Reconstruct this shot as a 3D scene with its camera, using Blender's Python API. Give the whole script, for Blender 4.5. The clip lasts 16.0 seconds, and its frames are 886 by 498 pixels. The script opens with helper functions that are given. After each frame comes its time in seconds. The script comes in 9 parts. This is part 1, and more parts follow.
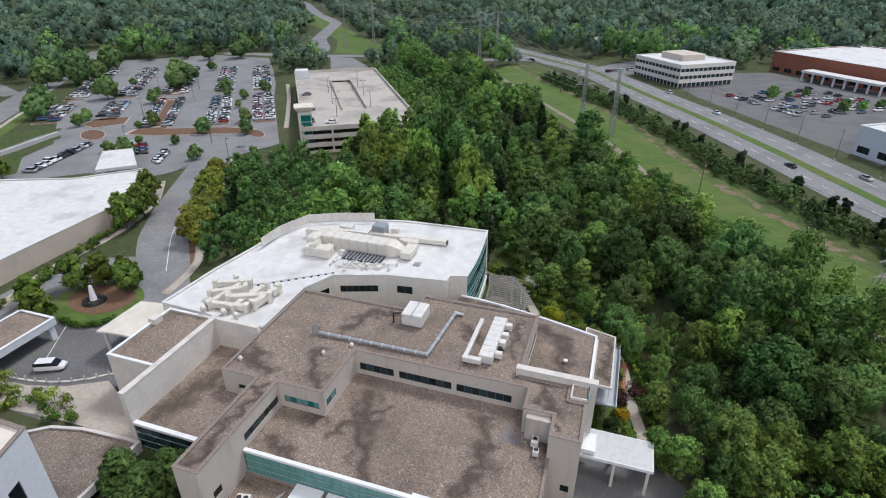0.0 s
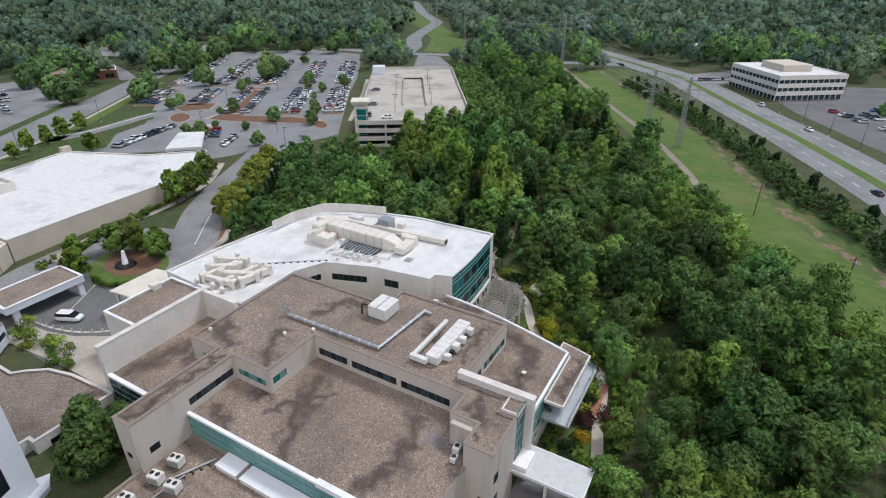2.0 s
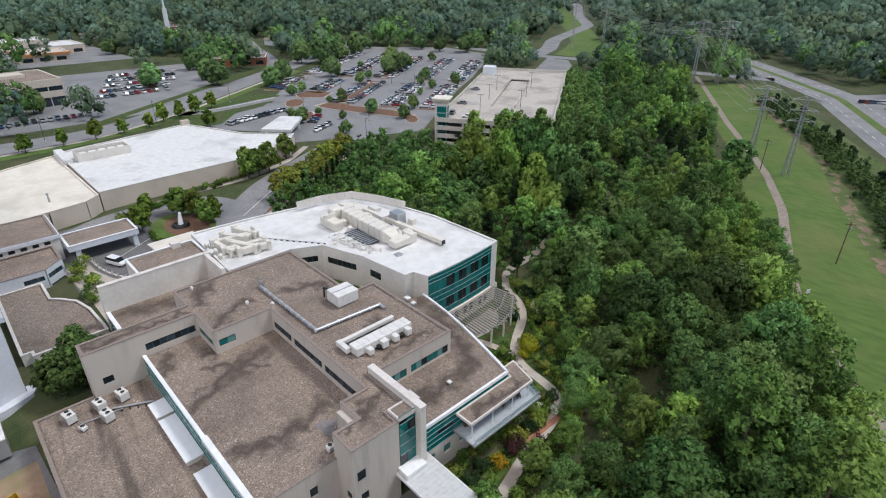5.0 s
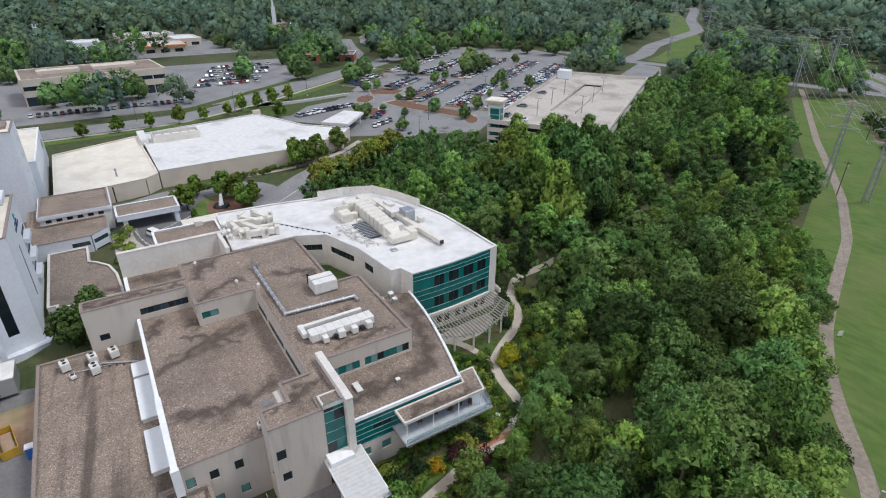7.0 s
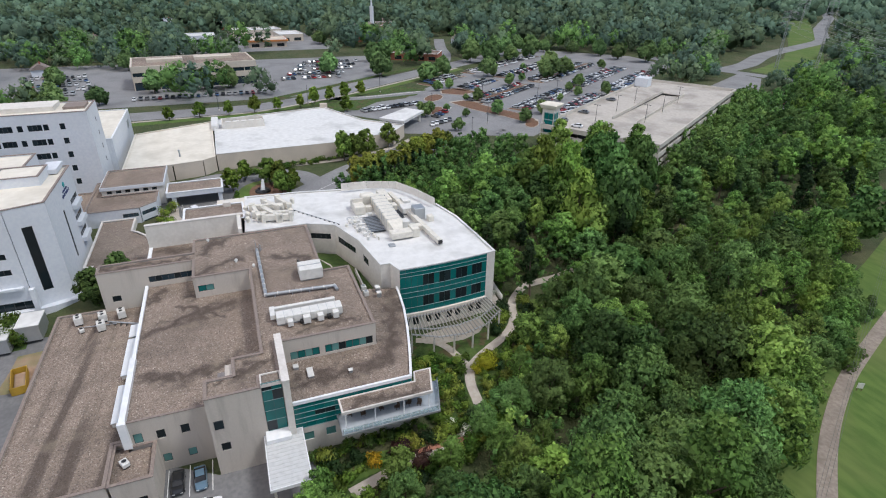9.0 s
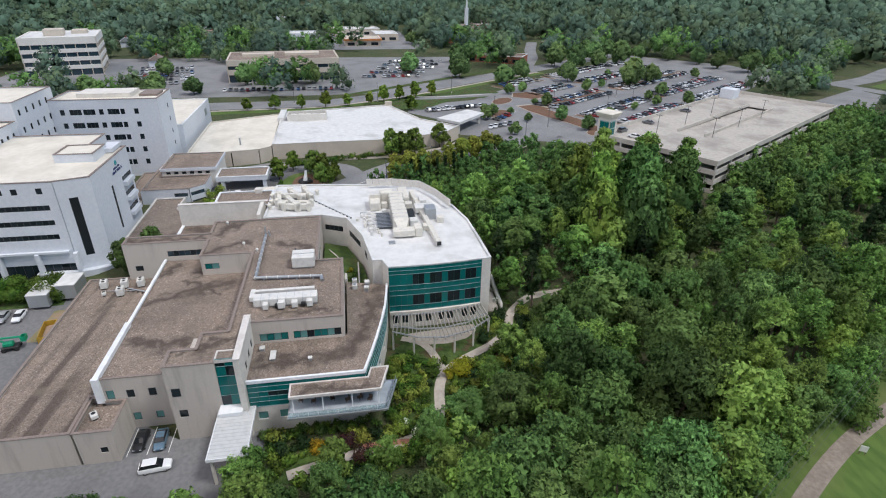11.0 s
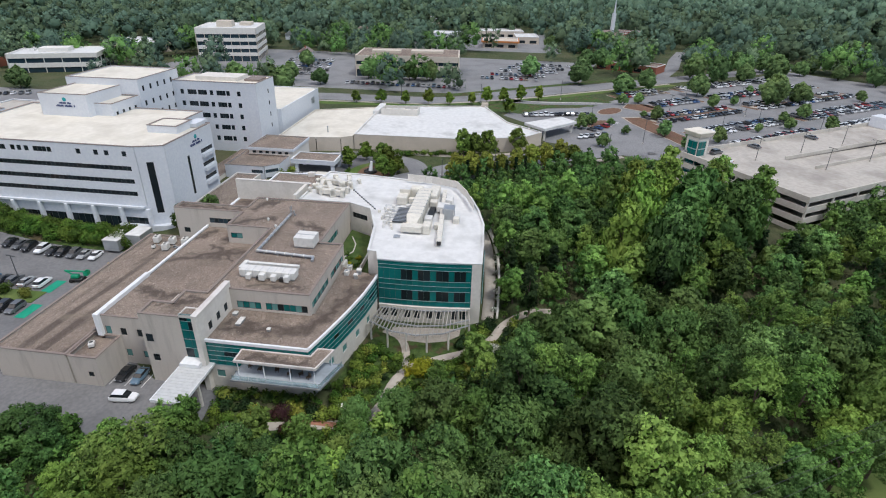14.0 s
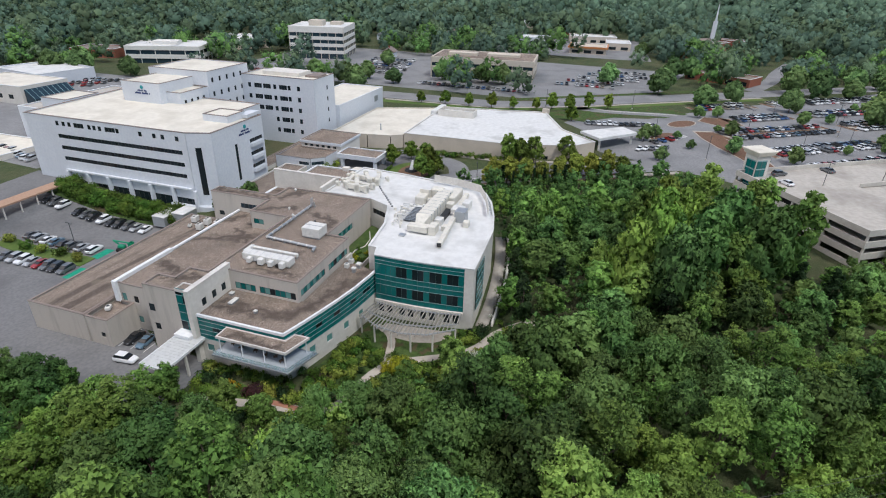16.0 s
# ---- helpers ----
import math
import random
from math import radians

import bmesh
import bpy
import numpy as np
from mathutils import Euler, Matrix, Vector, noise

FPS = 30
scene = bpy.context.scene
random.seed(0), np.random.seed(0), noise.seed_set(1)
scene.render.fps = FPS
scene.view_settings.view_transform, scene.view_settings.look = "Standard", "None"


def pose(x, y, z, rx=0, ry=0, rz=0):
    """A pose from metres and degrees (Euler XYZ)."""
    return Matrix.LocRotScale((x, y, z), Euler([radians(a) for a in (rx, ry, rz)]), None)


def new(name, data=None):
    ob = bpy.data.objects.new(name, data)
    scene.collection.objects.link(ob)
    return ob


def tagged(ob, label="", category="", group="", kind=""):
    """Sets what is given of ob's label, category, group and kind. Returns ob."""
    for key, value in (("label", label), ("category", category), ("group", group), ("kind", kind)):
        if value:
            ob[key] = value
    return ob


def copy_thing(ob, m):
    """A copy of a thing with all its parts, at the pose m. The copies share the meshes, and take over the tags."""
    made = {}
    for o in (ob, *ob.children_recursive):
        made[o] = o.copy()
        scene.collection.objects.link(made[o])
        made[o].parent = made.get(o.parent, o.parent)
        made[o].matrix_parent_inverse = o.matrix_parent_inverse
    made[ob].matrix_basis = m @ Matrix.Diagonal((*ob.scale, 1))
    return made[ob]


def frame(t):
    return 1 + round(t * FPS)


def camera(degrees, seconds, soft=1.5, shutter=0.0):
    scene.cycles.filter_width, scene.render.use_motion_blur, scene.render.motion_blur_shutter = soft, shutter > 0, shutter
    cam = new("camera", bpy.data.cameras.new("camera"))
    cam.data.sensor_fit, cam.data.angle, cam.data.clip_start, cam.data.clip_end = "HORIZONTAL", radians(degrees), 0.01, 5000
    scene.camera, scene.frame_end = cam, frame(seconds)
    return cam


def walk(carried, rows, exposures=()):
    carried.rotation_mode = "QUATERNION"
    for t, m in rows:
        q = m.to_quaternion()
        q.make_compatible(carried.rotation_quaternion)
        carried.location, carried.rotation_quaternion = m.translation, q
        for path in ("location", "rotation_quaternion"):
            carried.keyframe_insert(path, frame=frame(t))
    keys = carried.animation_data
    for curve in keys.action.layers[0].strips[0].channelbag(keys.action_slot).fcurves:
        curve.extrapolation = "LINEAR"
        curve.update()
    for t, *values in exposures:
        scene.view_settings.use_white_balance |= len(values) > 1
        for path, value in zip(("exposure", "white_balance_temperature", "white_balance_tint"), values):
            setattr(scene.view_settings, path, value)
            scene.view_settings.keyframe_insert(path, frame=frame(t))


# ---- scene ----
cam = camera(77.3, 16.0, soft=1.1)
METRES, EYE, TILT, LEAN, TURN = 169.96, 60.0, 0.0, 0.0, 18.2
ROWS = [
    (0.0, 0.0, 0.0, 0.0, 0.04, -27.55, -0.08),
    (0.5, 0.0318, 0.0011, -0.0009, 2.84, -27.54, -0.03),
    (1.0, 0.0639, 0.0033, -0.0017, 5.73, -27.49, -0.05),
    (1.5, 0.0958, 0.0072, -0.0023, 8.62, -27.48, -0.12),
    (2.0, 0.1273, 0.0128, -0.0026, 11.51, -27.49, -0.21),
    (2.5, 0.1585, 0.02, -0.0026, 14.39, -27.47, -0.24),
    (3.0, 0.1891, 0.0289, -0.0029, 17.22, -27.45, -0.29),
    (3.5, 0.2191, 0.0395, -0.003, 20.04, -27.45, -0.35),
    (4.0, 0.2486, 0.0515, -0.0032, 22.88, -27.46, -0.4),
    (6.5, 0.3855, 0.1314, -0.0058, 36.97, -27.37, -0.34),
    (7.0, 0.4106, 0.1511, -0.006, 39.82, -27.35, -0.38),
    (7.5, 0.4345, 0.172, -0.0059, 42.67, -27.33, -0.42),
    (8.0, 0.4572, 0.1941, -0.0063, 45.54, -27.31, -0.51),
    (8.5, 0.4788, 0.2173, -0.007, 48.43, -27.29, -0.58),
    (9.0, 0.498, 0.24, -0.0073, 51.08, -27.27, -0.61),
    (11.5, 0.5797, 0.3748, -0.0071, 65.3, -27.17, -0.69),
    (12.0, 0.5922, 0.4034, -0.0074, 68.16, -27.16, -0.76),
    (12.5, 0.6032, 0.4328, -0.0076, 71.01, -27.14, -0.83),
    (13.0, 0.6125, 0.4622, -0.0075, 73.86, -27.14, -0.91),
    (13.5, 0.6204, 0.4921, -0.0074, 76.67, -27.13, -0.97),
    (14.0, 0.6267, 0.5224, -0.0074, 79.5, -27.14, -1.04),
    (14.5, 0.6316, 0.5526, -0.0074, 82.32, -27.1, -1.12),
    (15.0, 0.635, 0.5827, -0.007, 85.06, -27.12, -1.21),
    (15.5, 0.6366, 0.6108, -0.0065, 87.63, -27.11, -1.27),
    (16.0, 0.6373, 0.6375, -0.0059, 90.16, -27.08, -1.31),
]
walk(cam, [(t, pose(0, 0, EYE, TILT, LEAN, TURN) @ pose(METRES * x, METRES * y, METRES * z, 90 + pitch, roll, yaw)) for t, x, y, z, yaw, pitch, roll in ROWS], exposures=((0.0, 0.06), (16.0, 0.06)))

# ---- sky and sun: a bright overcast afternoon ----
world = bpy.data.worlds.new("sky")
scene.world = world
world.use_nodes = True
wn = world.node_tree.nodes
sky = wn.new("ShaderNodeTexSky")
sky.sky_type = "NISHITA"
sky.sun_disc = False
sky.sun_elevation, sky.sun_rotation = radians(58), radians(150)
sky.dust_density, sky.air_density = 3.0, 1.0
wn["Background"].inputs["Strength"].default_value = 0.15
world.node_tree.links.new(sky.outputs["Color"], wn["Background"].inputs["Color"])
sun_data = bpy.data.lights.new("sun", "SUN")
sun_data.energy, sun_data.angle, sun_data.color = 2.2, radians(14), (1.0, 1.0, 0.985)
sun = new("sun", sun_data)
sun.matrix_world = pose(0, 0, 200, 32, 0, 150)

# ---- materials ----


def shader(name):
    m = bpy.data.materials.new(name)
    m.use_nodes = True
    t = m.node_tree
    return m, t, t.nodes["Principled BSDF"]


def noise_fac(t, scale, detail=3.0, stretch=(1, 1, 1), turn=0.0, lo=0.35, hi=0.65, where="Position"):
    """A 0..1 factor from noise in metres: scale is features per metre."""
    if where == "Position":
        src = t.nodes.new("ShaderNodeNewGeometry").outputs["Position"]
    else:
        src = t.nodes.new("ShaderNodeTexCoord").outputs["Object"]
    if turn:
        tm = t.nodes.new("ShaderNodeMapping")
        tm.inputs["Rotation"].default_value = (0, 0, radians(-turn))
        t.links.new(src, tm.inputs["Vector"])
        src = tm.outputs["Vector"]
    mp = t.nodes.new("ShaderNodeMapping")
    mp.inputs["Scale"].default_value = stretch
    t.links.new(src, mp.inputs["Vector"])
    n = t.nodes.new("ShaderNodeTexNoise")
    n.inputs["Scale"].default_value = scale
    n.inputs["Detail"].default_value = detail
    t.links.new(mp.outputs["Vector"], n.inputs["Vector"])
    r = t.nodes.new("ShaderNodeMapRange")
    r.inputs["From Min"].default_value, r.inputs["From Max"].default_value = lo, hi
    t.links.new(n.outputs["Fac"], r.inputs["Value"])
    return r.outputs["Result"]


def blend(t, fac, a, b, kind="MIX"):
    """Mix two colours (sockets or tuples) by fac (socket or number)."""
    m = t.nodes.new("ShaderNodeMix")
    m.data_type, m.blend_type = "RGBA", kind
    for sock, v in ((m.inputs["Factor"], fac), (m.inputs[6], a), (m.inputs[7], b)):
        if isinstance(v, bpy.types.NodeSocket):
            t.links.new(v, sock)
        elif isinstance(v, tuple):
            sock.default_value = (*v[:3], 1)
        else:
            sock.default_value = v
    return m.outputs[2]


def times(t, fac, k):
    m = t.nodes.new("ShaderNodeMath")
    m.operation = "MULTIPLY"
    t.links.new(fac, m.inputs[0])
    m.inputs[1].default_value = k
    return m.outputs[0]


def bumped(t, b, scale, strength, dist=0.05, detail=4.0):
    f = noise_fac(t, scale, detail, lo=0.2, hi=0.8)
    n = t.nodes.new("ShaderNodeBump")
    n.inputs["Strength"].default_value, n.inputs["Distance"].default_value = strength, dist
    t.links.new(f, n.inputs["Height"])
    t.links.new(n.outputs["Normal"], b.inputs["Normal"])


def surface(name, c1, c2, grain=6.0, c3=None, patch=0.15, patch_amount=0.6, rough=0.85, metal=0.0, spec=0.3, bump=(20.0, 0.3, 0.02),
            stretch=(1, 1, 1), plo=0.45, phi=0.7, pstretch=(1, 1, 1)):
    """Two tones in fine grain, a third in large patches."""
    m, t, b = shader(name)
    col = blend(t, noise_fac(t, grain, 5.0, stretch), c1, c2)
    if c3:
        col = blend(t, times(t, noise_fac(t, patch, 4.0, pstretch, lo=plo, hi=phi), patch_amount), col, c3)
    t.links.new(col, b.inputs["Base Color"])
    b.inputs["Roughness"].default_value, b.inputs["Metallic"].default_value = rough, metal
    b.inputs["Specular IOR Level"].default_value = spec
    if bump:
        bumped(t, b, *bump)
    return m


def streaks(t, marks):
    """A 0..1 factor for stains: soft uneven bands along (x0, y0, x1, y1, half width) on the ground plan."""
    pos = t.nodes.new("ShaderNodeNewGeometry").outputs["Position"]
    wob = t.nodes.new("ShaderNodeTexNoise")
    wob.inputs["Scale"].default_value, wob.inputs["Detail"].default_value = 0.42, 5.0
    t.links.new(pos, wob.inputs["Vector"])

    def vec(op, a, b):
        n = t.nodes.new("ShaderNodeVectorMath")
        n.operation = op
        for sock, v in zip(n.inputs, (a, b)):
            if isinstance(v, bpy.types.NodeSocket):
                t.links.new(v, sock)
            elif v is not None:
                sock.default_value = v
        return n

    moved = vec("ADD", pos, vec("MULTIPLY", vec("SUBTRACT", wob.outputs["Color"], (0.5, 0.5, 0.5)).outputs[0], (7.0, 7.0, 0)).outputs[0])
    flat = vec("MULTIPLY", moved.outputs[0], (1, 1, 0)).outputs[0]
    total = None
    for x0, y0, x1, y1, w in marks:
        k = math.hypot(x1 - x0, y1 - y0)
        way = ((x1 - x0) / k, (y1 - y0) / k, 0)
        rel = vec("SUBTRACT", flat, (x0, y0, 0)).outputs[0]
        run = vec("DOT_PRODUCT", rel, way)
        held = t.nodes.new("ShaderNodeClamp")
        held.inputs["Max"].default_value = k
        t.links.new(run.outputs["Value"], held.inputs["Value"])
        foot = t.nodes.new("ShaderNodeVectorMath")
        foot.operation = "SCALE"
        foot.inputs[0].default_value = way
        t.links.new(held.outputs[0], foot.inputs["Scale"])
        off = vec("LENGTH", vec("SUBTRACT", rel, foot.outputs[0]).outputs[0], None)
        r = t.nodes.new("ShaderNodeMapRange")
        r.inputs["From Min"].default_value, r.inputs["From Max"].default_value = w * 1.7, w * 0.25
        t.links.new(off.outputs["Value"], r.inputs["Value"])
        if total is None:
            total = r.outputs["Result"]
        else:
            m = t.nodes.new("ShaderNodeMath")
            m.operation = "MAXIMUM"
            t.links.new(total, m.inputs[0])
            t.links.new(r.outputs["Result"], m.inputs[1])
            total = m.outputs[0]
    return total


def stone_gravel(name, tones, stain, amount, marks=(), rows=0.0):
    """Loose roof gravel: single stones by cell, dark stains where water stands, rows where the beds were raked."""
    m, t, b = shader(name)
    pos = t.nodes.new("ShaderNodeNewGeometry").outputs["Position"]
    v = t.nodes.new("ShaderNodeTexVoronoi")
    v.inputs["Scale"].default_value = 6.5
    t.links.new(pos, v.inputs["Vector"])
    ramp = t.nodes.new("ShaderNodeValToRGB")
    t.links.new(v.outputs["Color"], ramp.inputs["Fac"])
    e = ramp.color_ramp.elements
    e[0].color, e[1].color = (*tones[0], 1), (*tones[-1], 1)
    for i, c in enumerate(tones[1:-1]):
        k = e.new((i + 1) / (len(tones) - 1))
        k.color = (*c, 1)
    col = blend(t, times(t, noise_fac(t, 1.3, 4.0, lo=0.3, hi=0.75), 0.3), ramp.outputs["Color"], tones[0])
    col = blend(t, times(t, noise_fac(t, 0.16, 4.0, lo=0.46, hi=0.68), 0.3), col, stain)
    if marks:
        col = blend(t, times(t, streaks(t, marks), amount), col, stain)
    if rows:
        col = blend(t, times(t, noise_fac(t, 0.26, 4.0, (0.07, 1, 1), -5, 0.46, 0.56), rows), col, stain)
    col = blend(t, times(t, noise_fac(t, 0.05, 4.0, (1, 1, 1), 0, 0.5, 0.62), 0.25), col, stain)
    col = blend(t, times(t, noise_fac(t, 0.2, 3.0, lo=0.6, hi=0.8), 0.35), col, (0.36, 0.30, 0.22))
    t.links.new(col, b.inputs["Base Color"])
    b.inputs["Roughness"].default_value = 0.95
    n = t.nodes.new("ShaderNodeBump")
    n.inputs["Strength"].default_value, n.inputs["Distance"].default_value = 0.9, 0.07
    t.links.new(v.outputs["Distance"], n.inputs["Height"])
    t.links.new(n.outputs["Normal"], b.inputs["Normal"])
    return m


def paint(name, c, rough=0.4, metal=0.0, coat=0.0, dirt=0.15):
    m, t, b = shader(name)
    dark = tuple(x * 0.55 for x in c)
    col = blend(t, times(t, noise_fac(t, 1.2, 5.0, lo=0.45, hi=0.75), dirt), c, dark)
    t.links.new(col, b.inputs["Base Color"])
    b.inputs["Roughness"].default_value, b.inputs["Metallic"].default_value = rough, metal
    b.inputs["Coat Weight"].default_value = coat
    return m


def glazing(name, c1, c2, rough=0.06, spec=0.6):
    """Coated window glass: dark body, mirror-like sheen, each pane a little different."""
    m, t, b = shader(name)
    info = t.nodes.new("ShaderNodeObjectInfo")
    col = blend(t, info.outputs["Random"], c1, c2)
    col = blend(t, times(t, noise_fac(t, 0.5, 3.0), 0.25), col, tuple(x * 0.6 for x in c1))
    t.links.new(col, b.inputs["Base Color"])
    b.inputs["Roughness"].default_value = rough
    b.inputs["Specular IOR Level"].default_value = spec
    return m


def foliage(name, dark, mid, light, patch=0.09, gloss=0.16, grain=1.0):
    """Leaves: tone by leaf, by bough and by stand of trees; some light passes through."""
    m, t, b = shader(name)
    geo = t.nodes.new("ShaderNodeNewGeometry")
    deep = tuple(x * (1 - 0.45 * grain) for x in dark)
    tip = tuple(min(1.0, x * (1 + 0.35 * grain)) for x in mid)
    col = blend(t, geo.outputs["Random Per Island"], deep, tip)
    col = blend(t, times(t, noise_fac(t, patch, 3.0, lo=0.42, hi=0.68), 0.75), col, light)
    col = blend(t, times(t, noise_fac(t, 0.45, 3.0, lo=0.45, hi=0.7), 0.4), col, dark)
    cell = t.nodes.new("ShaderNodeTexVoronoi")
    cell.inputs["Scale"].default_value = 0.085
    t.links.new(geo.outputs["Position"], cell.inputs["Vector"])
    tone = t.nodes.new("ShaderNodeMapRange")
    tone.inputs["To Min"].default_value, tone.inputs["To Max"].default_value = 0.6, 1.35
    t.links.new(cell.outputs["Color"], tone.inputs["Value"])
    whole = t.nodes.new("ShaderNodeHueSaturation")
    t.links.new(tone.outputs["Result"], whole.inputs["Value"])
    t.links.new(col, whole.inputs["Color"])
    col = whole.outputs["Color"]
    info = t.nodes.new("ShaderNodeObjectInfo")
    hs = t.nodes.new("ShaderNodeHueSaturation")
    r = t.nodes.new("ShaderNodeMapRange")
    r.inputs["To Min"].default_value, r.inputs["To Max"].default_value = 0.74, 1.36
    hs.inputs["Saturation"].default_value = 1.05
    t.links.new(info.outputs["Random"], r.inputs["Value"])
    t.links.new(r.outputs["Result"], hs.inputs["Value"])
    hm = t.nodes.new("ShaderNodeMath")
    hm.operation = "PINGPONG"
    hm.inputs[1].default_value = 0.13
    t.links.new(info.outputs["Random"], hm.inputs[0])
    hr = t.nodes.new("ShaderNodeMapRange")
    hr.inputs["From Max"].default_value = 0.13
    hr.inputs["To Min"].default_value, hr.inputs["To Max"].default_value = 0.478, 0.512
    t.links.new(hm.outputs[0], hr.inputs["Value"])
    t.links.new(hr.outputs["Result"], hs.inputs["Hue"])
    t.links.new(col, hs.inputs["Color"])
    col = hs.outputs["Color"]
    t.links.new(col, b.inputs["Base Color"])
    b.inputs["Roughness"].default_value = 0.68
    b.inputs["Specular IOR Level"].default_value = gloss
    tr = t.nodes.new("ShaderNodeBsdfTranslucent")
    t.links.new(col, tr.inputs["Color"])
    mix = t.nodes.new("ShaderNodeMixShader")
    mix.inputs[0].default_value = 0.25
    t.links.new(b.outputs[0], mix.inputs[1])
    t.links.new(tr.outputs[0], mix.inputs[2])
    t.links.new(mix.outputs[0], t.nodes["Material Output"].inputs["Surface"])
    return m


STONES = [(0.075, 0.057, 0.045), (0.26, 0.20, 0.162), (0.345, 0.275, 0.22), (0.162, 0.127, 0.104), (0.69, 0.60, 0.51)]
POOLS = [(-31.6, 59.5, -29.5, 52, 1.7), (-29.5, 52, -26.5, 46, 1.0), (-28, 57, -33.5, 51, 0.9), (-13.4, 60, -11.2, 53.5, 1.3), (-11.2, 53.5, -13.2, 46, 1.2), (-41.5, 62, -37, 52, 1.2), (-41, 46.5, -37, 45, 0.9),
         (-40.0, 69, -38.0, 74.8, 1.2), (-38, 74.8, -33, 75.5, 0.8), (-52, 59, -47, 55, 1.3), (-45, 37, -45, 52, 0.9), (-21, 75.5, -17, 72.5, 1.2), (-12, 80, -12, 70, 0.7), (-5, 64.5, -3, 57, 0.9),
         (-25, 89.5, -12, 86.5, 1.6), (-12, 86.5, -5, 83, 1.6), (-4.5, 82, -3.5, 69, 1.5), (-60, 45, -55, 60, 2.2), (3.2, 76, 3.2, 86, 0.9)]
M_GRAVEL = stone_gravel("roof_gravel", STONES, (0.052, 0.038, 0.030), 0.8, POOLS)
M_GRAVELROWS = stone_gravel("roof_gravel_in_rows", STONES, (0.052, 0.038, 0.030), 0.8, (), 0.7)
M_BEIGE = surface("beige_precast", (0.465, 0.425, 0.38), (0.525, 0.48, 0.43), 7.0, (0.30, 0.268, 0.238), 0.8, 0.5, 0.85, bump=(30, 0.15, 0.01), plo=0.52, phi=0.75, pstretch=(1, 1, 0.13))
M_CAP = surface("parapet_coping", (0.60, 0.56, 0.52), (0.66, 0.63, 0.60), 3.0, (0.42, 0.38, 0.35), 0.5, 0.5, 0.6, bump=None)
M_BROWNCAP = surface("brown_coping", (0.20, 0.16, 0.14), (0.27, 0.22, 0.19), 3.0, None, rough=0.6, bump=None)
M_WHITECAP = surface("white_metal_coping", (0.72, 0.74, 0.76), (0.80, 0.81, 0.82), 1.0, (0.60, 0.60, 0.60), 0.4, 0.4, 0.4, bump=None)
M_TRAIL = surface("worn_trail_concrete", (0.22, 0.185, 0.15), (0.30, 0.26, 0.22), 1.5, (0.16, 0.13, 0.11), 0.3, 0.5, 0.9)
M_WHITEROOF = surface("white_membrane", (0.585, 0.585, 0.575), (0.67, 0.67, 0.66), 0.6, (0.40, 0.40, 0.39), 0.11, 0.75, 0.7, bump=(8, 0.1, 0.01), plo=0.54, phi=0.72)
M_CREAMROOF = surface("cream_membrane", (0.64, 0.60, 0.52), (0.70, 0.66, 0.58), 0.6, (0.45, 0.41, 0.34), 0.12, 0.5, 0.8, bump=(8, 0.1, 0.01))
M_WHITEWALL = surface("white_render", (0.585, 0.615, 0.665), (0.65, 0.675, 0.71), 1.5, (0.53, 0.55, 0.59), 0.08, 0.5, 0.75, bump=(25, 0.1, 0.01))
M_CREAMWALL = surface("cream_panel", (0.62, 0.59, 0.54), (0.68, 0.65, 0.60), 1.5, (0.50, 0.47, 0.43), 0.3, 0.4, 0.75, bump=(25, 0.1, 0.01))
M_TANWALL = surface("tan_stucco", (0.52, 0.455, 0.38), (0.58, 0.51, 0.43), 4.0, (0.42, 0.37, 0.31), 0.2, 0.5, 0.9, bump=(30, 0.2, 0.01))
M_CONC = surface("garage_concrete", (0.50, 0.47, 0.42), (0.57, 0.54, 0.49), 1.2, (0.33, 0.30, 0.27), 0.12, 0.6, 0.9, bump=(20, 0.15, 0.01))
M_DECKCONC = surface("stained_deck_concrete", (0.40, 0.37, 0.33), (0.47, 0.44, 0.40), 0.8, (0.22, 0.20, 0.18), 0.09, 0.75, 0.9, bump=(20, 0.15, 0.01))
M_PAVE = surface("concrete_pavement", (0.38, 0.34, 0.29), (0.45, 0.41, 0.36), 1.5, (0.36, 0.31, 0.26), 0.3, 0.5, 0.9, bump=(20, 0.15, 0.01))
M_ASPHALT = surface("asphalt", (0.125, 0.125, 0.125), (0.17, 0.17, 0.17), 2.5, (0.085, 0.085, 0.09), 0.12, 0.6, 0.9, bump=(30, 0.2, 0.01))
M_WORN = surface("lot_asphalt", (0.15, 0.15, 0.153), (0.19, 0.19, 0.193), 1.5, (0.105, 0.105, 0.108), 0.1, 0.6, 0.9, bump=(30, 0.2, 0.01))
M_ROADGREY = surface("worn_asphalt", (0.195, 0.196, 0.20), (0.255, 0.256, 0.26), 1.5, (0.14, 0.14, 0.145), 0.08, 0.6, 0.9, bump=(30, 0.2, 0.01))
M_GRASS = surface("mown_grass", (0.066, 0.118, 0.024), (0.098, 0.155, 0.036), 0.9, (0.145, 0.162, 0.058), 0.06, 0.65, 0.95, bump=(5.160, 0.430, 0.054), stretch=(0.258, 0.860, 0.900))
M_WOODFLOOR = surface("woodland_floor", (0.045, 0.066, 0.024), (0.07, 0.085, 0.036), 0.5, (0.12, 0.10, 0.06), 0.08, 0.5, 0.95, bump=(3, 0.8, 0.2))
M_MULCH = surface("red_brown_mulch", (0.13, 0.072, 0.048), (0.19, 0.108, 0.072), 1.5, (0.12, 0.09, 0.05), 0.3, 0.5, 0.95, bump=(8, 0.6, 0.05))
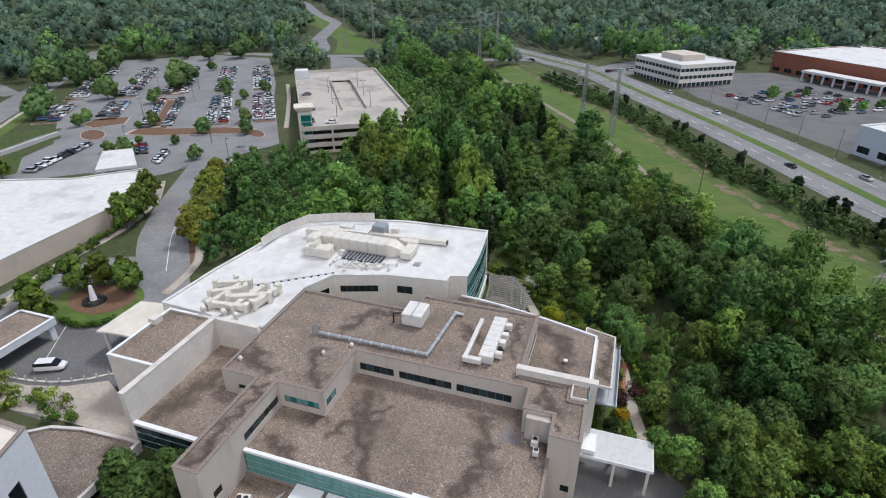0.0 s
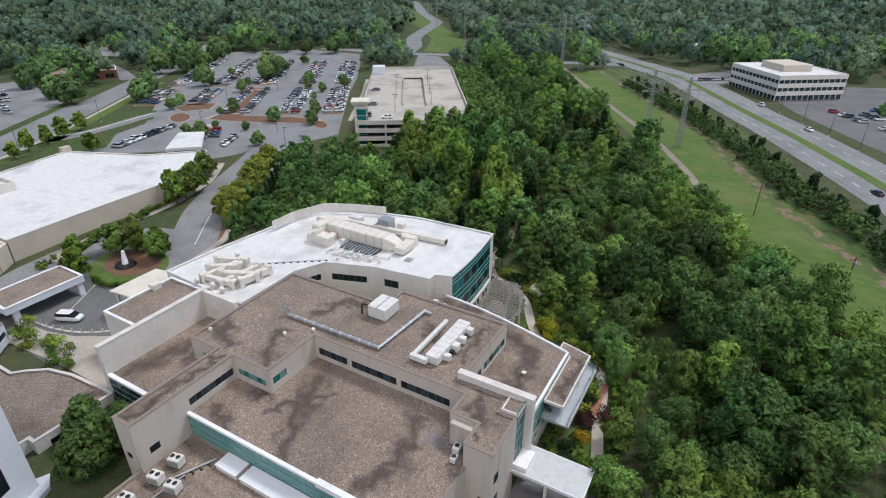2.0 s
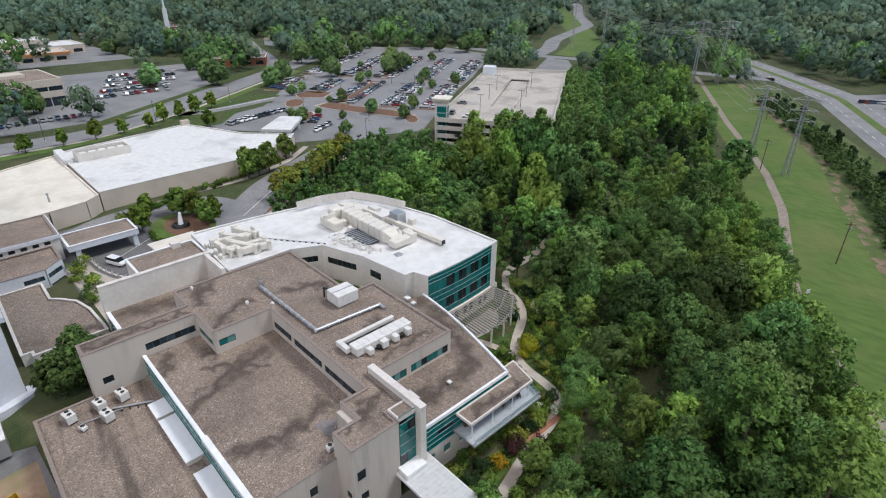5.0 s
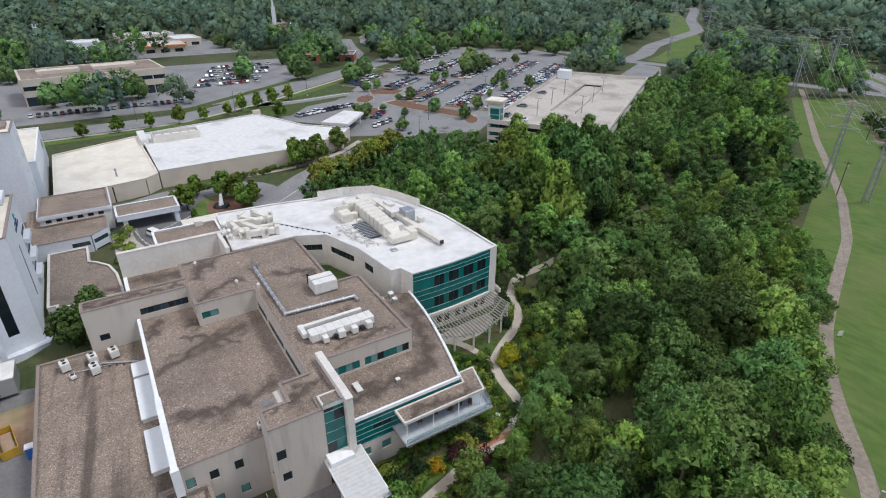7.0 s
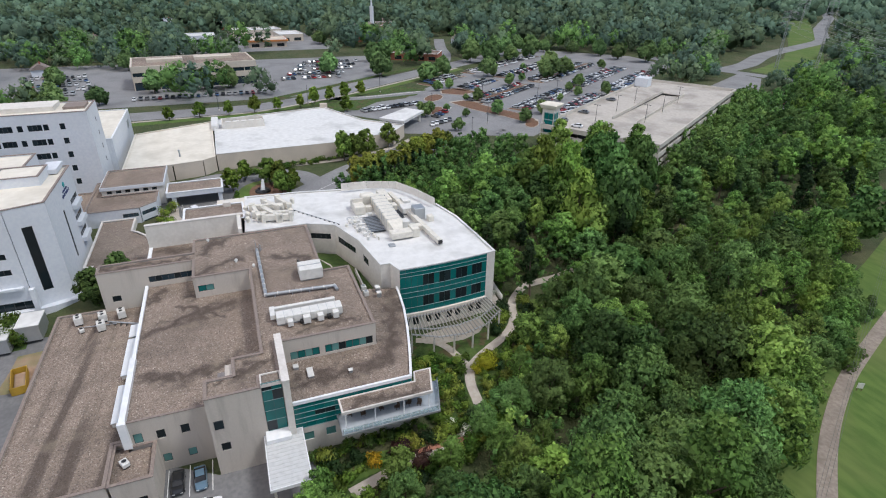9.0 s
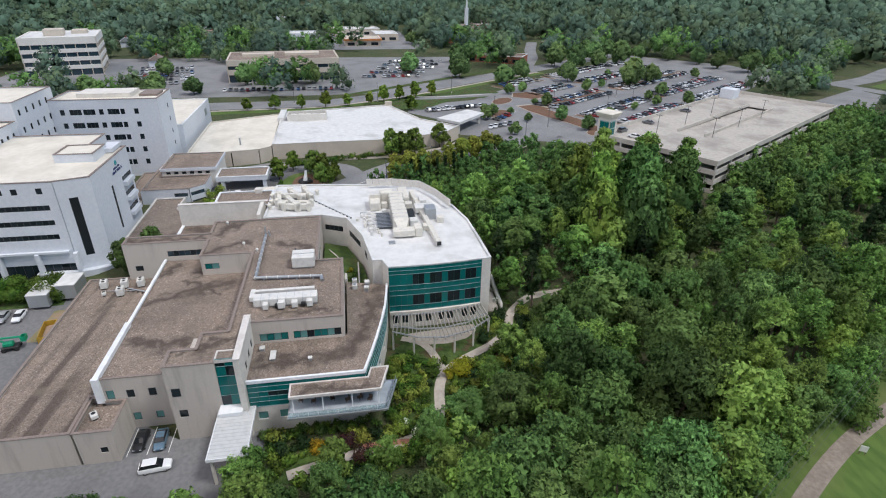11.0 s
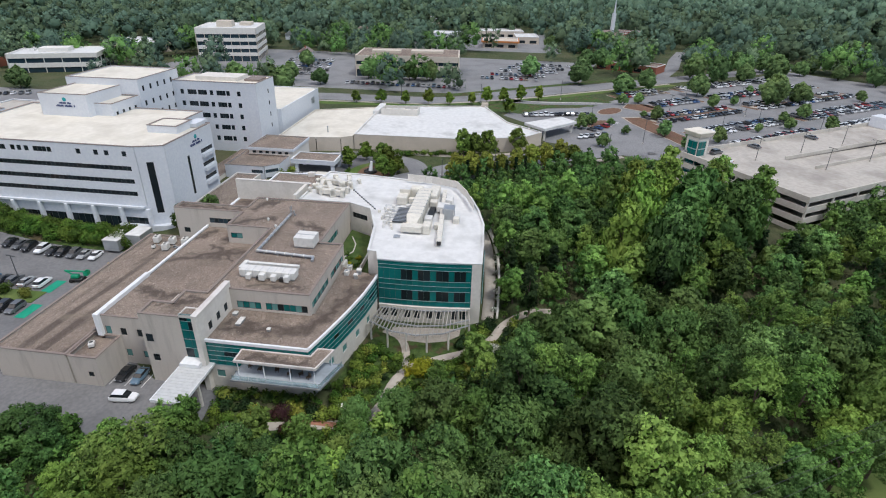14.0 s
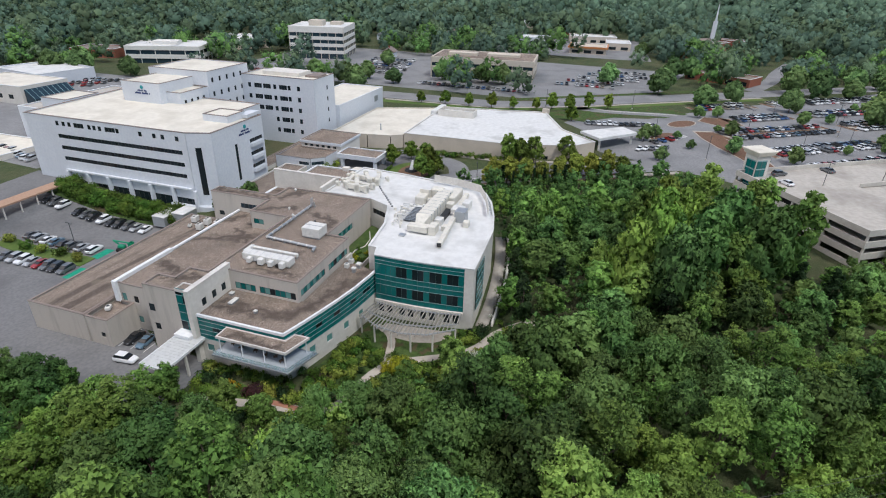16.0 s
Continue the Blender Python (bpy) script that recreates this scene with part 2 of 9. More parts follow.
M_DIRT = surface("bare_clay_bank", (0.28, 0.19, 0.13), (0.36, 0.26, 0.19), 0.8, (0.12, 0.14, 0.05), 0.2, 0.85, 0.95, bump=(4, 0.6, 0.1))
M_BANK = surface("patchy_clay_bank", (0.17, 0.125, 0.085), (0.23, 0.17, 0.12), 0.8, (0.075, 0.115, 0.032), 0.25, 0.97, 0.95, bump=(4, 0.6, 0.1), plo=0.43, phi=0.52)
M_ROUGH = surface("rough_grass", (0.045, 0.085, 0.02), (0.075, 0.12, 0.032), 0.7, (0.15, 0.13, 0.065), 0.12, 0.6, 0.95, bump=(4, 0.7, 0.12))
M_LINE = paint("road_marking", (0.72, 0.72, 0.70), 0.7, dirt=0.5)
M_TEAL = glazing("teal_glass", (0.005, 0.125, 0.12), (0.010, 0.165, 0.158), 0.08, 0.4)
M_PALETEAL = glazing("pale_teal_glass", (0.10, 0.27, 0.255), (0.13, 0.31, 0.29))
M_DARKGLASS = glazing("dark_window_glass", (0.008, 0.014, 0.017), (0.020, 0.032, 0.038), 0.08, 0.35)
M_BLUEGLASS = glazing("blue_black_glass", (0.012, 0.03, 0.045), (0.03, 0.06, 0.08))
M_FRAME = paint("pale_window_frame", (0.55, 0.56, 0.56), 0.5)
M_MULLION = paint("pale_teal_mullion", (0.24, 0.38, 0.38), 0.4)
M_TEALFRAME = paint("dark_teal_mullion", (0.02, 0.07, 0.07), 0.4)
M_DARKFRAME = paint("dark_window_frame", (0.05, 0.055, 0.06), 0.5)
M_GALV = paint("galvanised_steel", (0.42, 0.44, 0.46), 0.45, 0.6)
M_UNIT = paint("pale_unit_casing", (0.66, 0.65, 0.62), 0.5, dirt=0.35)
M_CREAMUNIT = paint("cream_duct_casing", (0.66, 0.63, 0.56), 0.6, dirt=0.4)
# real black parts, and boxes that stand in for deep shade
M_BLACK = paint("black_plastic_and_shade", (0.02, 0.02, 0.02), 0.5)
M_RUBBER = paint("tyre_rubber", (0.018, 0.018, 0.018), 0.85)
M_SKYLIGHT = paint("white_skylight", (0.74, 0.76, 0.78), 0.35)
M_BRICK = surface("red_brick", (0.25, 0.085, 0.055), (0.32, 0.12, 0.08), 3.0, (0.2, 0.09, 0.06), 0.2, 0.5, 0.9, bump=(15, 0.2, 0.02))
M_ORANGE = paint("orange_roof_edge", (0.50, 0.20, 0.06), 0.6)
M_BARK = surface("bark", (0.10, 0.075, 0.055), (0.16, 0.125, 0.095), 3.0, None, rough=0.95, bump=(8, 0.8, 0.05))
M_WOODPOLE = surface("creosoted_pole", (0.10, 0.07, 0.05), (0.15, 0.11, 0.08), 3.0, None, rough=0.9, bump=None)
M_STEEL = paint("pylon_steel", (0.34, 0.35, 0.36), 0.5, 0.5)
M_WIRE = paint("overhead_conductor", (0.30, 0.31, 0.31), 0.6, 0.0)
M_WIREDARK = paint("dark_overhead_conductor", (0.09, 0.10, 0.09), 0.8, 0.0)
M_PLANTED = surface("planted_ground", (0.035, 0.065, 0.016), (0.075, 0.12, 0.03), 0.9, (0.10, 0.062, 0.04), 0.35, 0.7, 0.95, bump=(5, 0.8, 0.15), plo=0.55, phi=0.62)
M_LEAF = foliage("oak_leaves", (0.079, 0.153, 0.041), (0.150, 0.261, 0.068), (0.224, 0.326, 0.085))
M_LEAFBLUE = foliage("maple_leaves", (0.072, 0.142, 0.047), (0.132, 0.238, 0.078), (0.180, 0.288, 0.090))
M_LEAFDEEP = foliage("beech_leaves", (0.049, 0.109, 0.035), (0.098, 0.185, 0.058), (0.136, 0.227, 0.067))
M_LEAFYG = foliage("tulip_tree_leaves", (0.098, 0.175, 0.040), (0.168, 0.268, 0.062), (0.222, 0.312, 0.076))
# lifted, bluish and low in contrast: distance haze painted into the leaf colour
M_LEAFHAZE = foliage("far_leaves", (0.108, 0.180, 0.108), (0.145, 0.230, 0.136), (0.188, 0.275, 0.152), 0.03, grain=0.25)
M_LEAFHAZEDEEP = foliage("far_dark_leaves", (0.090, 0.152, 0.112), (0.118, 0.190, 0.138), (0.150, 0.222, 0.150), 0.03, grain=0.25)
M_LEAFLIGHT = foliage("bright_leaves", (0.092, 0.165, 0.032), (0.165, 0.255, 0.052), (0.225, 0.290, 0.062), 0.2)
M_LEAFYELLOW = foliage("yellow_leaves", (0.20, 0.22, 0.02), (0.32, 0.34, 0.04), (0.40, 0.36, 0.05), 0.5)
M_LEAFPURPLE = foliage("purple_leaves", (0.035, 0.018, 0.018), (0.06, 0.03, 0.03), (0.08, 0.04, 0.03), 0.5)
M_LEAFDARK = foliage("evergreen_needles", (0.012, 0.03, 0.012), (0.025, 0.05, 0.018), (0.03, 0.06, 0.02), 0.2)
M_SHRUB = foliage("shrub_leaves", (0.041, 0.088, 0.020), (0.081, 0.162, 0.030), (0.135, 0.203, 0.041), 0.3)
# hue is the avenue leaves' own; some of the lightness is painted haze
M_LEAFOCHRE = foliage("turning_leaves", (0.13, 0.175, 0.036), (0.225, 0.275, 0.060), (0.29, 0.31, 0.075), 0.2)
# both lightened past true leaf tone, as haze over mid-distance trees
M_LEAFOAKHAZE = foliage("hazed_oak_crown_leaves", (0.088, 0.165, 0.066), (0.168, 0.275, 0.108), (0.222, 0.335, 0.130), 0.05, grain=0.5)
M_LEAFLOTHAZE = foliage("hazed_small_tree_leaves", (0.100, 0.180, 0.070), (0.175, 0.285, 0.108), (0.230, 0.335, 0.125), 0.12, grain=0.6)

# ---- building tools ----
INV = {}


def thing(name, loc, rz=0.0, label="", category="", group="", kind=""):
    """An Empty at the base of a thing; its parts are given in world places or, with local=True, in its own."""
    ob = tagged(new(name), label, category, group, kind)
    ob.empty_display_size = 0.1
    m = pose(*loc, 0, 0, rz)
    ob.matrix_basis = m
    INV[ob.name] = m.inverted()
    return ob


def part(name, bm, material, parent=None, label="", local=False, smooth=False):
    """Links a bmesh as ONE mesh object under a thing or a part."""
    if parent is not None and not local:
        bm.transform(INV[parent.name])
    me = bpy.data.meshes.new(name)
    bm.normal_update()
    bm.to_mesh(me)
    bm.free()
    me.materials.append(material)
    if smooth:
        for p in me.polygons:
            p.use_smooth = True
    ob = new(name, me)
    if parent is not None:
        ob.parent = parent
        INV[ob.name] = INV[parent.name]
    if label:
        ob["label"] = label
    return ob


CUBES = {}


def piece(name, material, parent, m, label="", local=False):
    """A box of size one, shared by all pieces of that material, at the world pose m (with its scale)."""
    if material.name not in CUBES:
        bm = bmesh.new()
        bmesh.ops.create_cube(bm, size=1.0)
        me = bpy.data.meshes.new("box_" + material.name)
        bm.to_mesh(me)
        bm.free()
        me.materials.append(material)
        CUBES[material.name] = me
    ob = new(name, CUBES[material.name])
    ob.parent = parent
    ob.matrix_basis = m if local else INV[parent.name] @ m
    INV[ob.name] = INV[parent.name]
    if label:
        ob["label"] = label
    return ob


def sized(cx, cy, cz, sx, sy, sz, rz=0.0):
    return pose(cx, cy, cz, 0, 0, rz) @ Matrix.Diagonal((sx, sy, sz, 1))


def add_box(bm, x0, y0, z0, x1, y1, z1):
    vs = [bm.verts.new(p) for p in ((x0, y0, z0), (x1, y0, z0), (x1, y1, z0), (x0, y1, z0), (x0, y0, z1), (x1, y0, z1), (x1, y1, z1), (x0, y1, z1))]
    for f in ((3, 2, 1, 0), (4, 5, 6, 7), (0, 1, 5, 4), (1, 2, 6, 5), (2, 3, 7, 6), (3, 0, 4, 7)):
        bm.faces.new([vs[i] for i in f])
    return vs


def boxes(*spans):
    bm = bmesh.new()
    for s in spans:
        add_box(bm, *s)
    return bm


def soft(bm, w=0.05, segments=1):
    bmesh.ops.bevel(bm, geom=[e for e in bm.edges], offset=w, segments=segments, profile=0.5, affect="EDGES")
    return bm


def add_prism(bm, poly, z0, z1):
    lo = [bm.verts.new((x, y, z0)) for x, y in poly]
    hi = [bm.verts.new((x, y, z1)) for x, y in poly]
    n = len(poly)
    bm.faces.new(lo[::-1])
    bm.faces.new(hi)
    for i in range(n):
        bm.faces.new((lo[i], lo[(i + 1) % n], hi[(i + 1) % n], hi[i]))
    return bm


def inset(poly, d):
    """A counter-clockwise outline moved inwards by d."""
    out, n = [], len(poly)
    for i in range(n):
        p, a, b = Vector(poly[i]), Vector(poly[i - 1]), Vector(poly[(i + 1) % n])
        u, v = (p - a).normalized(), (b - p).normalized()
        nu, nv = Vector((-u.y, u.x)), Vector((-v.y, v.x))
        k = nu + nv
        k = k / max(k.dot(nu), 0.3)
        out.append(tuple(p + k * d))
    return out


def ring(poly, d_out, d_in, z0, z1):
    """A closed band along an outline: copings, kerbs, parapets."""
    a, b = inset(poly, -d_out), inset(poly, d_in)
    bm = bmesh.new()
    n = len(poly)
    rows = [[bm.verts.new((*p, z)) for p in q] for q, z in ((a, z0), (a, z1), (b, z1), (b, z0))]
    for i in range(n):
        j = (i + 1) % n
        for r in range(4):
            s = (r + 1) % 4
            bm.faces.new((rows[r][i], rows[r][j], rows[s][j], rows[s][i]))
    return bm


def lattice(us, vs, y0, y1, open_cell):
    """A slab between y0 and y1 over the grid us x vs, with real openings: one closed mesh."""
    bm, made = bmesh.new(), {}

    def vert(i, j, y):
        if (i, j, y) not in made:
            made[i, j, y] = bm.verts.new((us[i], y, vs[j]))
        return made[i, j, y]

    nu, nv = len(us) - 1, len(vs) - 1
    solid = [[not open_cell((us[i] + us[i + 1]) / 2, (vs[j] + vs[j + 1]) / 2) for j in range(nv)] for i in range(nu)]

    def at(i, j):
        return 0 <= i < nu and 0 <= j < nv and solid[i][j]

    for i in range(nu):
        for j in range(nv):
            if not solid[i][j]:
                continue
            bm.faces.new((vert(i, j, y0), vert(i + 1, j, y0), vert(i + 1, j + 1, y0), vert(i, j + 1, y0)))
            bm.faces.new((vert(i, j, y1), vert(i, j + 1, y1), vert(i + 1, j + 1, y1), vert(i + 1, j, y1)))
            if not at(i - 1, j):
                bm.faces.new((vert(i, j, y1), vert(i, j, y0), vert(i, j + 1, y0), vert(i, j + 1, y1)))
            if not at(i + 1, j):
                bm.faces.new((vert(i + 1, j, y0), vert(i + 1, j, y1), vert(i + 1, j + 1, y1), vert(i + 1, j + 1, y0)))
            if not at(i, j - 1):
                bm.faces.new((vert(i, j, y1), vert(i + 1, j, y1), vert(i + 1, j, y0), vert(i, j, y0)))
            if not at(i, j + 1):
                bm.faces.new((vert(i, j + 1, y0), vert(i + 1, j + 1, y0), vert(i + 1, j + 1, y1), vert(i, j + 1, y1)))
    return bm


def wall(th, p0, p1, z0, z1, holes=(), material=None, t=0.35, start=0.0, name="wall", frame=None, trim=0.07, recess=0.14, local=False):
    """A wall whose outside lies to the right of p0 -> p1. holes: (u0, u1, z0, z1, panes across, glass), u along the wall."""
    p0, p1 = Vector(p0), Vector(p1)
    length = (p1 - p0).length
    rz = math.degrees(math.atan2(p1.y - p0.y, p1.x - p0.x))
    m = pose(p0.x, p0.y, 0, 0, 0, rz)
    us = sorted({start, length, *[h[0] for h in holes], *[h[1] for h in holes]})
    vs = sorted({z0, z1, *[h[2] for h in holes], *[h[3] for h in holes]})
    bm = lattice(us, vs, 0, t, lambda u, v: any(h[0] < u < h[1] and h[2] < v < h[3] for h in holes))
    bm.transform(m)
    ob = part(name, bm, material, th, local=local)
    for u0, u1, v0, v1, n, glass in holes:
        w = (u1 - u0) / n
        gaps = [(u0 + w * i + (trim if i == 0 else trim / 2), u0 + w * (i + 1) - (trim if i == n - 1 else trim / 2)) for i in range(n)]
        fu = sorted({u0 + 0.002, u1 - 0.002, *[x for g in gaps for x in g]})
        fb = lattice(fu, [v0 + 0.002, v0 + trim, v1 - trim, v1 - 0.002], recess - 0.05, recess + 0.06,
                     lambda u, v: v0 + trim < v < v1 - trim and any(a < u < c for a, c in gaps))
        fb.transform(m)
        win = part("window", fb, frame or M_DARKFRAME, th, local=local)
        for i in range(n):
            g = glass[i % len(glass)] if isinstance(glass, (list, tuple)) else glass
            piece("pane", g, win, m @ sized(u0 + w * (i + 0.5), recess + 0.02, (v0 + v1) / 2, w - 0.02, 0.03, v1 - v0 - 0.02), local=local)
    return ob


def curtain(th, pts, levels, width, glass, name="glass_wall", bars=None, bar_h=0.05, bar_d=0.04, vertical=0.035, local=False, strips=True):
    """A glass wall along a line of points (outside to its right): a lattice of bars with a pane in each opening."""
    k = 0
    for (x0, y0), (x1, y1) in zip(pts, pts[1:]):
        length = math.hypot(x1 - x0, y1 - y0)
        m = pose(x0, y0, 0, 0, 0, math.degrees(math.atan2(y1 - y0, x1 - x0)))
        n = max(1, round(length / width))
        w = length / n
        us = sorted({0.0, length, *[min(length, max(0.0, w * i + d * vertical / 2)) for i in range(n + 1) for d in (-1, 1)]})
        vs = sorted({levels[0] - bar_h / 2, levels[-1] + bar_h / 2, *[z + d * bar_h / 2 for z in levels for d in (-1, 1)]})
        bm = lattice(us, vs, -bar_d, 0.08, lambda u, v: vertical / 2 < u % w < w - vertical / 2 and not any(abs(v - z) < bar_h / 2 for z in levels))
        bm.transform(m)
        ob = part(name, bm, bars or M_TEALFRAME, th, local=local)
        for z in levels if strips else ():
            piece("bar", M_MULLION, ob, m @ sized(length / 2, -bar_d - 0.03, z, length, 0.06, bar_h * 1.3), local=local)
        for i in range(n):
            x, y = x0 + (x1 - x0) * (i + 0.5) / n, y0 + (y1 - y0) * (i + 0.5) / n
            for j, (a, b) in enumerate(zip(levels, levels[1:])):
                piece("pane", glass(k, i, j, x, y), ob, m @ sized(w * (i + 0.5), 0.02, (a + b) / 2, w - vertical * 0.6, 0.06, b - a - bar_h * 0.6), local=local)
                k += 1


def volume(th, poly, z0, z1, material, holes=None, roof=None, cap=None, cap_h=0.12, parapet=0.45, skip=(), t=0.35, roof_name="roof", frame=None, local=False):
    """Walls round a counter-clockwise outline, with a coping and a roof slab. holes: {edge: openings}; skip: edges left to glass."""
    n = len(poly)
    for i in range(n):
        if i in skip:
            continue
        a, p, q, b = (Vector(poly[k % n]) for k in (i - 1, i, i + 1, i + 2))
        turn = (p - a).x * (q - p).y - (p - a).y * (q - p).x
        wall(th, p, q, z0, z1, (holes or {}).get(i, ()), material, t, t + 0.003 if turn > 0 else 0.0, frame=frame, local=local)
    part("coping", ring(poly, 0.06, t + 0.1, z1, z1 + cap_h), cap or M_CAP, th, local=local)
    bm = bmesh.new()
    add_prism(bm, inset(poly, t * 0.5), z1 - parapet - 0.3, z1 - parapet)
    part(roof_name, bm, roof or M_GRAVEL, th, local=local)


def rect(x0, y0, x1, y1):
    return [(x0, y0), (x1, y0), (x1, y1), (x0, y1)]


def tube(bm, a, b, r0, r1=None, n=8):
    """A tapered round bar from a to b."""
    a, b = Vector(a), Vector(b)
    r1 = r0 if r1 is None else r1
    q = (b - a).to_track_quat("Z", "Y")
    lo = [bm.verts.new(a + q @ Vector((r0 * math.cos(2 * math.pi * i / n), r0 * math.sin(2 * math.pi * i / n), 0))) for i in range(n)]
    hi = [bm.verts.new(b + q @ Vector((r1 * math.cos(2 * math.pi * i / n), r1 * math.sin(2 * math.pi * i / n), 0))) for i in range(n)]
    bm.faces.new(lo[::-1])
    bm.faces.new(hi)
    for i in range(n):
        bm.faces.new((lo[i], lo[(i + 1) % n], hi[(i + 1) % n], hi[i]))
    return bm


# ---- the lie of the land ----


def ramp(a, b, x):
    s = min(1.0, max(0.0, (x - a) / (b - a)))
    return s * s * (3 - 2 * s)


def seg_dist(x, y, ax, ay, bx, by):
    dx, dy = bx - ax, by - ay
    s = min(1.0, max(0.0, ((x - ax) * dx + (y - ay) * dy) / (dx * dx + dy * dy)))
    return math.hypot(x - ax - s * dx, y - ay - s * dy)


def height(x, y):
    """The ground: a hollow east of the clinic, a lawn above it, a plateau all round."""
    d = min(seg_dist(x, y, 6, 45, -8, 112), seg_dist(x, y, 6, 34, -20, 12))
    return -10.6 + 5.9 * ramp(18, 52, d) + 2.7 * ramp(60, 190, d)


def inside(x, y, poly):
    hit, n = False, len(poly)
    for i in range(n):
        (x0, y0), (x1, y1) = poly[i], poly[i - 1]
        if (y0 > y) != (y1 > y) and x < (x1 - x0) * (y - y0) / (y1 - y0) + x0:
            hit = not hit
    return hit


def ribbon(name, line, width, material, lift, step=2.5, across=4, thick=0.0, **tags):
    """A strip along a line of points that lies on the ground: roads, paths, kerbs, verges."""
    pts = []
    for (x0, y0), (x1, y1) in zip(line, line[1:]):
        n = max(1, int(math.hypot(x1 - x0, y1 - y0) / step))
        pts += [Vector((x0 + (x1 - x0) * i / n, y0 + (y1 - y0) * i / n)) for i in range(n)]
    pts.append(Vector(line[-1]))
    for _ in range(3):
        pts = [pts[0]] + [(a + 2 * b + c) / 4 for a, b, c in zip(pts, pts[1:], pts[2:])] + [pts[-1]]
    bm = bmesh.new()
    rows = []
    for i, p in enumerate(pts):
        d = (pts[min(i + 1, len(pts) - 1)] - pts[max(i - 1, 0)]).normalized()
        nrm = Vector((-d.y, d.x))
        row = []
        for k in range(across + 1):
            q = p + nrm * width * (k / across - 0.5)
            row.append(bm.verts.new((q.x, q.y, height(q.x, q.y) + lift)))
        rows.append(row)
    for a, b in zip(rows, rows[1:]):
        for k in range(across):
            bm.faces.new((a[k], b[k], b[k + 1], a[k + 1])[::-1])
    for p in bm.faces:
        p.smooth = True
    if thick:
        r = bmesh.ops.extrude_face_region(bm, geom=bm.faces[:])
        bmesh.ops.translate(bm, vec=(0, 0, -thick), verts=[v for v in r["geom"] if isinstance(v, bmesh.types.BMVert)])
        bmesh.ops.recalc_face_normals(bm, faces=bm.faces[:])
    return tagged(part(name, bm, material), **tags)


def sheet(name, poly, material, lift, step=3.0, thick=0.0, **tags):
    """A flat area that follows the ground: car parks, beds, lawns."""
    bm = bmesh.new()
    bm.faces.new([bm.verts.new((x, y, 0)) for x, y in poly])
    bmesh.ops.triangulate(bm, faces=bm.faces[:])
    xs, ys = [p[0] for p in poly], [p[1] for p in poly]
    for axis, lo, hi in ((0, min(xs), max(xs)), (1, min(ys), max(ys))):
        s = step * max(1.0, (hi - lo) / 240)
        k = math.ceil(lo / s) * s
        while k < hi:
            co, no = ((k, 0, 0), (1, 0, 0)) if axis == 0 else ((0, k, 0), (0, 1, 0))
            bmesh.ops.bisect_plane(bm, geom=bm.verts[:] + bm.edges[:] + bm.faces[:], plane_co=co, plane_no=no)
            k += s
    for v in bm.verts:
        v.co.z = height(v.co.x, v.co.y) + lift
    bmesh.ops.recalc_face_normals(bm, faces=bm.faces[:])
    if sum(f.normal.z for f in bm.faces) < 0:
        bmesh.ops.reverse_faces(bm, faces=bm.faces[:])
    if thick:
        r = bmesh.ops.extrude_face_region(bm, geom=bm.faces[:])
        bmesh.ops.translate(bm, vec=(0, 0, -thick), verts=[v for v in r["geom"] if isinstance(v, bmesh.types.BMVert)])
        bmesh.ops.recalc_face_normals(bm, faces=bm.faces[:])
    return tagged(part(name, bm, material), **tags)

# ---- the ground, one sheet out to the horizon ----
def ground_sheet():
    xs = [-3000, -2000, -1400, -1000, -700, -500] + list(range(-400, -180, 12)) + list(range(-180, 111, 3)) + list(range(120, 260, 12)) + [320, 450, 700, 1000, 1500, 2500]
    ys = [-2000, -1200, -700, -400, -250] + list(range(-160, -20, 10)) + list(range(-20, 251, 3)) + list(range(260, 440, 12)) + [480, 600, 800, 1100, 1500, 2200, 3500]
    bm = bmesh.new()
    grid = [[bm.verts.new((x, y, height(x, y))) for y in ys] for x in xs]
    for i in range(len(xs) - 1):
        for j in range(len(ys) - 1):
            bm.faces.new((grid[i][j], grid[i + 1][j], grid[i + 1][j + 1], grid[i][j + 1])).smooth = True
    return tagged(part("ground", bm, M_WOODFLOOR), "wooded ground of leaf litter and low green growth", "ground", kind="structure")


ground_sheet()
# the car park's own axes: s across the rows, t along them
UX, UY = -0.573, 0.82
VX, VY = -0.82, -0.573


def lot(s, t):
    return VX * s + UX * t, VY * s + UY * t


def beside(line, d):
    """A line moved to its right by d."""
    out = []
    for i, (x, y) in enumerate(line):
        (x0, y0), (x1, y1) = line[max(0, i - 1)], line[min(len(line) - 1, i + 1)]
        k = math.hypot(x1 - x0, y1 - y0)
        out.append((x + d * (y1 - y0) / k, y - d * (x1 - x0) / k))
    return out


PATH = [(-102, 380), (-86, 354), (-44, 283), (-20, 247), (-9, 230), (5, 203.5), (13, 182), (18.5, 167.5), (22.5, 157.5), (27, 149), (31.5, 141.5), (38.5, 132.2), (44.5, 125), (53, 110), (58, 92), (66, 70), (78, 40)]
LAWN = [(-94, 356), (-52, 284), (-28, 247), (-17, 230), (-6, 203), (2, 181), (8, 165), (13, 151), (19, 138), (27, 127), (35, 117), (45, 102), (51, 84), (60, 66), (72, 38), (110, 40), (84, 100),
        (66, 133), (55, 149), (47, 163), (38, 184), (22, 215), (-3, 266), (-34, 316), (-78, 375)]
sheet("lawn", LAWN, M_GRASS, 0.05, label="mown green lawn under the power lines", category="lawn", kind="structure")
ribbon("path", PATH, 2.5, M_TRAIL, 0.10, label="pale worn concrete footpath along the lawn", category="path", kind="structure")
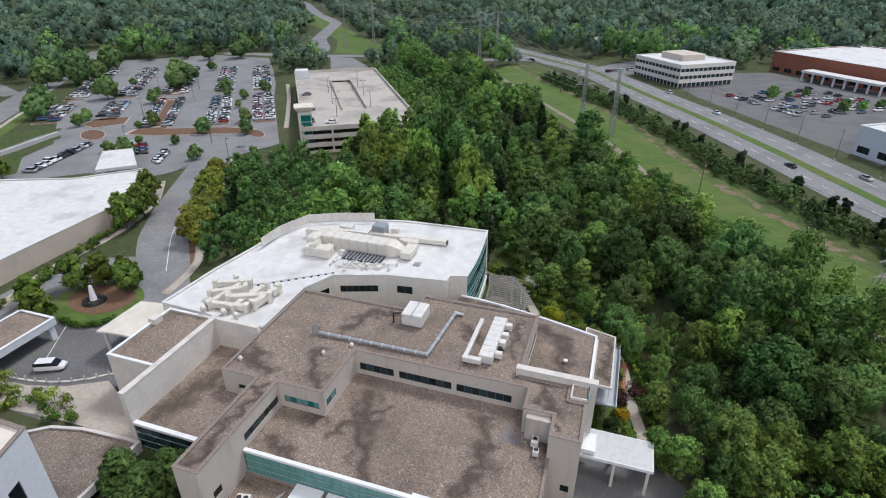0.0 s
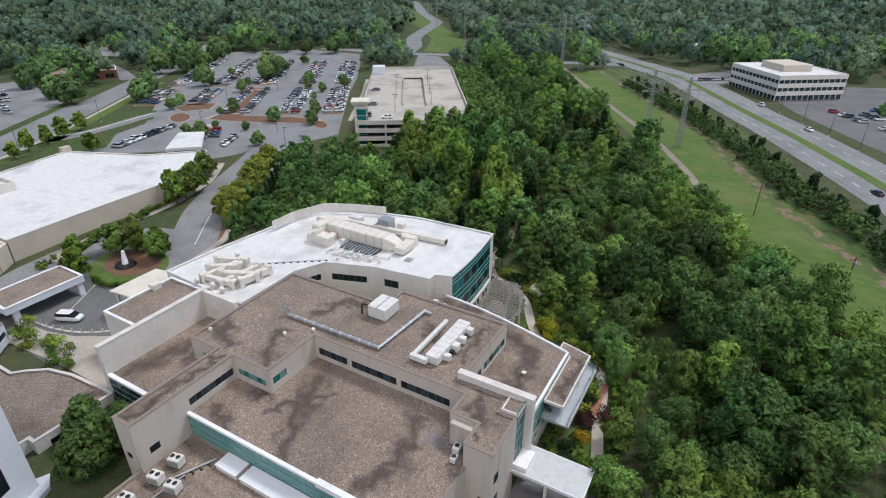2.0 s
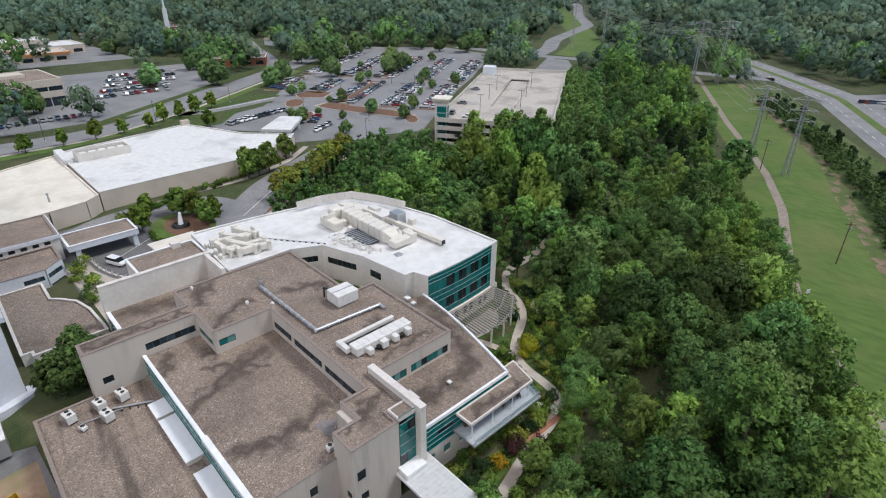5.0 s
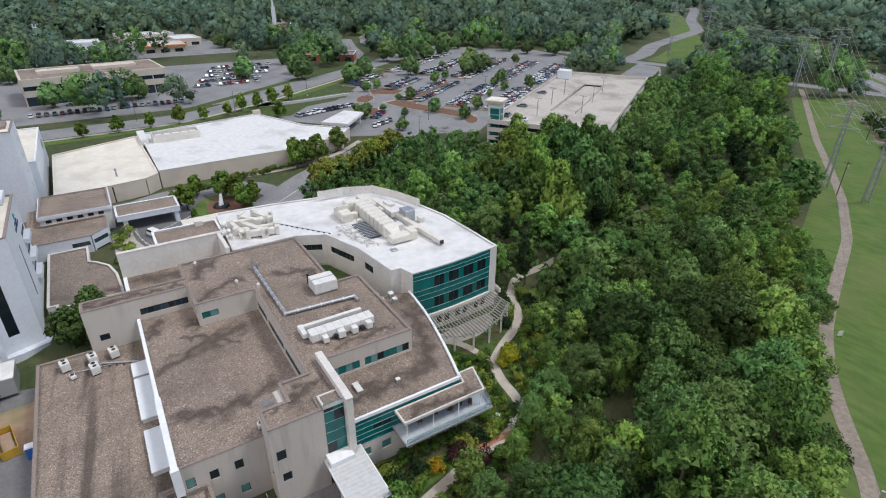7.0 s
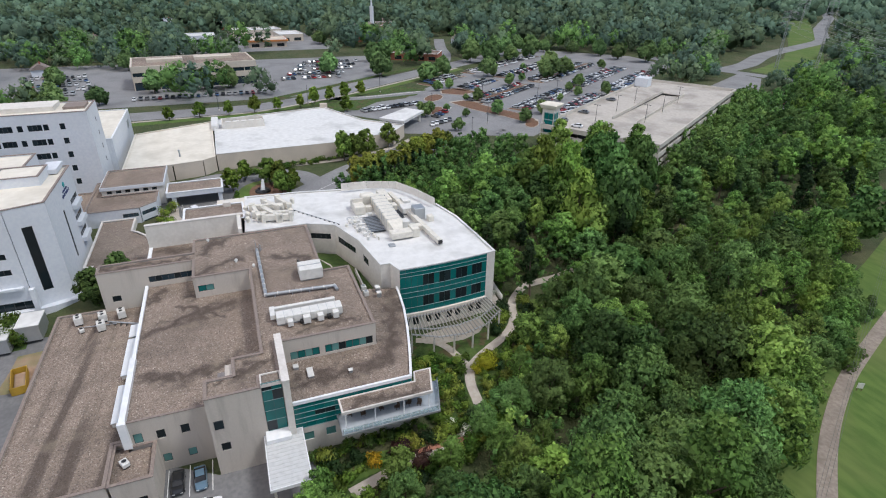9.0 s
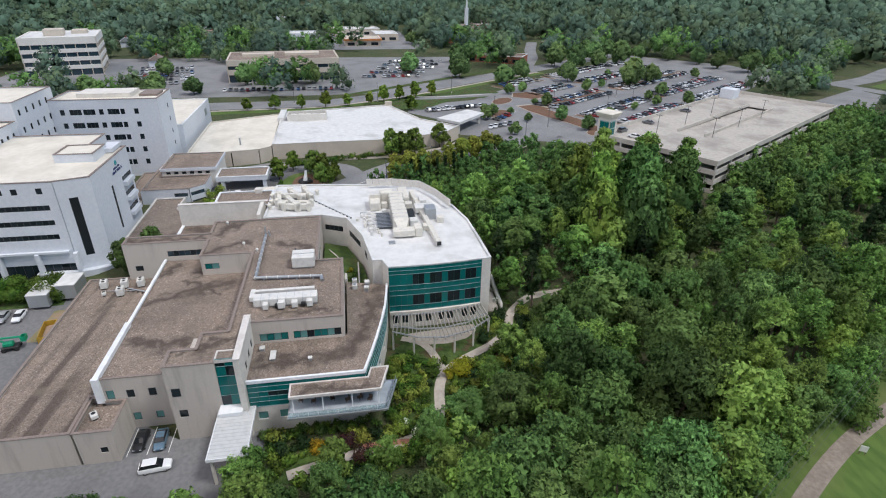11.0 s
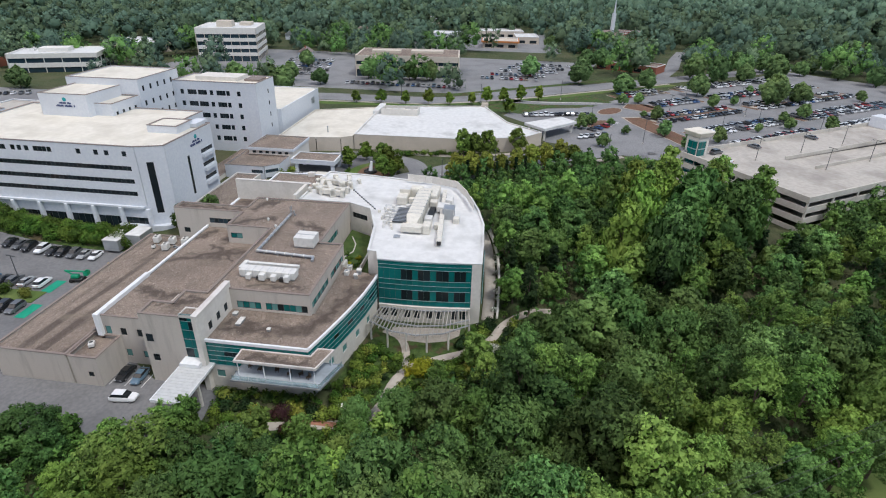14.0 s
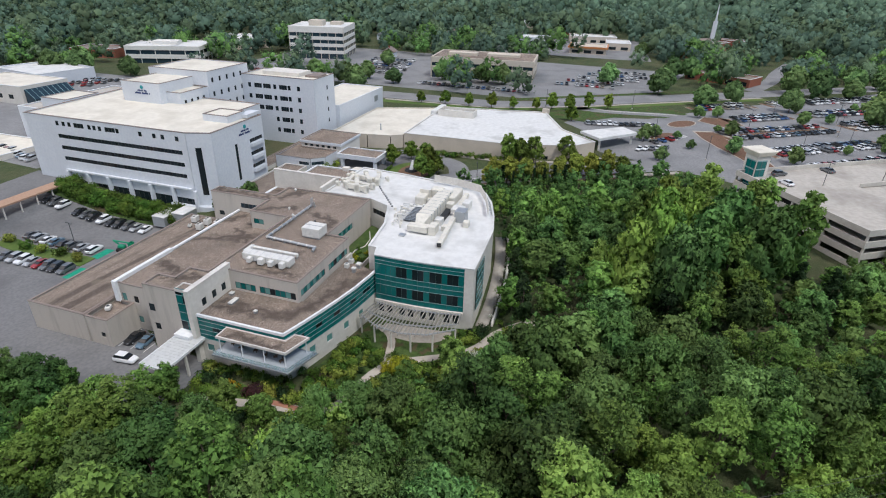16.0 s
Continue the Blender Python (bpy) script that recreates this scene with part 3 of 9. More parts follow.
BANK = [(-76, 378), (-35, 311), (2, 255), (14, 226), (26, 202), (34, 184), (42, 170), (51, 157.5), (57, 146), (68, 130), (86, 98)]
ribbon("rough_verge", beside(BANK, -9), 19, M_ROUGH, 0.045, step=5, label="rough grass and weeds under the roadside thicket", category="verge", kind="structure")
ribbon("bank", BANK, 4.2, M_BANK, 0.07, label="strip of bare reddish earth beside the lawn", category="bank", kind="structure")
HW_NEAR = [(-260, 610), (-170, 512), (-107, 449), (-68, 410), (-30, 370), (9, 296), (30, 260), (49, 225), (63, 196), (80, 160), (100, 115), (120, 60)]
HW_FAR = beside(HW_NEAR, -15.0)
MEDIAN = beside(HW_NEAR, -7.3)
ribbon("grass_median", MEDIAN, 4, M_GRASS, 0.14, label="narrow grass strip between two carriageways", category="verge", kind="structure")
ribbon("road_1", HW_NEAR, 10.5, M_ROADGREY, 0.10, label="grey worn asphalt carriageway", category="road", kind="structure")
ribbon("road_2", HW_FAR, 11.5, M_ROADGREY, 0.10, label="grey worn asphalt carriageway beside a grass strip", category="road", kind="structure")
ACCESS = [(-84, 70), (-97, 86), (-110.5, 101), (-120, 117), (-131, 140), (-142, 163), (-152, 184)]
ribbon("road_3", ACCESS, 12, M_ROADGREY, 0.10, label="asphalt access road to the entrance", category="road", kind="structure")
FRONT = [(-100, 88), (-112, 84), (-118, 70), (-117, 55), (-112, 46)]
ribbon("road_4", FRONT, 7, M_ROADGREY, 0.09, label="asphalt lane round the fountain", category="road", kind="structure")
sheet("forecourt", [(-118, 42), (-78, 42), (-76, 50), (-74, 66), (-80, 76), (-92, 80), (-118, 78)], M_ASPHALT, 0.06, label="dark asphalt forecourt with a turning circle", category="driveway", kind="structure")
BLVD = [(-185, -120), (-200, -30), (-204, 22), (-205, 77), (-215, 100), (-231, 120), (-259, 160), (-288, 202), (-330, 262), (-385, 340)]
ribbon("road_5", BLVD, 15, M_ROADGREY, 0.10, step=4, label="wide grey asphalt street", category="road", kind="structure")
LOT = [(-138, 172), (-125, 178), (-168, 240), (-190, 275), (-216, 312), (-246, 352), (-292, 352), (-345, 300), (-268, 212), (-246, 186), (-222, 164), (-204, 148), (-196, 118), (-182, 112), (-165, 128), (-145, 130)]
sheet("car_park_1", LOT, M_ROADGREY, 0.06, label="large grey asphalt car park with planted islands", category="car park", kind="structure")
ELOT = [(-4, 47.4), (3.9, 47.2), (3.9, 27), (-30, 26.8), (-45, 26), (-50, 10), (-56, -45), (10, -40), (16, 20), (15, 56), (17, 66), (12, 69), (0.8, 69), (0.8, 55)]
sheet("car_park_2", ELOT, M_WORN, 0.08, label="grey asphalt car park behind the clinic", category="car park", kind="structure")


def bed(name, poly, label, material=None):
    """A planted island: a pale kerb all round and mulch inside it."""
    n = len(poly)
    cx, cy = sum(p[0] for p in poly) / n, sum(p[1] for p in poly) / n
    inner = [(cx + (x - cx) * 0.93, cy + (y - cy) * 0.93) for x, y in poly]
    sheet(name + "_kerb", poly, M_PAVE, 0.2, thick=0.16, label="pale concrete kerb of a planted island", category="kerb", kind="structure")
    sheet(name, inner, material or M_MULCH, 0.24, label=label, category="planting bed", kind="structure")


OFFICE_LOT = [(-226, -62), (-224, 60), (-226, 112), (-262, 152), (-350, 172), (-362, -112), (-240, -112)]
sheet("car_park_3", OFFICE_LOT, M_ROADGREY, 0.04, step=8, label="dark asphalt office car park across the street", category="car park", kind="structure")
sheet("car_park_4", [(-395, 15), (-395, 150), (-530, 140), (-520, 5)], M_ROADGREY, 0.04, step=12, label="grey asphalt yard of the shops", category="car park", kind="structure")
sheet("car_park_5", [(34, 312), (58, 268), (86, 222), (110, 214), (200, 300), (150, 345), (98, 386), (84, 404), (56, 392), (52, 366), (26, 336)], M_ASPHALT, 0.04, step=8, label="dark asphalt car park of the superstore", category="car park", kind="structure")
sheet("car_park_6", [(-24, 386), (-4, 366), (24, 400), (0, 424)], M_ROADGREY, 0.04, step=8, label="grey asphalt car park behind the office", category="car park", kind="structure")
sheet("car_park_7", [(-122, 286), (-164, 342), (-190, 372), (-208, 372), (-172, 306), (-156, 280)], M_ROADGREY, 0.07, step=6, label="grey asphalt car park north of the garage", category="car park", kind="structure")
sheet("verge", [lot(131, 190), lot(136, 190), lot(136, 330), lot(131, 330)], M_PLANTED, 0.08, step=6, label="reddish planted verge along the street", category="verge", kind="structure")
ribbon("grass_verge", [(-190, 20), (-193, 70), (-203, 98), lot(107.5, 215), lot(107.5, 250), lot(107.5, 330)], 5, M_GRASS, 0.12, step=4, label="mown grass verge beside the street", category="verge", kind="structure")
ribbon("street_pavement", [(-194, 20), (-196, 74), (-206, 96), lot(111, 225), lot(111, 260), lot(111, 330)], 1.8, M_PAVE, 0.2, step=4, thick=0.15, label="pale concrete pavement beside the street", category="pavement", kind="structure")
ribbon("road_8", [(-300, 205), (-340, 222), (-378, 232), (-430, 250)], 9, M_ROADGREY, 0.09, step=6, label="grey side street between gardens", category="road", kind="structure")
ribbon("pavement", [(-89, 78), (-91.5, 92), (-103, 106), (-112, 121), (-122, 142), (-131, 158)], 2.2, M_PAVE, 0.2, thick=0.15, label="pale concrete pavement by the access road", category="pavement", kind="structure")
ribbon("pavement", [(-117, 62), (-121, 76), (-121.5, 92), (-122, 100), (-128, 118), (-138, 131)], 2.2, M_PAVE, 0.2, thick=0.15, label="pale concrete pavement along the tan wall", category="pavement", kind="structure")
ribbon("mulch_verge", [(-92.5, 86), (-99, 97), (-108, 112), (-118, 133), (-125, 146)], 4.5, M_MULCH, 0.08, label="mulch strip under the avenue trees", category="verge", kind="structure")
CROSSING = [(-66, 405), (-107, 392), (-135, 386), (-168, 388), (-196, 381), (-218, 372), (-250, 367), (-290, 362)]
FAR_ROAD = [(-222, 376), (-234, 408), (-265, 455), (-281, 495), (-318, 590), (-400, 690), (-508, 846), (-640, 1000)]
ribbon("road_6", CROSSING, 11, M_ROADGREY, 0.1, step=6, label="grey asphalt road between garage and far lawn", category="road", kind="structure")
ribbon("road_7", FAR_ROAD, 13, M_ROADGREY, 0.11, step=8, label="grey road winding to the far woods", category="road", kind="structure")
FAR_LAWN = [(-188, 392), (-160, 400), (-185, 432), (-225, 462), (-262, 505), (-245, 452), (-224, 412), (-214, 388)]
sheet("far_lawn", FAR_LAWN, M_GRASS, 0.06, step=8, label="green far lawn under the power lines", category="lawn", kind="structure")
CLEARED = [(-225, 450), (-300, 545), (-404, 663), (-560, 850)]
ribbon("cleared_strip", CLEARED, 26, M_GRASS, 0.05, step=10, label="cleared grassy strip under the far power lines", category="lawn", kind="structure")
for x, y, a, c in ((-200, 162, 9, 4.5), (-175, 153.5, 8, 3.5), (-141, 186, 6, 3)):
    ca, sa = math.cos(radians(-36)), math.sin(radians(-36))
    bed("lot_bed", [(x + a * math.cos(i * 0.524) * ca - c * math.sin(i * 0.524) * sa, y + a * math.cos(i * 0.524) * sa + c * math.sin(i * 0.524) * ca) for i in range(12)], label="kerbed reddish mulch bed in the car park")
bed("lot_bed", [lot(9, 233), lot(9, 240), lot(20, 245), lot(32, 247), lot(44, 249), lot(57, 252), lot(60, 244), lot(50, 240), lot(38, 237.5), lot(24, 236)], "long kerbed mulch bed before the parking rows")
bed("lot_bed", [lot(62, 262), lot(62, 274), lot(74, 276), lot(80, 266), lot(74, 258)], "kerbed mulch bed at the head of a parking row")
ribbon("lot_pavement", [lot(-3, 238), lot(-5, 262), lot(-7, 292), lot(-8, 330)], 2.0, M_PAVE, 0.2, thick=0.15, label="pale concrete pavement beside the garage drive", category="pavement", kind="structure")
for k in range(7):
    ribbon("marking", [lot(49.5 + 0.5 * k, 228 + 1.3 * k), lot(53.5 + 0.5 * k, 226.5 + 1.3 * k)], 0.6, M_LINE, 0.13, across=1, label="white crossing stripe on the asphalt", category="marking", kind="structure")

sheet("street_bed", [lot(84, 205), lot(104, 186), lot(104, 262), lot(86, 262), lot(82, 246), lot(90, 232)], M_PLANTED, 0.07, step=5, label="mulched bed between street and car park", category="planting bed", kind="structure")
ribbon("road_9", [lot(112, 214), lot(102, 222), lot(94, 236), lot(88, 250), lot(78, 262)], 7, M_ROADGREY, 0.12, label="asphalt drive from the street to the car park", category="road", kind="structure")
ribbon("kerb", [lot(108, 221), lot(100, 228), lot(93, 242), lot(86, 256)], 0.5, M_CAP, 0.2, thick=0.15, across=1, label="pale kerb of the drive", category="kerb", kind="structure")

# ---- the clinic: beige precast blocks with gravel roofs ----
clinic = thing("clinic_building", (-20, 60, -10.6), 0, "beige precast clinic with stepped brown gravel roofs and teal glass", "building")
DG, TG, PT, BG = M_DARKGLASS, M_TEAL, M_PALETEAL, M_BLUEGLASS
GZ = -11.2

# low south wing
volume(clinic, [(-44, 26.9), (4, 26.9), (4, 41.6), (-4, 41.6), (-4, 43.55), (-44, 43.55)], GZ, -4.1, M_BEIGE, roof=M_GRAVELROWS, cap=M_BROWNCAP, skip=(4,), cap_h=0.1, parapet=0.3)
volume(clinic, [(-4, 41.6), (4, 41.6), (4, 47.4), (-3.05, 47.4), (-3.05, 43.7), (-4, 43.7)], GZ, -4.25, M_BEIGE, holes={1: [(3.4, 4.5, -8.5, -7.4, 1, DG)]}, cap=M_BROWNCAP, skip=(0, 3, 4, 5), cap_h=0.1, parapet=0.9)

# main block with the wide gravel roof
wall(clinic, (-3, 43.7), (-3, 55.3), GZ, 0.0,
     [(0.9, 2.1, -4.1, -2.3, 1, PT), (3.9, 5.1, -4.1, -2.5, 1, DG), (7.2, 8.4, -4.1, -2.5, 1, [DG]), (3.9, 5.1, -8.9, -7.3, 1, PT), (7.4, 8.6, -8.9, -7.4, 1, PT)], M_BEIGE)
wall(clinic, (-43.2, 43.7), (-3, 43.7), GZ, -4.0, (), M_BEIGE)
b = bmesh.new()
add_prism(b, rect(-43.3, 44.0, -3.2, 63.7), -0.7, -0.35)
part("roof", b, M_GRAVEL, clinic)
part("coping", boxes((-3.35, 44.3, 0, -2.94, 55.3, 0.1)), M_BROWNCAP, clinic)
part("white_coping", boxes((-43.3, 43.5, -0.25, -18.4, 44.05, 0.15), (-18.5, 43.35, -0.4, -2.6, 44.2, 0.42)), M_WHITECAP, clinic, "broad white metal coping")
part("fin_end", boxes((-3.02, 43.2, -4.3, -2.45, 44.3, 0.4)), M_WHITECAP, clinic)
curtain(clinic, [(-43.2, 43.62), (-3.1, 43.62)], [-4.0, -2.9, -1.6, -0.3], 1.35, lambda k, i, j, x, y: PT)

# narrow west wing and the upper storey, one roof level
UP = [(-53.3, 53.0), (-47.1, 53.0), (-47.1, 35.5), (-43.4, 35.5), (-43.4, 53.1), (-35.8, 53.1), (-35.8, 63.6), (-7.6, 63.6), (-7.6, 59.3), (-3.4, 59.3), (-3.4, 55.3), (0.9, 55.3), (0.9, 63.0), (-1.6, 63.0), (-1.6, 66.0),
      (-9.3, 66.0), (-9.3, 82.6), (-30.8, 82.6), (-30.8, 77.4), (-53.3, 77.4)]
volume(clinic, UP, -1.0, 4.2, M_BEIGE, holes={
    0: [(2.6, 4.8, 1.1, 1.95, 2, DG)],
    3: [(8.9, 17.2, 0.7, 2.05, 7, [BG, DG, BG])],
    4: [(0.8, 6.7, 0.75, 1.95, 6, [PT, TG, PT])],
    5: [(0.7, 3.6, 0.95, 2.3, 2, [TG, PT])],
    6: [(0.6, 6.6, 0.5, 1.95, 5, [DG, BG]), (7.5, 16.3, 0.5, 1.95, 7, [DG, BG]), (17.1, 25.8, 0.5, 1.95, 7, [DG, BG])],
    15: [(2.1, 6.9, 0.15, 1.7, 4, [PT, TG]), (7.8, 16.0, 0.2, 1.75, 7, [TG, PT, DG, TG])],
    16: [(1.0, 10.5, 0.6, 2.1, 8, [PT, TG]), (12.0, 20.5, 0.6, 2.1, 7, [PT, TG, DG])],
    18: [(1.5, 12.0, 0.5, 2.0, 9, [PT, TG])],
}, cap=M_BROWNCAP, cap_h=0.1, parapet=0.25, frame=M_DARKFRAME)
# walls of the stair block and wing down to the ground
wall(clinic, (-3.4, 55.3), (0.9, 55.3), GZ, -1.0, [(2.3, 3.5, -5.6, -4.3, 1, DG)], M_BEIGE)
wall(clinic, (0.9, 55.66), (0.9, 63.0), GZ, -1.0, [(0.6, 1.9, -5.9, -4.4, 1, DG)], M_BEIGE)
for u, z in ((0.6, -1.55),):
    w = part("window", boxes((0.86, 55.9, z - 0.05, 0.93, 57.2, z + 1.55)), M_DARKFRAME, clinic)
    piece("pane", DG, w, sized(0.94, 56.55, z + 0.75, 0.05, 1.2, 1.4))
wall(clinic, (-47.1, 35.5), (-43.4, 35.5), GZ, -1.0, [(0.7, 2.0, -2.9, -1.7, 1, DG)], M_BEIGE)
wall(clinic, (-43.4, 35.86), (-43.4, 43.7), GZ, -1.0, [(1.3, 2.9, -2.4, -1.1, 1, DG)], M_BEIGE)
wall(clinic, (-47.1, 53), (-47.1, 35.86), GZ, -1.0, (), M_BEIGE)
wall(clinic, (-53.3, 77.4), (-53.3, 53.0), GZ, -1.0, (), M_BEIGE)
wall(clinic, (-30.8, 77.4), (-53.3, 77.4), GZ, -1.0, (), M_BEIGE)
wall(clinic, (-9.3, 82.6), (-30.8, 82.6), GZ, -1.0, (), M_BEIGE)
# teal stair glass between block and fin
curtain(clinic, [(0.9, 63.05), (0.9, 65.9)], [-4.2, -2.2, -0.3, 1.6, 3.5, 4.9], 1.4, lambda k, i, j, x, y: TG if (i + j) % 4 else DG)
part("white_coping", ring(rect(-1.5, 63.05, 0.95, 65.95), 0.05, 0.18, 4.2, 4.75), M_CAP, clinic)
part("roof", boxes((-1.3, 63.3, 4.2, 0.7, 65.7, 4.6)), M_GRAVEL, clinic)
part("landing_roof", boxes((0.4, 62.6, -4.9, 3.0, 66.2, -4.2)), M_WHITECAP, clinic)
# projecting fin wall with three square windows
wall(clinic, (2.0, 67.0), (-10.0, 67.0), GZ, 5.3, [(3.0, 4.2, 0.5, 2.1, 1, DG), (5.9, 7.1, 0.6, 2.2, 1, DG), (8.7, 9.9, 0.6, 2.2, 1, DG)], M_CREAMWALL, t=1.0, name="fin_wall")
part("coping", boxes((-10.05, 65.95, 5.3, 2.08, 67.06, 5.45)), M_CAP, clinic)
# terrace roof with a bowed glass front
BOW = [(0.95, 67.05), (0.95, 85.6), (-3.5, 86.9), (-8.0, 88.1), (-13.0, 89.3), (-18.0, 90.3), (-23.5, 91.0), (-26.0, 91.2)]
TERR = [(-10, 67.05)] + BOW + [(-28.5, 83.0), (-10, 83.0)]
b = bmesh.new()
add_prism(b, TERR, -0.75, -0.25)
part("roof", b, M_GRAVEL, clinic)
b = bmesh.new()
outer = [(0.95, 67.05), (0.95, 85.6)] + BOW[2:]
for (x0, y0), (x1, y1) in zip(BOW, BOW[1:]):
    d = Vector((x1 - x0, y1 - y0)).normalized()
    n = Vector((d.y, -d.x))
    add_prism(b, [(x0 + n.x * 0.18, y0 + n.y * 0.18), (x1 + n.x * 0.18 + d.x * 0.12, y1 + n.y * 0.18 + d.y * 0.12), (x1 - n.x * 0.22 + d.x * 0.05, y1 - n.y * 0.22), (x0 - n.x * 0.22, y0 - n.y * 0.22)], -0.4, 0.15)
part("white_coping", b, M_WHITECAP, clinic, "broad white metal coping")
LV = [-5.2, -4.2, -3.2, -2.2, -1.2, -0.45]
def front_glass(k, i, j, x, y):
    return DG if (j == 2 and (i // 2) % 4 == 1) else TG
curtain(clinic, BOW, LV, 1.5, front_glass)
for (x0, y0), (x1, y1) in zip(BOW, BOW[1:]):
    L = math.hypot(x1 - x0, y1 - y0)
    hs, u = [], 1.0
    while u + 1.8 < L:
        hs.append((u, u + 1.6, -8.0, -6.4, 1, PT))
        u += 3.4
    wall(clinic, (x0, y0), (x1, y1), GZ, -5.2, hs, M_CREAMWALL, frame=M_FRAME)

# balcony with its canopy
balcony = thing("balcony", (3, 81, -4.6), 0, "white railed balcony under a gravel-topped canopy on slim posts", "balcony")
DECK = [(1.1, 73.4), (5.5, 73.4), (5.5, 88.9), (-1.2, 90.9), (-1.2, 86.6), (1.1, 86.0)]
b = bmesh.new(); add_prism(b, DECK, -4.58, -4.35); part("deck", b, paint("balcony_deck_grey_blue", (0.40, 0.44, 0.48), 0.6, dirt=0.4), balcony)
part("deck_edge", ring(DECK, 0.10, 0.08, -4.62, -4.29), M_GALV, balcony)
CANO = [(1.25, 73.8), (4.3, 73.8), (4.3, 88.0), (-1.0, 89.5), (-1.0, 86.7), (1.25, 86.1)]
b = bmesh.new(); add_prism(b, CANO, -1.5, -1.1); part("canopy_roof", b, M_GRAVEL, balcony)
part("canopy_edge", ring(CANO, 0.10, 0.16, -1.5, -1.0), M_CAP, balcony)
for x, y in ((4.1, 74.2), (4.1, 78.8), (4.1, 83.4), (4.0, 87.6), (-0.7, 89.0)):
    part("post", tube(bmesh.new(), (x, y, -4.35), (x, y, -1.5), 0.1), M_WHITECAP, balcony)
rail = [(5.4, 73.5), (5.4, 88.8), (-1.1, 90.8)]
for (x0, y0), (x1, y1) in zip(rail, rail[1:]):
    for z in (-3.3, -3.8):
        part("rail", tube(bmesh.new(), (x0, y0, z), (x1, y1, z), 0.035, n=6), M_GALV, balcony)
    L = math.hypot(x1 - x0, y1 - y0)
    for i in range(int(L / 1.5) + 1):
        s = i * 1.5 / L
        part("baluster", tube(bmesh.new(), (x0 + (x1 - x0) * s, y0 + (y1 - y0) * s, -4.35), (x0 + (x1 - x0) * s, y0 + (y1 - y0) * s, -3.3), 0.03, n=6), M_GALV, balcony)

M_CLEAR, ct, cb = shader("clear_blue_glass")
cb.inputs["Base Color"].default_value, cb.inputs["Roughness"].default_value = (0.72, 0.88, 0.90, 1), 0.04
cb.inputs["Transmission Weight"].default_value = 0.9
for (x0, y0), (x1, y1) in zip(rail, rail[1:]):
    L = math.hypot(x1 - x0, y1 - y0)
    n = int(L / 1.5)
    for i in range(n):
        s_ = (i + 0.5) / n
        piece("glass_panel", M_CLEAR, balcony, sized(x0 + (x1 - x0) * s_, y0 + (y1 - y0) * s_, -3.85, L / n - 0.08, 0.02, 0.85, math.degrees(math.atan2(y1 - y0, x1 - x0))), "clear glass railing panel")

# west gravel court behind the tall parapet wall
wall(clinic, (-62.6, 63.4), (-62.6, 42.8), GZ, 5.4, (), M_CREAMWALL, t=0.9, name="parapet_wall")
wall(clinic, (-53.3, 63.3), (-61.7, 63.3), GZ, 5.4, (), M_CREAMWALL, t=0.8, name="parapet_wall")
part("coping", boxes((-62.66, 42.75, 5.4, -61.64, 64.16, 5.52)), M_CAP, clinic)
b = bmesh.new(); add_prism(b, [(-61.75, 43.2), (-47.2, 43.2), (-47.2, 53.0), (-53.3, 53.0), (-53.3, 63.4), (-61.75, 63.4)], -0.6, -0.2); part("roof", b, M_GRAVEL, clinic)
curtain(clinic, [(-61.8, 43.0), (-47.15, 43.0)], [-6.0, -4.6, -3.2, -1.8, -0.4], 1.5, lambda k, i, j, x, y: BG if (i + j) % 3 else DG)
part("white_coping", boxes((-61.7, 42.8, -0.4, -47.15, 43.5, 0.05)), M_WHITECAP, clinic)
wall(clinic, (-61.8, 43.05), (-47.1, 43.05), GZ, -6.0, (), M_CREAMWALL)

# ---- the white-roofed wing with the teal glass end ----
glass_wing = thing("glass_wing_building", (-50, 98, -10.6), 0, "cream building with a white roof and bowed teal glass end", "building")
EAST = [(-25.0, 91.6), (-24.9, 96.5), (-25.05, 101.3), (-25.45, 106.5), (-26.0, 111.2)]
WROOF = [(-53.4, 77.5), (-50.5, 83.6), (-40.6, 87.0), (-28.4, 88.6), (-28.3, 90.6)] + EAST + [(-26.2, 113.2), (-35, 112.9), (-46, 112.3), (-54, 110.5), (-62, 108.0), (-68, 105.0), (-72.0, 100.5), (-72.6, 90), (-74.5, 78), (-75.5, 65), (-53.4, 63.9)]
volume(glass_wing, WROOF, GZ, 4.4, M_CREAMWALL, holes={
    0: [(0.8, 5.6, 0.7, 2.1, 4, DG)], 1: [(1.2, 8.8, 0.5, 2.0, 6, DG)], 2: [(2.2, 5.4, 0.5, 2.2, 2, DG)],
}, roof=M_WHITEROOF, cap=M_WHITEROOF, cap_h=0.14, parapet=0.22, skip=(5, 6, 7, 8))
def end_glass(k, i, j, x, y):
    dark = j in (1, 4) and any(a < y < c for a, c in ((96.3, 99.1), (99.9, 102.6), (103.8, 106.5), (107.5, 110.1)))
    return DG if dark else TG
curtain(glass_wing, EAST, [-6.2, -4.9, -2.4, -1.2, 0.0, 2.6, 3.45, 4.25], 1.25, end_glass, bar_h=0.06)
for p, q in zip(EAST, EAST[1:]):
    wall(glass_wing, p, q, GZ, -6.2, [(0.6, 1.9, -9.4, -7.2, 1, DG), (2.6, 3.9, -9.4, -7.2, 1, DG)], M_CREAMWALL)
b = bmesh.new()
for p, q in zip(EAST, EAST[1:]):
    add_prism(b, [(p[0] + 0.5, p[1]), (q[0] + 0.5, q[1]), (q[0] - 0.2, q[1]), (p[0] - 0.2, p[1])], -6.9, -6.2)
part("ledge", b, M_CREAMWALL, glass_wing)
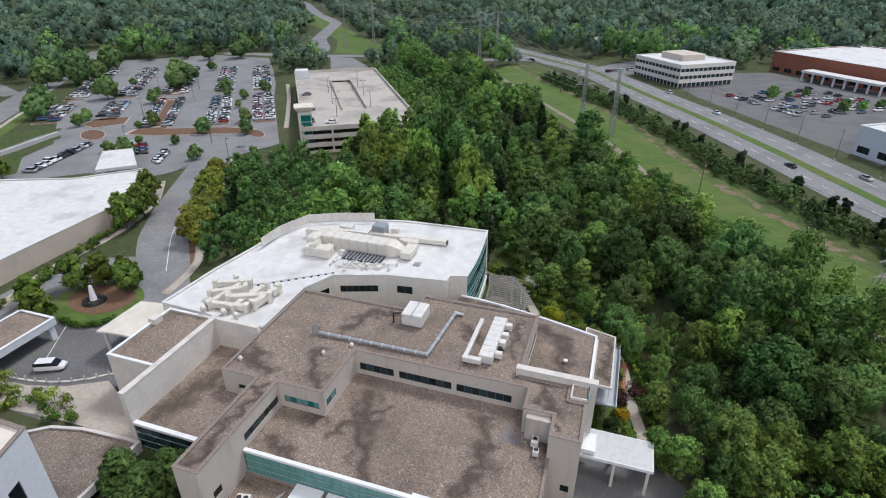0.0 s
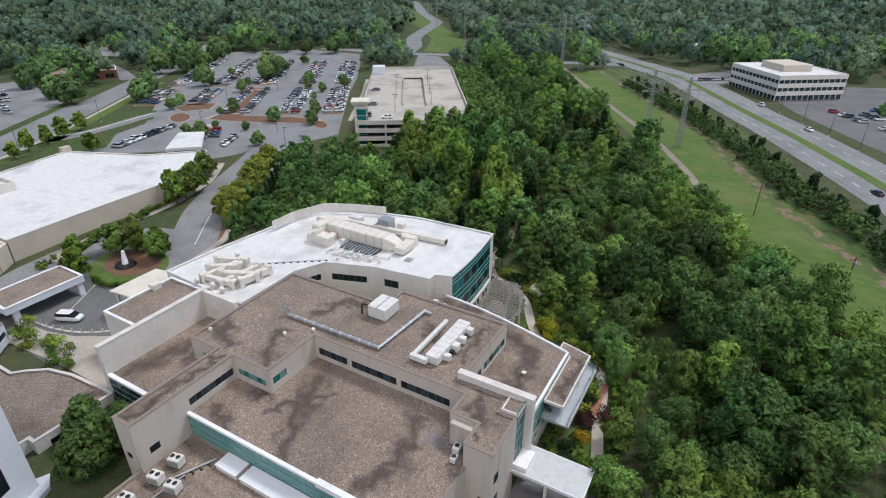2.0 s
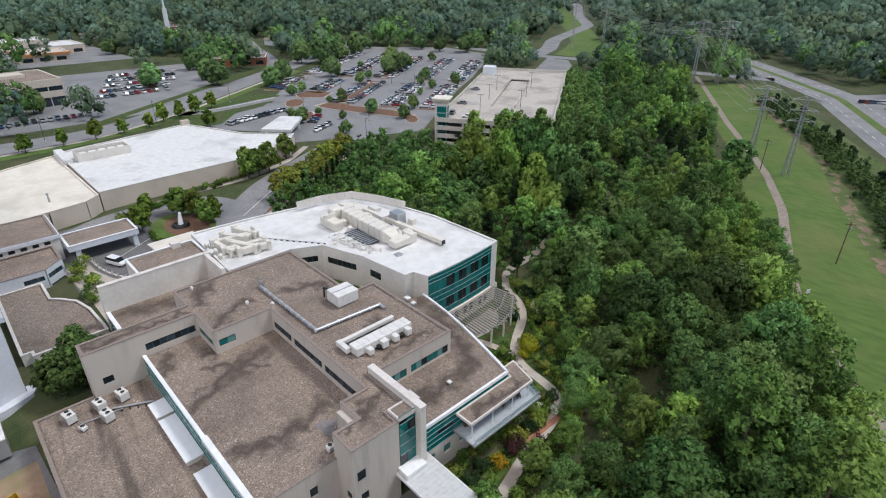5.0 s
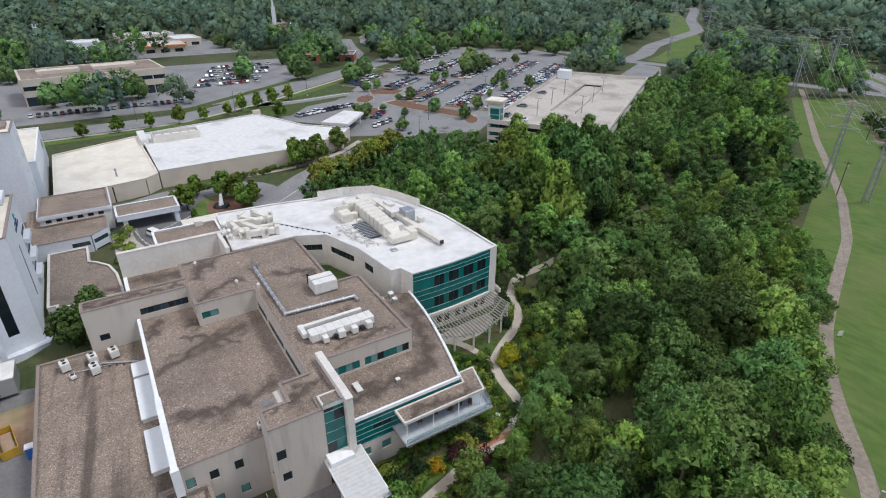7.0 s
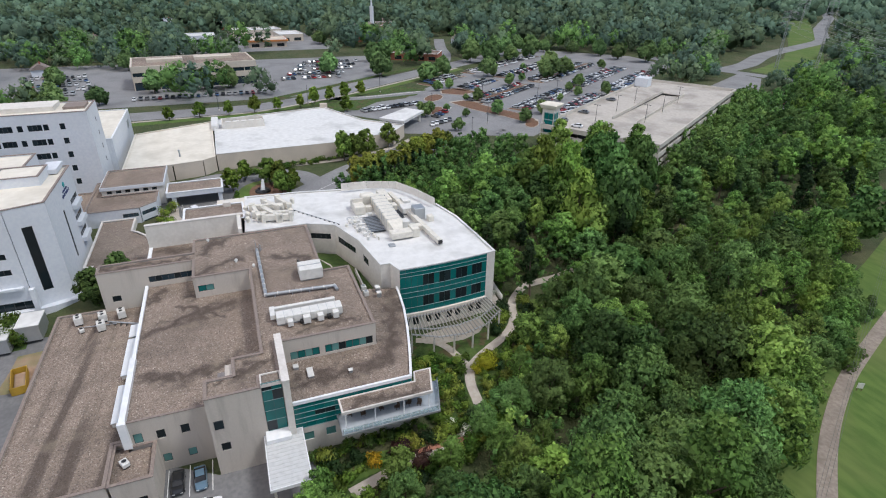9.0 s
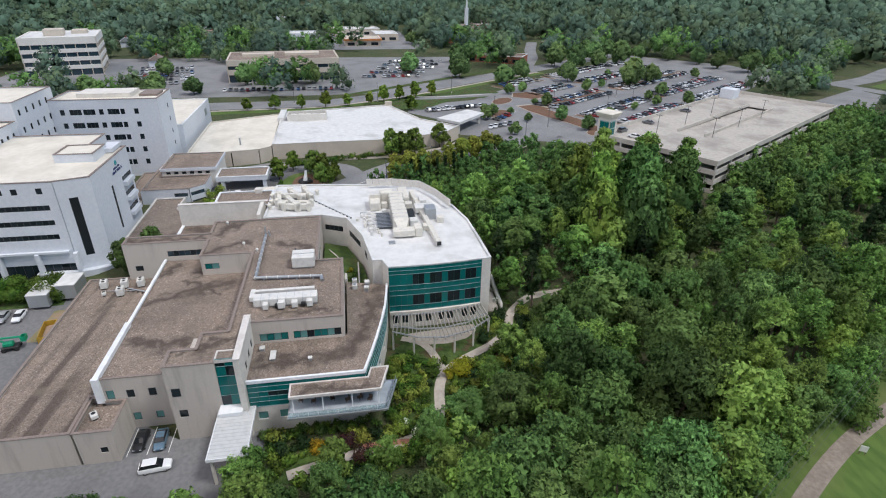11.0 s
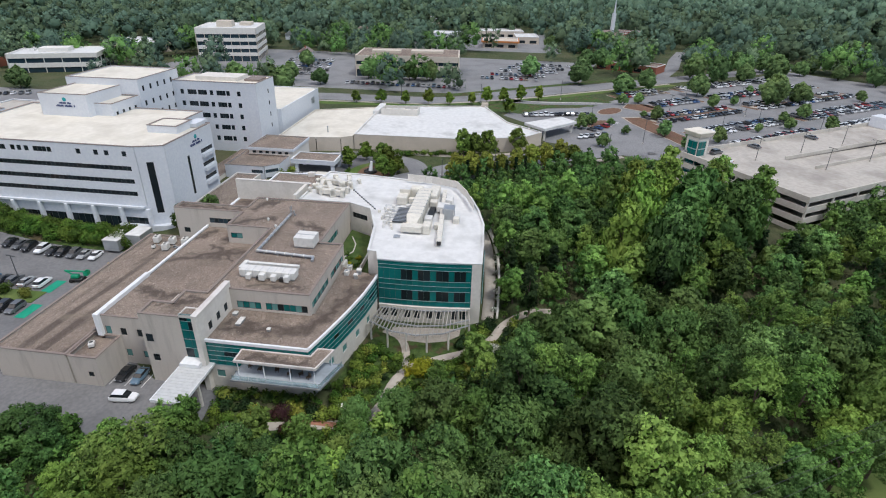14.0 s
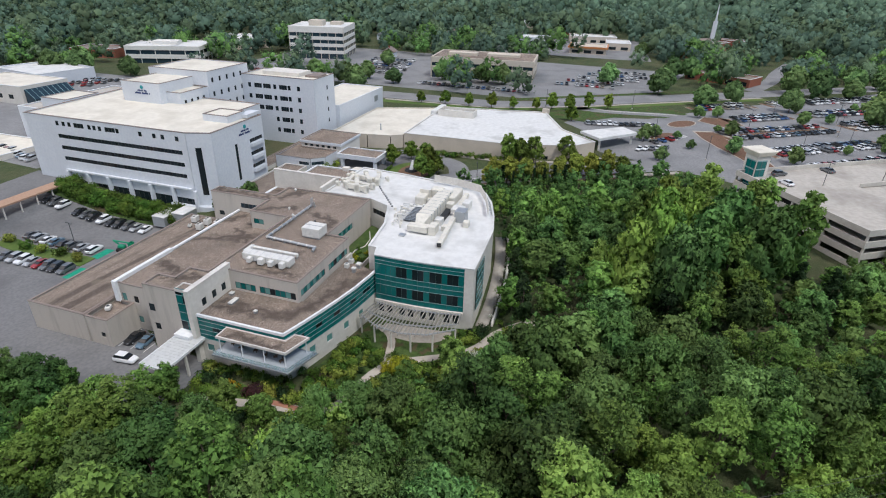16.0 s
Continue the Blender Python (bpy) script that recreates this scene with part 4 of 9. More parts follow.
curtain(glass_wing, [(-28.0, 113.4), (-34.5, 113.2)], [-6.2, -4.6, -3.0, -1.4, 0.2, 1.8, 3.4], 1.6, lambda k, i, j, x, y: TG)

# ---- things on the clinic roofs ----
RU = 3.97   # upper gravel roof
unit = thing("rooftop_unit", (-29.5, 75, RU), 0, "large white boxed rooftop unit on the gravel", "rooftop unit")
part("casing", soft(boxes((-31.4, 72.6, RU + 0.3, -27.7, 77.0, RU + 2.5)), 0.08), M_UNIT, unit)
part("skid", boxes((-31.2, 72.8, RU, -27.9, 76.8, RU + 0.3)), M_GALV, unit)
part("lid_seam", boxes((-29.65, 72.55, RU + 2.45, -29.45, 77.05, RU + 2.56)), M_GALV, unit)
b = bmesh.new()
tube(b, (-31.4, 73.5, RU + 2.0), (-33.0, 73.0, RU + 2.0), 0.16); tube(b, (-33.0, 73.0, RU + 2.1), (-33.0, 73.0, RU), 0.16)
part("pipe", b, M_BLACK, unit)

ahu = thing("air_handler", (-15.5, 72.5, RU), 0, "long cream air handler with stepped hoods and side ducts", "air handler")
part("casing", soft(boxes((-16.2, 66.9, RU + 0.35, -14.0, 78.0, RU + 1.75)), 0.05), M_UNIT, ahu)
part("skid", boxes((-16.0, 67.1, RU, -14.2, 77.8, RU + 0.35)), M_GALV, ahu)
for i in range(7):
    part("panel_seam", boxes((-16.22, 68.2 + 1.45 * i, RU + 0.36, -13.98, 68.25 + 1.45 * i, RU + 1.77)), M_GALV, ahu)
for y0, y1, h in ((68.6, 69.5, 1.0), (71.2, 72.4, 1.25), (73.6, 74.6, 1.1), (76.2, 77.2, 1.2)):
    part("hood", soft(boxes((-14.0, y0, RU + 0.3, -12.9, y1, RU + 0.3 + h)), 0.06), M_UNIT, ahu)
for y in (70.6, 75.2):
    part("coil", boxes((-14.0, y, RU + 0.2, -13.3, y + 0.7, RU + 0.8)), M_BLACK, ahu)
part("return_duct", soft(boxes((-18.6, 66.6, RU + 0.55, -17.9, 77.4, RU + 1.25)), 0.06), M_UNIT, ahu)
part("cross_duct", soft(boxes((-18.6, 66.0, RU + 0.5, -15.6, 66.85, RU + 1.4)), 0.06), M_UNIT, ahu)
for y in (68, 71, 74, 77):
    part("duct_leg", boxes((-18.4, y, RU, -18.1, y + 0.15, RU + 0.56)), M_GALV, ahu)

duct = thing("roof_duct", (-30, 66, RU), 0, "silver insulated pipe run on low supports across the gravel", "duct")
line = [(-43.6, 65.7), (-24.3, 65.9), (-23.4, 78.4)]
for (x0, y0), (x1, y1) in zip(line, line[1:]):
    L = math.hypot(x1 - x0, y1 - y0)
    n = int(L / 1.9)
    for k in range(n):
        a, c = k / n, (k + 0.985) / n
        p, q = Vector((x0 + (x1 - x0) * a, y0 + (y1 - y0) * a, RU + 0.55)), Vector((x0 + (x1 - x0) * c, y0 + (y1 - y0) * c, RU + 0.55))
        b = bmesh.new(); tube(b, p, q, 0.30, n=10); part("pipe_section", b, M_GALV, duct)
        b = bmesh.new(); tube(b, q, q + (q - p).normalized() * 0.16, 0.36, n=10); part("joint_band", b, M_UNIT, duct)
    for k in range(int(L / 3)):
        s_ = (k + 0.5) / int(L / 3)
        x, y = x0 + (x1 - x0) * s_, y0 + (y1 - y0) * s_
        part("support", boxes((x - 0.35, y - 0.1, RU, x + 0.35, y + 0.1, RU + 0.3)), M_GALV, duct)
b = bmesh.new(); tube(b, (-23.4, 78.4, RU + 0.55), (-22.0, 78.6, RU + 0.35), 0.31, n=10); part("elbow", b, M_GALV, duct)
mast = thing("roof_ladder_frame", (-44, 66, RU), 0, "grey-green steel ladder frame and pipes on the roof", "ladder")
b = bmesh.new()
for dx in (0, 0.5, 1.0):
    tube(b, (-44.6 + dx, 65.6, RU), (-44.6 + dx, 65.6, RU + 2.4), 0.07, n=6)
for k in range(5):
    tube(b, (-44.6, 65.6, RU + 0.4 + 0.45 * k), (-43.6, 65.6, RU + 0.4 + 0.45 * k), 0.04, n=6)
tube(b, (-44.1, 65.6, RU + 1.2), (-44.1, 66.8, RU + 0.2), 0.06, n=6)
tube(b, (-43.9, 66.4, RU), (-43.9, 66.4, RU + 1.4), 0.16, n=8)
part("frame", b, M_GALV, mast)
for i, (x, y) in enumerate(((-40.3, 61.4), (-53.0 + 1.0, 56.0), (-36.9, 63.0 + 1.6))):
    v = thing("roof_vent", (x, y, RU), 0, "small white mushroom vent on the gravel", "vent", "roof vents")
    b = bmesh.new(); tube(b, (x, y, RU), (x, y, RU + 0.4), 0.22, n=10); part("curb", b, M_UNIT, v)
    b = bmesh.new(); tube(b, (x, y, RU + 0.4), (x, y, RU + 0.7), 0.36, 0.22, n=12); part("cowl", b, M_UNIT, v)

# condensers on the low roof
RL = -4.38


def condenser(x, y, rz=0.0, w=1.9, d=1.4, h=1.7, z=RL, fans=2):
    th = thing("condenser", (x, y, z), rz, "pale grey condenser with dark fan grilles on top", "condenser", "condensers on the roofs")
    part("casing", soft(boxes((-w / 2, -d / 2, 0.25, w / 2, d / 2, h)), 0.05), M_UNIT, th, local=True)
    part("skid", boxes((-w / 2 + 0.1, -d / 2 + 0.1, 0, w / 2 - 0.1, d / 2 - 0.1, 0.25)), M_BLACK, th, local=True)
    for i in range(fans):
        u = (i - (fans - 1) / 2) * w / fans
        b = bmesh.new(); tube(b, (u, 0, h), (u, 0, h + 0.12), 0.42, 0.40, 14); part("fan_ring", b, M_UNIT, th, local=True)
        b = bmesh.new(); tube(b, (u, 0, h + 0.1), (u, 0, h + 0.135), 0.34, n=14); part("fan_grille", b, M_BLACK, th, local=True)
    part("coil_panel", boxes((-w / 2 + 0.15, -d / 2 - 0.02, 0.4, w / 2 - 0.15, -d / 2 + 0.01, h - 0.3)), M_GALV, th, local=True)
    return th


for x, y in ((-40.5, 31.2), (-40.3, 35.4), (-37.0, 35.6), (-40.4, 38.7)):
    condenser(x, y, 12)
condenser(-37.2, 32.2, 20, 1.2, 0.8, 0.8, fans=1)
pipes = thing("pipe_run", (-36, 38.5, RL), 0, "pair of grey pipes on the gravel roof", "pipe")
for d in (0.0, 0.35):
    b = bmesh.new(); tube(b, (-39, 36.3 + d, RL + 0.3), (-36.4, 41.8 + d, RL + 0.3), 0.09, n=8); part("pipe", b, M_GALV, pipes)
b = bmesh.new(); tube(b, (-38.6, 32.3, RL + 0.25), (-37.9, 38.0, RL + 0.25), 0.08, n=8); part("pipe", b, M_GALV, pipes)
for k in range(5):
    part("support", boxes((-38.9 + 0.5 * k, 36.6 + 1.05 * k, RL, -38.1 + 0.5 * k, 36.75 + 1.05 * k, RL + 0.22)), M_BLACK, pipes)
for x0, x1 in ((-35.1, -31.2), (-30.3, -19.6), (-16.8, -8.0)):
    s_ = thing("skylight", ((x0 + x1) / 2, 42.3, RL), 0, "white sloped skylight slab beside the glass wall", "skylight", "skylights by the glass wall")
    b = boxes((x0, 41.0, RL, x1, 43.5, RL + 1.6))
    for v in b.verts:
        if v.co.z > RL + 1:
            v.co.z = RL + 0.8
    part("curb", b, M_CREAMWALL, s_)
    b = boxes((x0 - 0.12, 40.9, RL + 0.8, x1 + 0.12, 43.5, RL + 0.92))
    part("cover", b, M_SKYLIGHT, s_)
condenser(-0.2, 43.4, 30, 1.4, 1.0, 0.9, z=-5.15, fans=1)
# small plant by the stair block
condenser(-5.3, 57.3, 90, 1.3, 1.0, 1.3, z=-0.35, fans=1)
condenser(-4.9, 55.6, 90, 1.0, 0.8, 1.1, z=-0.35, fans=1)
wall_box = thing("wall_cabinet", (-5, 59.1, -0.3), 0, "pale metal cabinet against the beige stair block", "cabinet")
part("casing", soft(boxes((-7.0, 58.2, -0.35, -3.5, 59.25, 3.6)), 0.05), M_BEIGE, wall_box)
# hatches on the terrace roof
for x, y, w, d, h in ((-5.2, 70.6, 2.4, 1.0, 0.5), (-7.4, 68.6, 1.0, 0.9, 0.6), (-3.5, 76.8, 0.7, 0.7, 0.6), (-24.2, 87.0, 0.9, 0.9, 1.1), (-26.2, 87.2, 1.1, 1.0, 1.2)):
    hatch = thing("roof_hatch", (x, y, -0.25), 0, "small pale roof hatch on the gravel terrace", "hatch", "hatches on the terrace roof")
    part("curb", boxes((x - w / 2 + 0.08, y - d / 2 + 0.08, -0.27, x + w / 2 - 0.08, y + d / 2 - 0.08, -0.25 + h * 0.7)), M_GALV, hatch)
    part("lid", soft(boxes((x - w / 2, y - d / 2, -0.25 + h * 0.7, x + w / 2, y + d / 2, -0.25 + h)), 0.04), M_UNIT, hatch)
RB = -0.35
patch = tagged(part("roof_patch", boxes((-10.6, 56.6, RB, -7.6, 58.4, RB + 0.02), (-9.8, 58.4, RB, -8.9, 60.0, RB + 0.018)), surface("patch_felt", (0.17, 0.16, 0.16), (0.22, 0.2, 0.2), 2.0, None)), "grey felt patch on the gravel roof", "roof patch", kind="structure")

# ---- gear on the white roof ----
RW = 4.18
plant = thing("plant_casing", (-50, 97, RW), 0, "large cream plant casing with curved ends on the white roof", "rooftop unit")
part("casing", soft(boxes((-60.5, 94.2, RW, -42.5, 97.8, RW + 2.9)), 0.35, 2), M_CREAMUNIT, plant)
part("casing_end", soft(boxes((-64.5, 97.0, RW, -57, 99.4, RW + 2.3)), 0.3, 2), M_CREAMUNIT, plant)
b = bmesh.new()
near = [b.verts.new(p) for p in ((-42.6, 94.4, RW + 0.1), (-42.6, 97.6, RW + 0.1), (-42.6, 97.6, RW + 2.8), (-42.6, 94.4, RW + 2.8))]
far = [b.verts.new(p) for p in ((-40.2, 95.0, RW + 0.5), (-40.2, 97.0, RW + 0.5), (-40.2, 97.0, RW + 1.7), (-40.2, 95.0, RW + 1.7))]
b.faces.new(near[::-1])
b.faces.new(far)
for k in range(4):
    b.faces.new((near[k], near[(k + 1) % 4], far[(k + 1) % 4], far[k]))
bmesh.ops.recalc_face_normals(b, faces=b.faces[:])
part("taper", b, M_CREAMUNIT, plant)
part("front_casing", soft(boxes((-40.3, 93.8, RW + 0.45, -38.0, 98.6, RW + 1.9)), 0.12, 2), M_CREAMUNIT, plant)
part("riser", soft(boxes((-41.6, 98.6, RW, -38.4, 100.4, RW + 2.2)), 0.25, 2), M_CREAMUNIT, plant)
for y in (94.2, 98.0):
    part("leg", boxes((-39.4, y, RW, -39.2, y + 0.2, RW + 0.5)), M_GALV, plant)
for k in range(5):
    a0, a1 = math.radians(18 * k), math.radians(18 * (k + 1))
    q = boxes((-60.6, 89.6, 0, -58.4, 92.2, 0.1))
    for v in q.verts:
        ang = a1 if v.co.x > -59.5 else a0
        rad = 2.9 if v.co.z > 0.05 else 1.0
        v.co.x, v.co.z = -57.6 - rad * math.sin(ang) * 0.9, RW + 0.2 + rad * math.cos(ang)
    bmesh.ops.recalc_face_normals(q, faces=q.faces[:])
    part("elbow_segment", q, M_CREAMUNIT, plant)
for k, (x0, y0, x1, y1, h) in enumerate(((-57.0, 92.3, -55.6, 93.8, 1.5), (-53.6, 92.2, -52.6, 93.2, 1.0), (-56.0, 98.0, -54.0, 99.8, 1.7), (-46.4, 98.2, -44.2, 100.0, 1.5), (-43.4, 100.9, -41.6, 102.2, 1.2), (-58.6, 101.8, -55.4, 103.6, 1.9), (-47.0, 104.9, -45.4, 106.3, 1.4))):
    part("side_box", soft(boxes((x0, y0, RW, x1, y1, RW + h)), 0.08), M_UNIT if k % 2 else M_CREAMUNIT, plant)
part("side_casing", soft(boxes((-60.5, 89.4, RW, -54.5, 92.0, RW + 2.2)), 0.3, 2), M_CREAMUNIT, plant)
part("curved_hood", soft(boxes((-61.5, 92.0, RW, -59.0, 95.5, RW + 3.2)), 0.6, 3), M_CREAMUNIT, plant)
for i in range(8):
    part("seam", boxes((-58.5 + 2.1 * i, 94.15, RW + 0.3, -58.42 + 2.1 * i, 97.85, RW + 2.93)), M_GALV, plant)
part("grey_box", soft(boxes((-50.5, 102.2, RW, -47.5, 104.8, RW + 2.8)), 0.05), M_GALV, plant)
part("flat_unit", soft(boxes((-54, 100.2, RW + 0.5, -50.8, 103.2, RW + 1.8)), 0.08), M_UNIT, plant)
# solid black box that stands in for the shaded pit between casings
part("gap_shade_box", boxes((-53.0, 98.4, RW, -45.5, 99.8, RW + 0.9)), M_BLACK, plant)
part("louvre_deck", boxes((-52.4, 90.6, RW + 0.2, -43.6, 93.9, RW + 0.42)), M_DARKFRAME, plant)
for i in range(11):
    part("deck_slat", boxes((-52.2 + 0.8 * i, 90.5, RW + 0.42, -51.95 + 0.8 * i, 94.0, RW + 0.52)), M_GALV, plant)
long_duct = thing("roof_duct", (-48, 102, RW), 0, "long cream square duct ending in a dark mouth", "duct")
dm = pose(-64, 100.6, RW, 0, 0, 4.9)
b = soft(boxes((0, -0.55, 0.3, 31.0, 0.55, 1.35)), 0.06); b.transform(dm); part("trunk", b, M_CREAMUNIT, long_duct)
b = boxes((31.0, -0.45, 0.42, 31.3, 0.45, 1.25)); b.transform(dm); part("mouth", b, M_BLACK, long_duct)
for i in range(9):
    b = boxes((1 + 3.5 * i, -0.4, 0, 1.2 + 3.5 * i, 0.4, 0.35)); b.transform(dm); part("leg", b, M_GALV, long_duct)
    b = boxes((2 + 3.4 * i, -0.6, 0.28, 2.1 + 3.4 * i, 0.6, 1.4)); b.transform(dm); part("flange", b, M_UNIT, long_duct)
for i, (x0, y0, x1, y1, h, w) in enumerate(((-66.5, 66.5, -58.5, 67.5, 1.1, 1.0), (-68.5, 69.0, -62.5, 73.0, 1.3, 1.1), (-64.0, 68.5, -56.5, 72.0, 1.5, 1.2), (-70.0, 72.5, -63.0, 75.0, 1.2, 1.0), (-61.5, 66.0, -60.0, 75.5, 1.0, 1.0), (-66.0, 65.6, -64.6, 74.5, 1.2, 0.9), (-58.2, 68.0, -57.0, 75.0, 1.4, 1.1))):
    th = thing("roof_duct", ((x0 + x1) / 2, (y0 + y1) / 2, RW), 0, "cream boxed duct zigzagging over the white roof", "duct", "ducts on the white roof")
    L = math.hypot(x1 - x0, y1 - y0)
    m = pose((x0 + x1) / 2, (y0 + y1) / 2, RW, 0, 0, math.degrees(math.atan2(y1 - y0, x1 - x0)))
    b = soft(boxes((-L / 2, -w / 2, 0.4, L / 2, w / 2, 0.4 + h)), 0.12, 2); b.transform(m); part("trunk", b, M_CREAMUNIT, th)
    for u in (-L / 2, L / 2 - 0.9):
        b = soft(boxes((u, -w / 2 - 0.15, 0.0, u + 0.9, w / 2 + 0.15, 0.8 + h)), 0.15, 2); b.transform(m); part("boot", b, M_CREAMUNIT, th)
    for u in range(1, int(L / 1.6)):
        b = boxes((-L / 2 + 1.6 * u, -w / 2 - 0.04, 0.38, -L / 2 + 1.6 * u + 0.08, w / 2 + 0.04, 0.44 + h)); b.transform(m); part("flange", b, M_UNIT, th)
for i, (x, y) in enumerate(((-66.2, 64.9), (-62.2, 65.2), (-59.4, 65.0), (-67.8, 76.2))):
    th = thing("roof_vent", (x, y, RW), 0, "cream curved gooseneck vent on the white roof", "vent", "vents on the white roof")
    b = bmesh.new(); tube(b, (x, y, RW), (x, y, RW + 1.3), 0.45, 0.4, 10); part("neck", b, M_CREAMUNIT, th)
    b = bmesh.new(); tube(b, (x, y, RW + 1.2), (x + 0.7, y - 0.4, RW + 1.0), 0.46, 0.42, 10); part("mouth", b, M_CREAMUNIT, th)
small = thing("pipe_cluster", (-47, 88.5, RW), 0, "cluster of valves and pipes at the roof edge", "pipe")
prng = random.Random(5)
for i in range(14):
    x, y = -51 + i * 0.85, 86.6 + 0.25 * i + prng.uniform(-1.0, 1.6)
    b = bmesh.new(); tube(b, (x, y, RW), (x, y, RW + prng.uniform(0.3, 0.9)), prng.uniform(0.12, 0.4), n=9); part("valve", b, M_CREAMUNIT if i % 3 else M_UNIT, small)
for i in range(6):
    y = 87.2 + 0.55 * i
    b = bmesh.new(); tube(b, (-52 + i, y - 0.3, RW + 0.35), (-43 + 0.6 * i, y + 1.6, RW + 0.35), 0.08, n=7); part("pipe", b, M_UNIT, small)
for i in range(9):
    x = -53 + 1.25 * i
    b = bmesh.new()
    tube(b, (x, 87.0 + 0.22 * i, RW + 0.5), (x + prng.uniform(-0.6, 0.6), 90.7, RW + 0.5), 0.09, n=7)
    tube(b, (x, 87.0 + 0.22 * i, RW + 0.56), (x, 87.0 + 0.22 * i, RW), 0.09, n=7)
    part("pipe", b, M_GALV if i % 3 == 0 else M_UNIT, small)
    if i % 2 == 0:
        part("valve_box", soft(boxes((x - 0.4, 88.6, RW, x + 0.4, 89.5, RW + prng.uniform(0.5, 1.1))), 0.05), M_UNIT, small)
chain = thing("pipe_run", (-58, 78, RW), 0, "thin dark pipe on blocks across the white roof", "pipe")
for k in range(14):
    x, y = -66 + 1.15 * k, 73.4 + 0.86 * k
    part("block", boxes((x - 0.2, y - 0.2, RW, x + 0.2, y + 0.2, RW + 0.2)), M_BLACK, chain)
b = bmesh.new(); tube(b, (-66, 73.4, RW + 0.25), (-51, 84.6, RW + 0.25), 0.06, n=6); part("pipe", b, M_GALV, chain)
hat = thing("roof_hatch", (-36, 94, RW), 0, "small grey roof hatch on the white membrane", "hatch")
part("lid", soft(boxes((-37, 92.6, RW, -35.6, 94.0, RW + 0.3)), 0.05), M_GALV, hat)
# screen round the north-west corner
SCR = [(-70.6, 89.2), (-70.2, 96.0), (-67.4, 103.4), (-61.0, 106.6), (-53.0, 109.2)]
screen = thing("roof_screen", (-65, 101, RW), 0, "tan panelled roof screen on slim steel posts", "screen")
for (x0, y0), (x1, y1) in zip(SCR, SCR[1:]):
    L = math.hypot(x1 - x0, y1 - y0)
    n = max(2, int(L / 1.6))
    rz = math.degrees(math.atan2(y1 - y0, x1 - x0))
    for i in range(n):
        s_ = (i + 0.5) / n
        x, y = x0 + (x1 - x0) * s_, y0 + (y1 - y0) * s_
        piece("panel", M_CREAMWALL, screen, sized(x, y, RW + 1.6, L / n - 0.05, 0.1, 1.9, rz))
        b = bmesh.new(); q = Vector((-(y1 - y0), x1 - x0)).normalized() * -1.3
        tube(b, (x, y, RW + 2.3), (x - q.x, y - q.y, RW), 0.05, n=6); part("brace", b, M_GALV, screen)
    part("top_rail", tube(bmesh.new(), (x0, y0, RW + 2.58), (x1, y1, RW + 2.58), 0.09, n=6), M_CREAMWALL, screen)

# ---- canopy over the service door, pergola, court ----
canopy = thing("service_canopy", (6, 65, -10.6), 0, "white ribbed metal canopy on a cream wall over the drive", "canopy")
M_CANOPY = paint("weathered_white_metal", (0.52, 0.53, 0.53), 0.5, dirt=0.4)
part("roof", boxes((0.95, 62.3, -5.35, 11.3, 67.9, -5.0)), M_CANOPY, canopy)
for i in range(14):
    part("seam", boxes((1.4 + 0.72 * i, 62.25, -5.0, 1.44 + 0.72 * i, 67.95, -4.96)), M_CANOPY, canopy)
part("edge", ring(rect(0.95, 62.3, 11.3, 67.9), 0.08, 0.05, -5.5, -4.96), M_WHITECAP, canopy)
for x, y in ((10.8, 62.8), (10.8, 67.4), (6, 67.4), (6, 62.8)):
    part("post", boxes((x - 0.2, y - 0.2, -10.9, x + 0.2, y + 0.2, -5.35)), M_CREAMWALL, canopy)
pergola = thing("pergola", (-19, 102, -10.4), 0, "weathered grey pergola with fanned slats against the glass wing", "pergola")
INNER = [(-23.3, 92.6), (-23.2, 97), (-23.2, 101.3), (-23.8, 106.5), (-24.9, 111.0)]
OUTER = [(-17.6, 91.6), (-15.0, 96.5), (-14.4, 101.5), (-15.8, 106.8), (-19.4, 111.6)]
def along(pts, s):
    k = s * (len(pts) - 1)
    i = min(int(k), len(pts) - 2)
    return Vector(pts[i]).lerp(Vector(pts[i + 1]), k - i)
for line in (INNER, OUTER, [tuple((Vector(a) * 0.35 + Vector(c) * 0.65)) for a, c in zip(INNER, OUTER)]):
    for p, q in zip(line, line[1:]):
        b = bmesh.new(); tube(b, (*p, -6.15), (*q, -6.15), 0.16, n=6); part("beam", b, M_GALV, pergola)
M_GREYWOOD = surface("weathered_wood", (0.30, 0.29, 0.27), (0.38, 0.36, 0.33), 4.0, None, rough=0.9)
for i in range(27):
    a, c = along(INNER, i / 26), along(OUTER, i / 26)
    d = (c - a).normalized()
    c = c + d * (0.6 + 0.5 * (i % 2))
    mid, L = (a + c) / 2, (c - a).length
    piece("slat", M_GREYWOOD, pergola, sized(mid.x, mid.y, -5.9, L, 0.12, 0.3, math.degrees(math.atan2(d.y, d.x))))
for i in range(6):
    c = along(OUTER, i / 5)
    b = bmesh.new(); tube(b, (c.x, c.y, height(c.x, c.y) - 0.2), (c.x, c.y, -6.2), 0.2, n=8); part("post", b, M_CREAMWALL, pergola)
COURT = [(-53.0, 77.8), (-31.2, 77.8), (-31.2, 83.0), (-29.0, 83.0), (-28.8, 88.2), (-40.4, 86.6), (-50.2, 83.3)]
b = bmesh.new(); add_prism(b, COURT, -3.4, -3.0)
tagged(part("roof_garden", b, M_ROUGH), "green roof garden in the small court", "roof garden", kind="structure")
tagged(part("court_wall", boxes((-31.0, 82.7, -3.0, -28.4, 83.2, 0.4)), M_CREAMWALL), "low cream wall closing the small court", "wall", kind="structure")
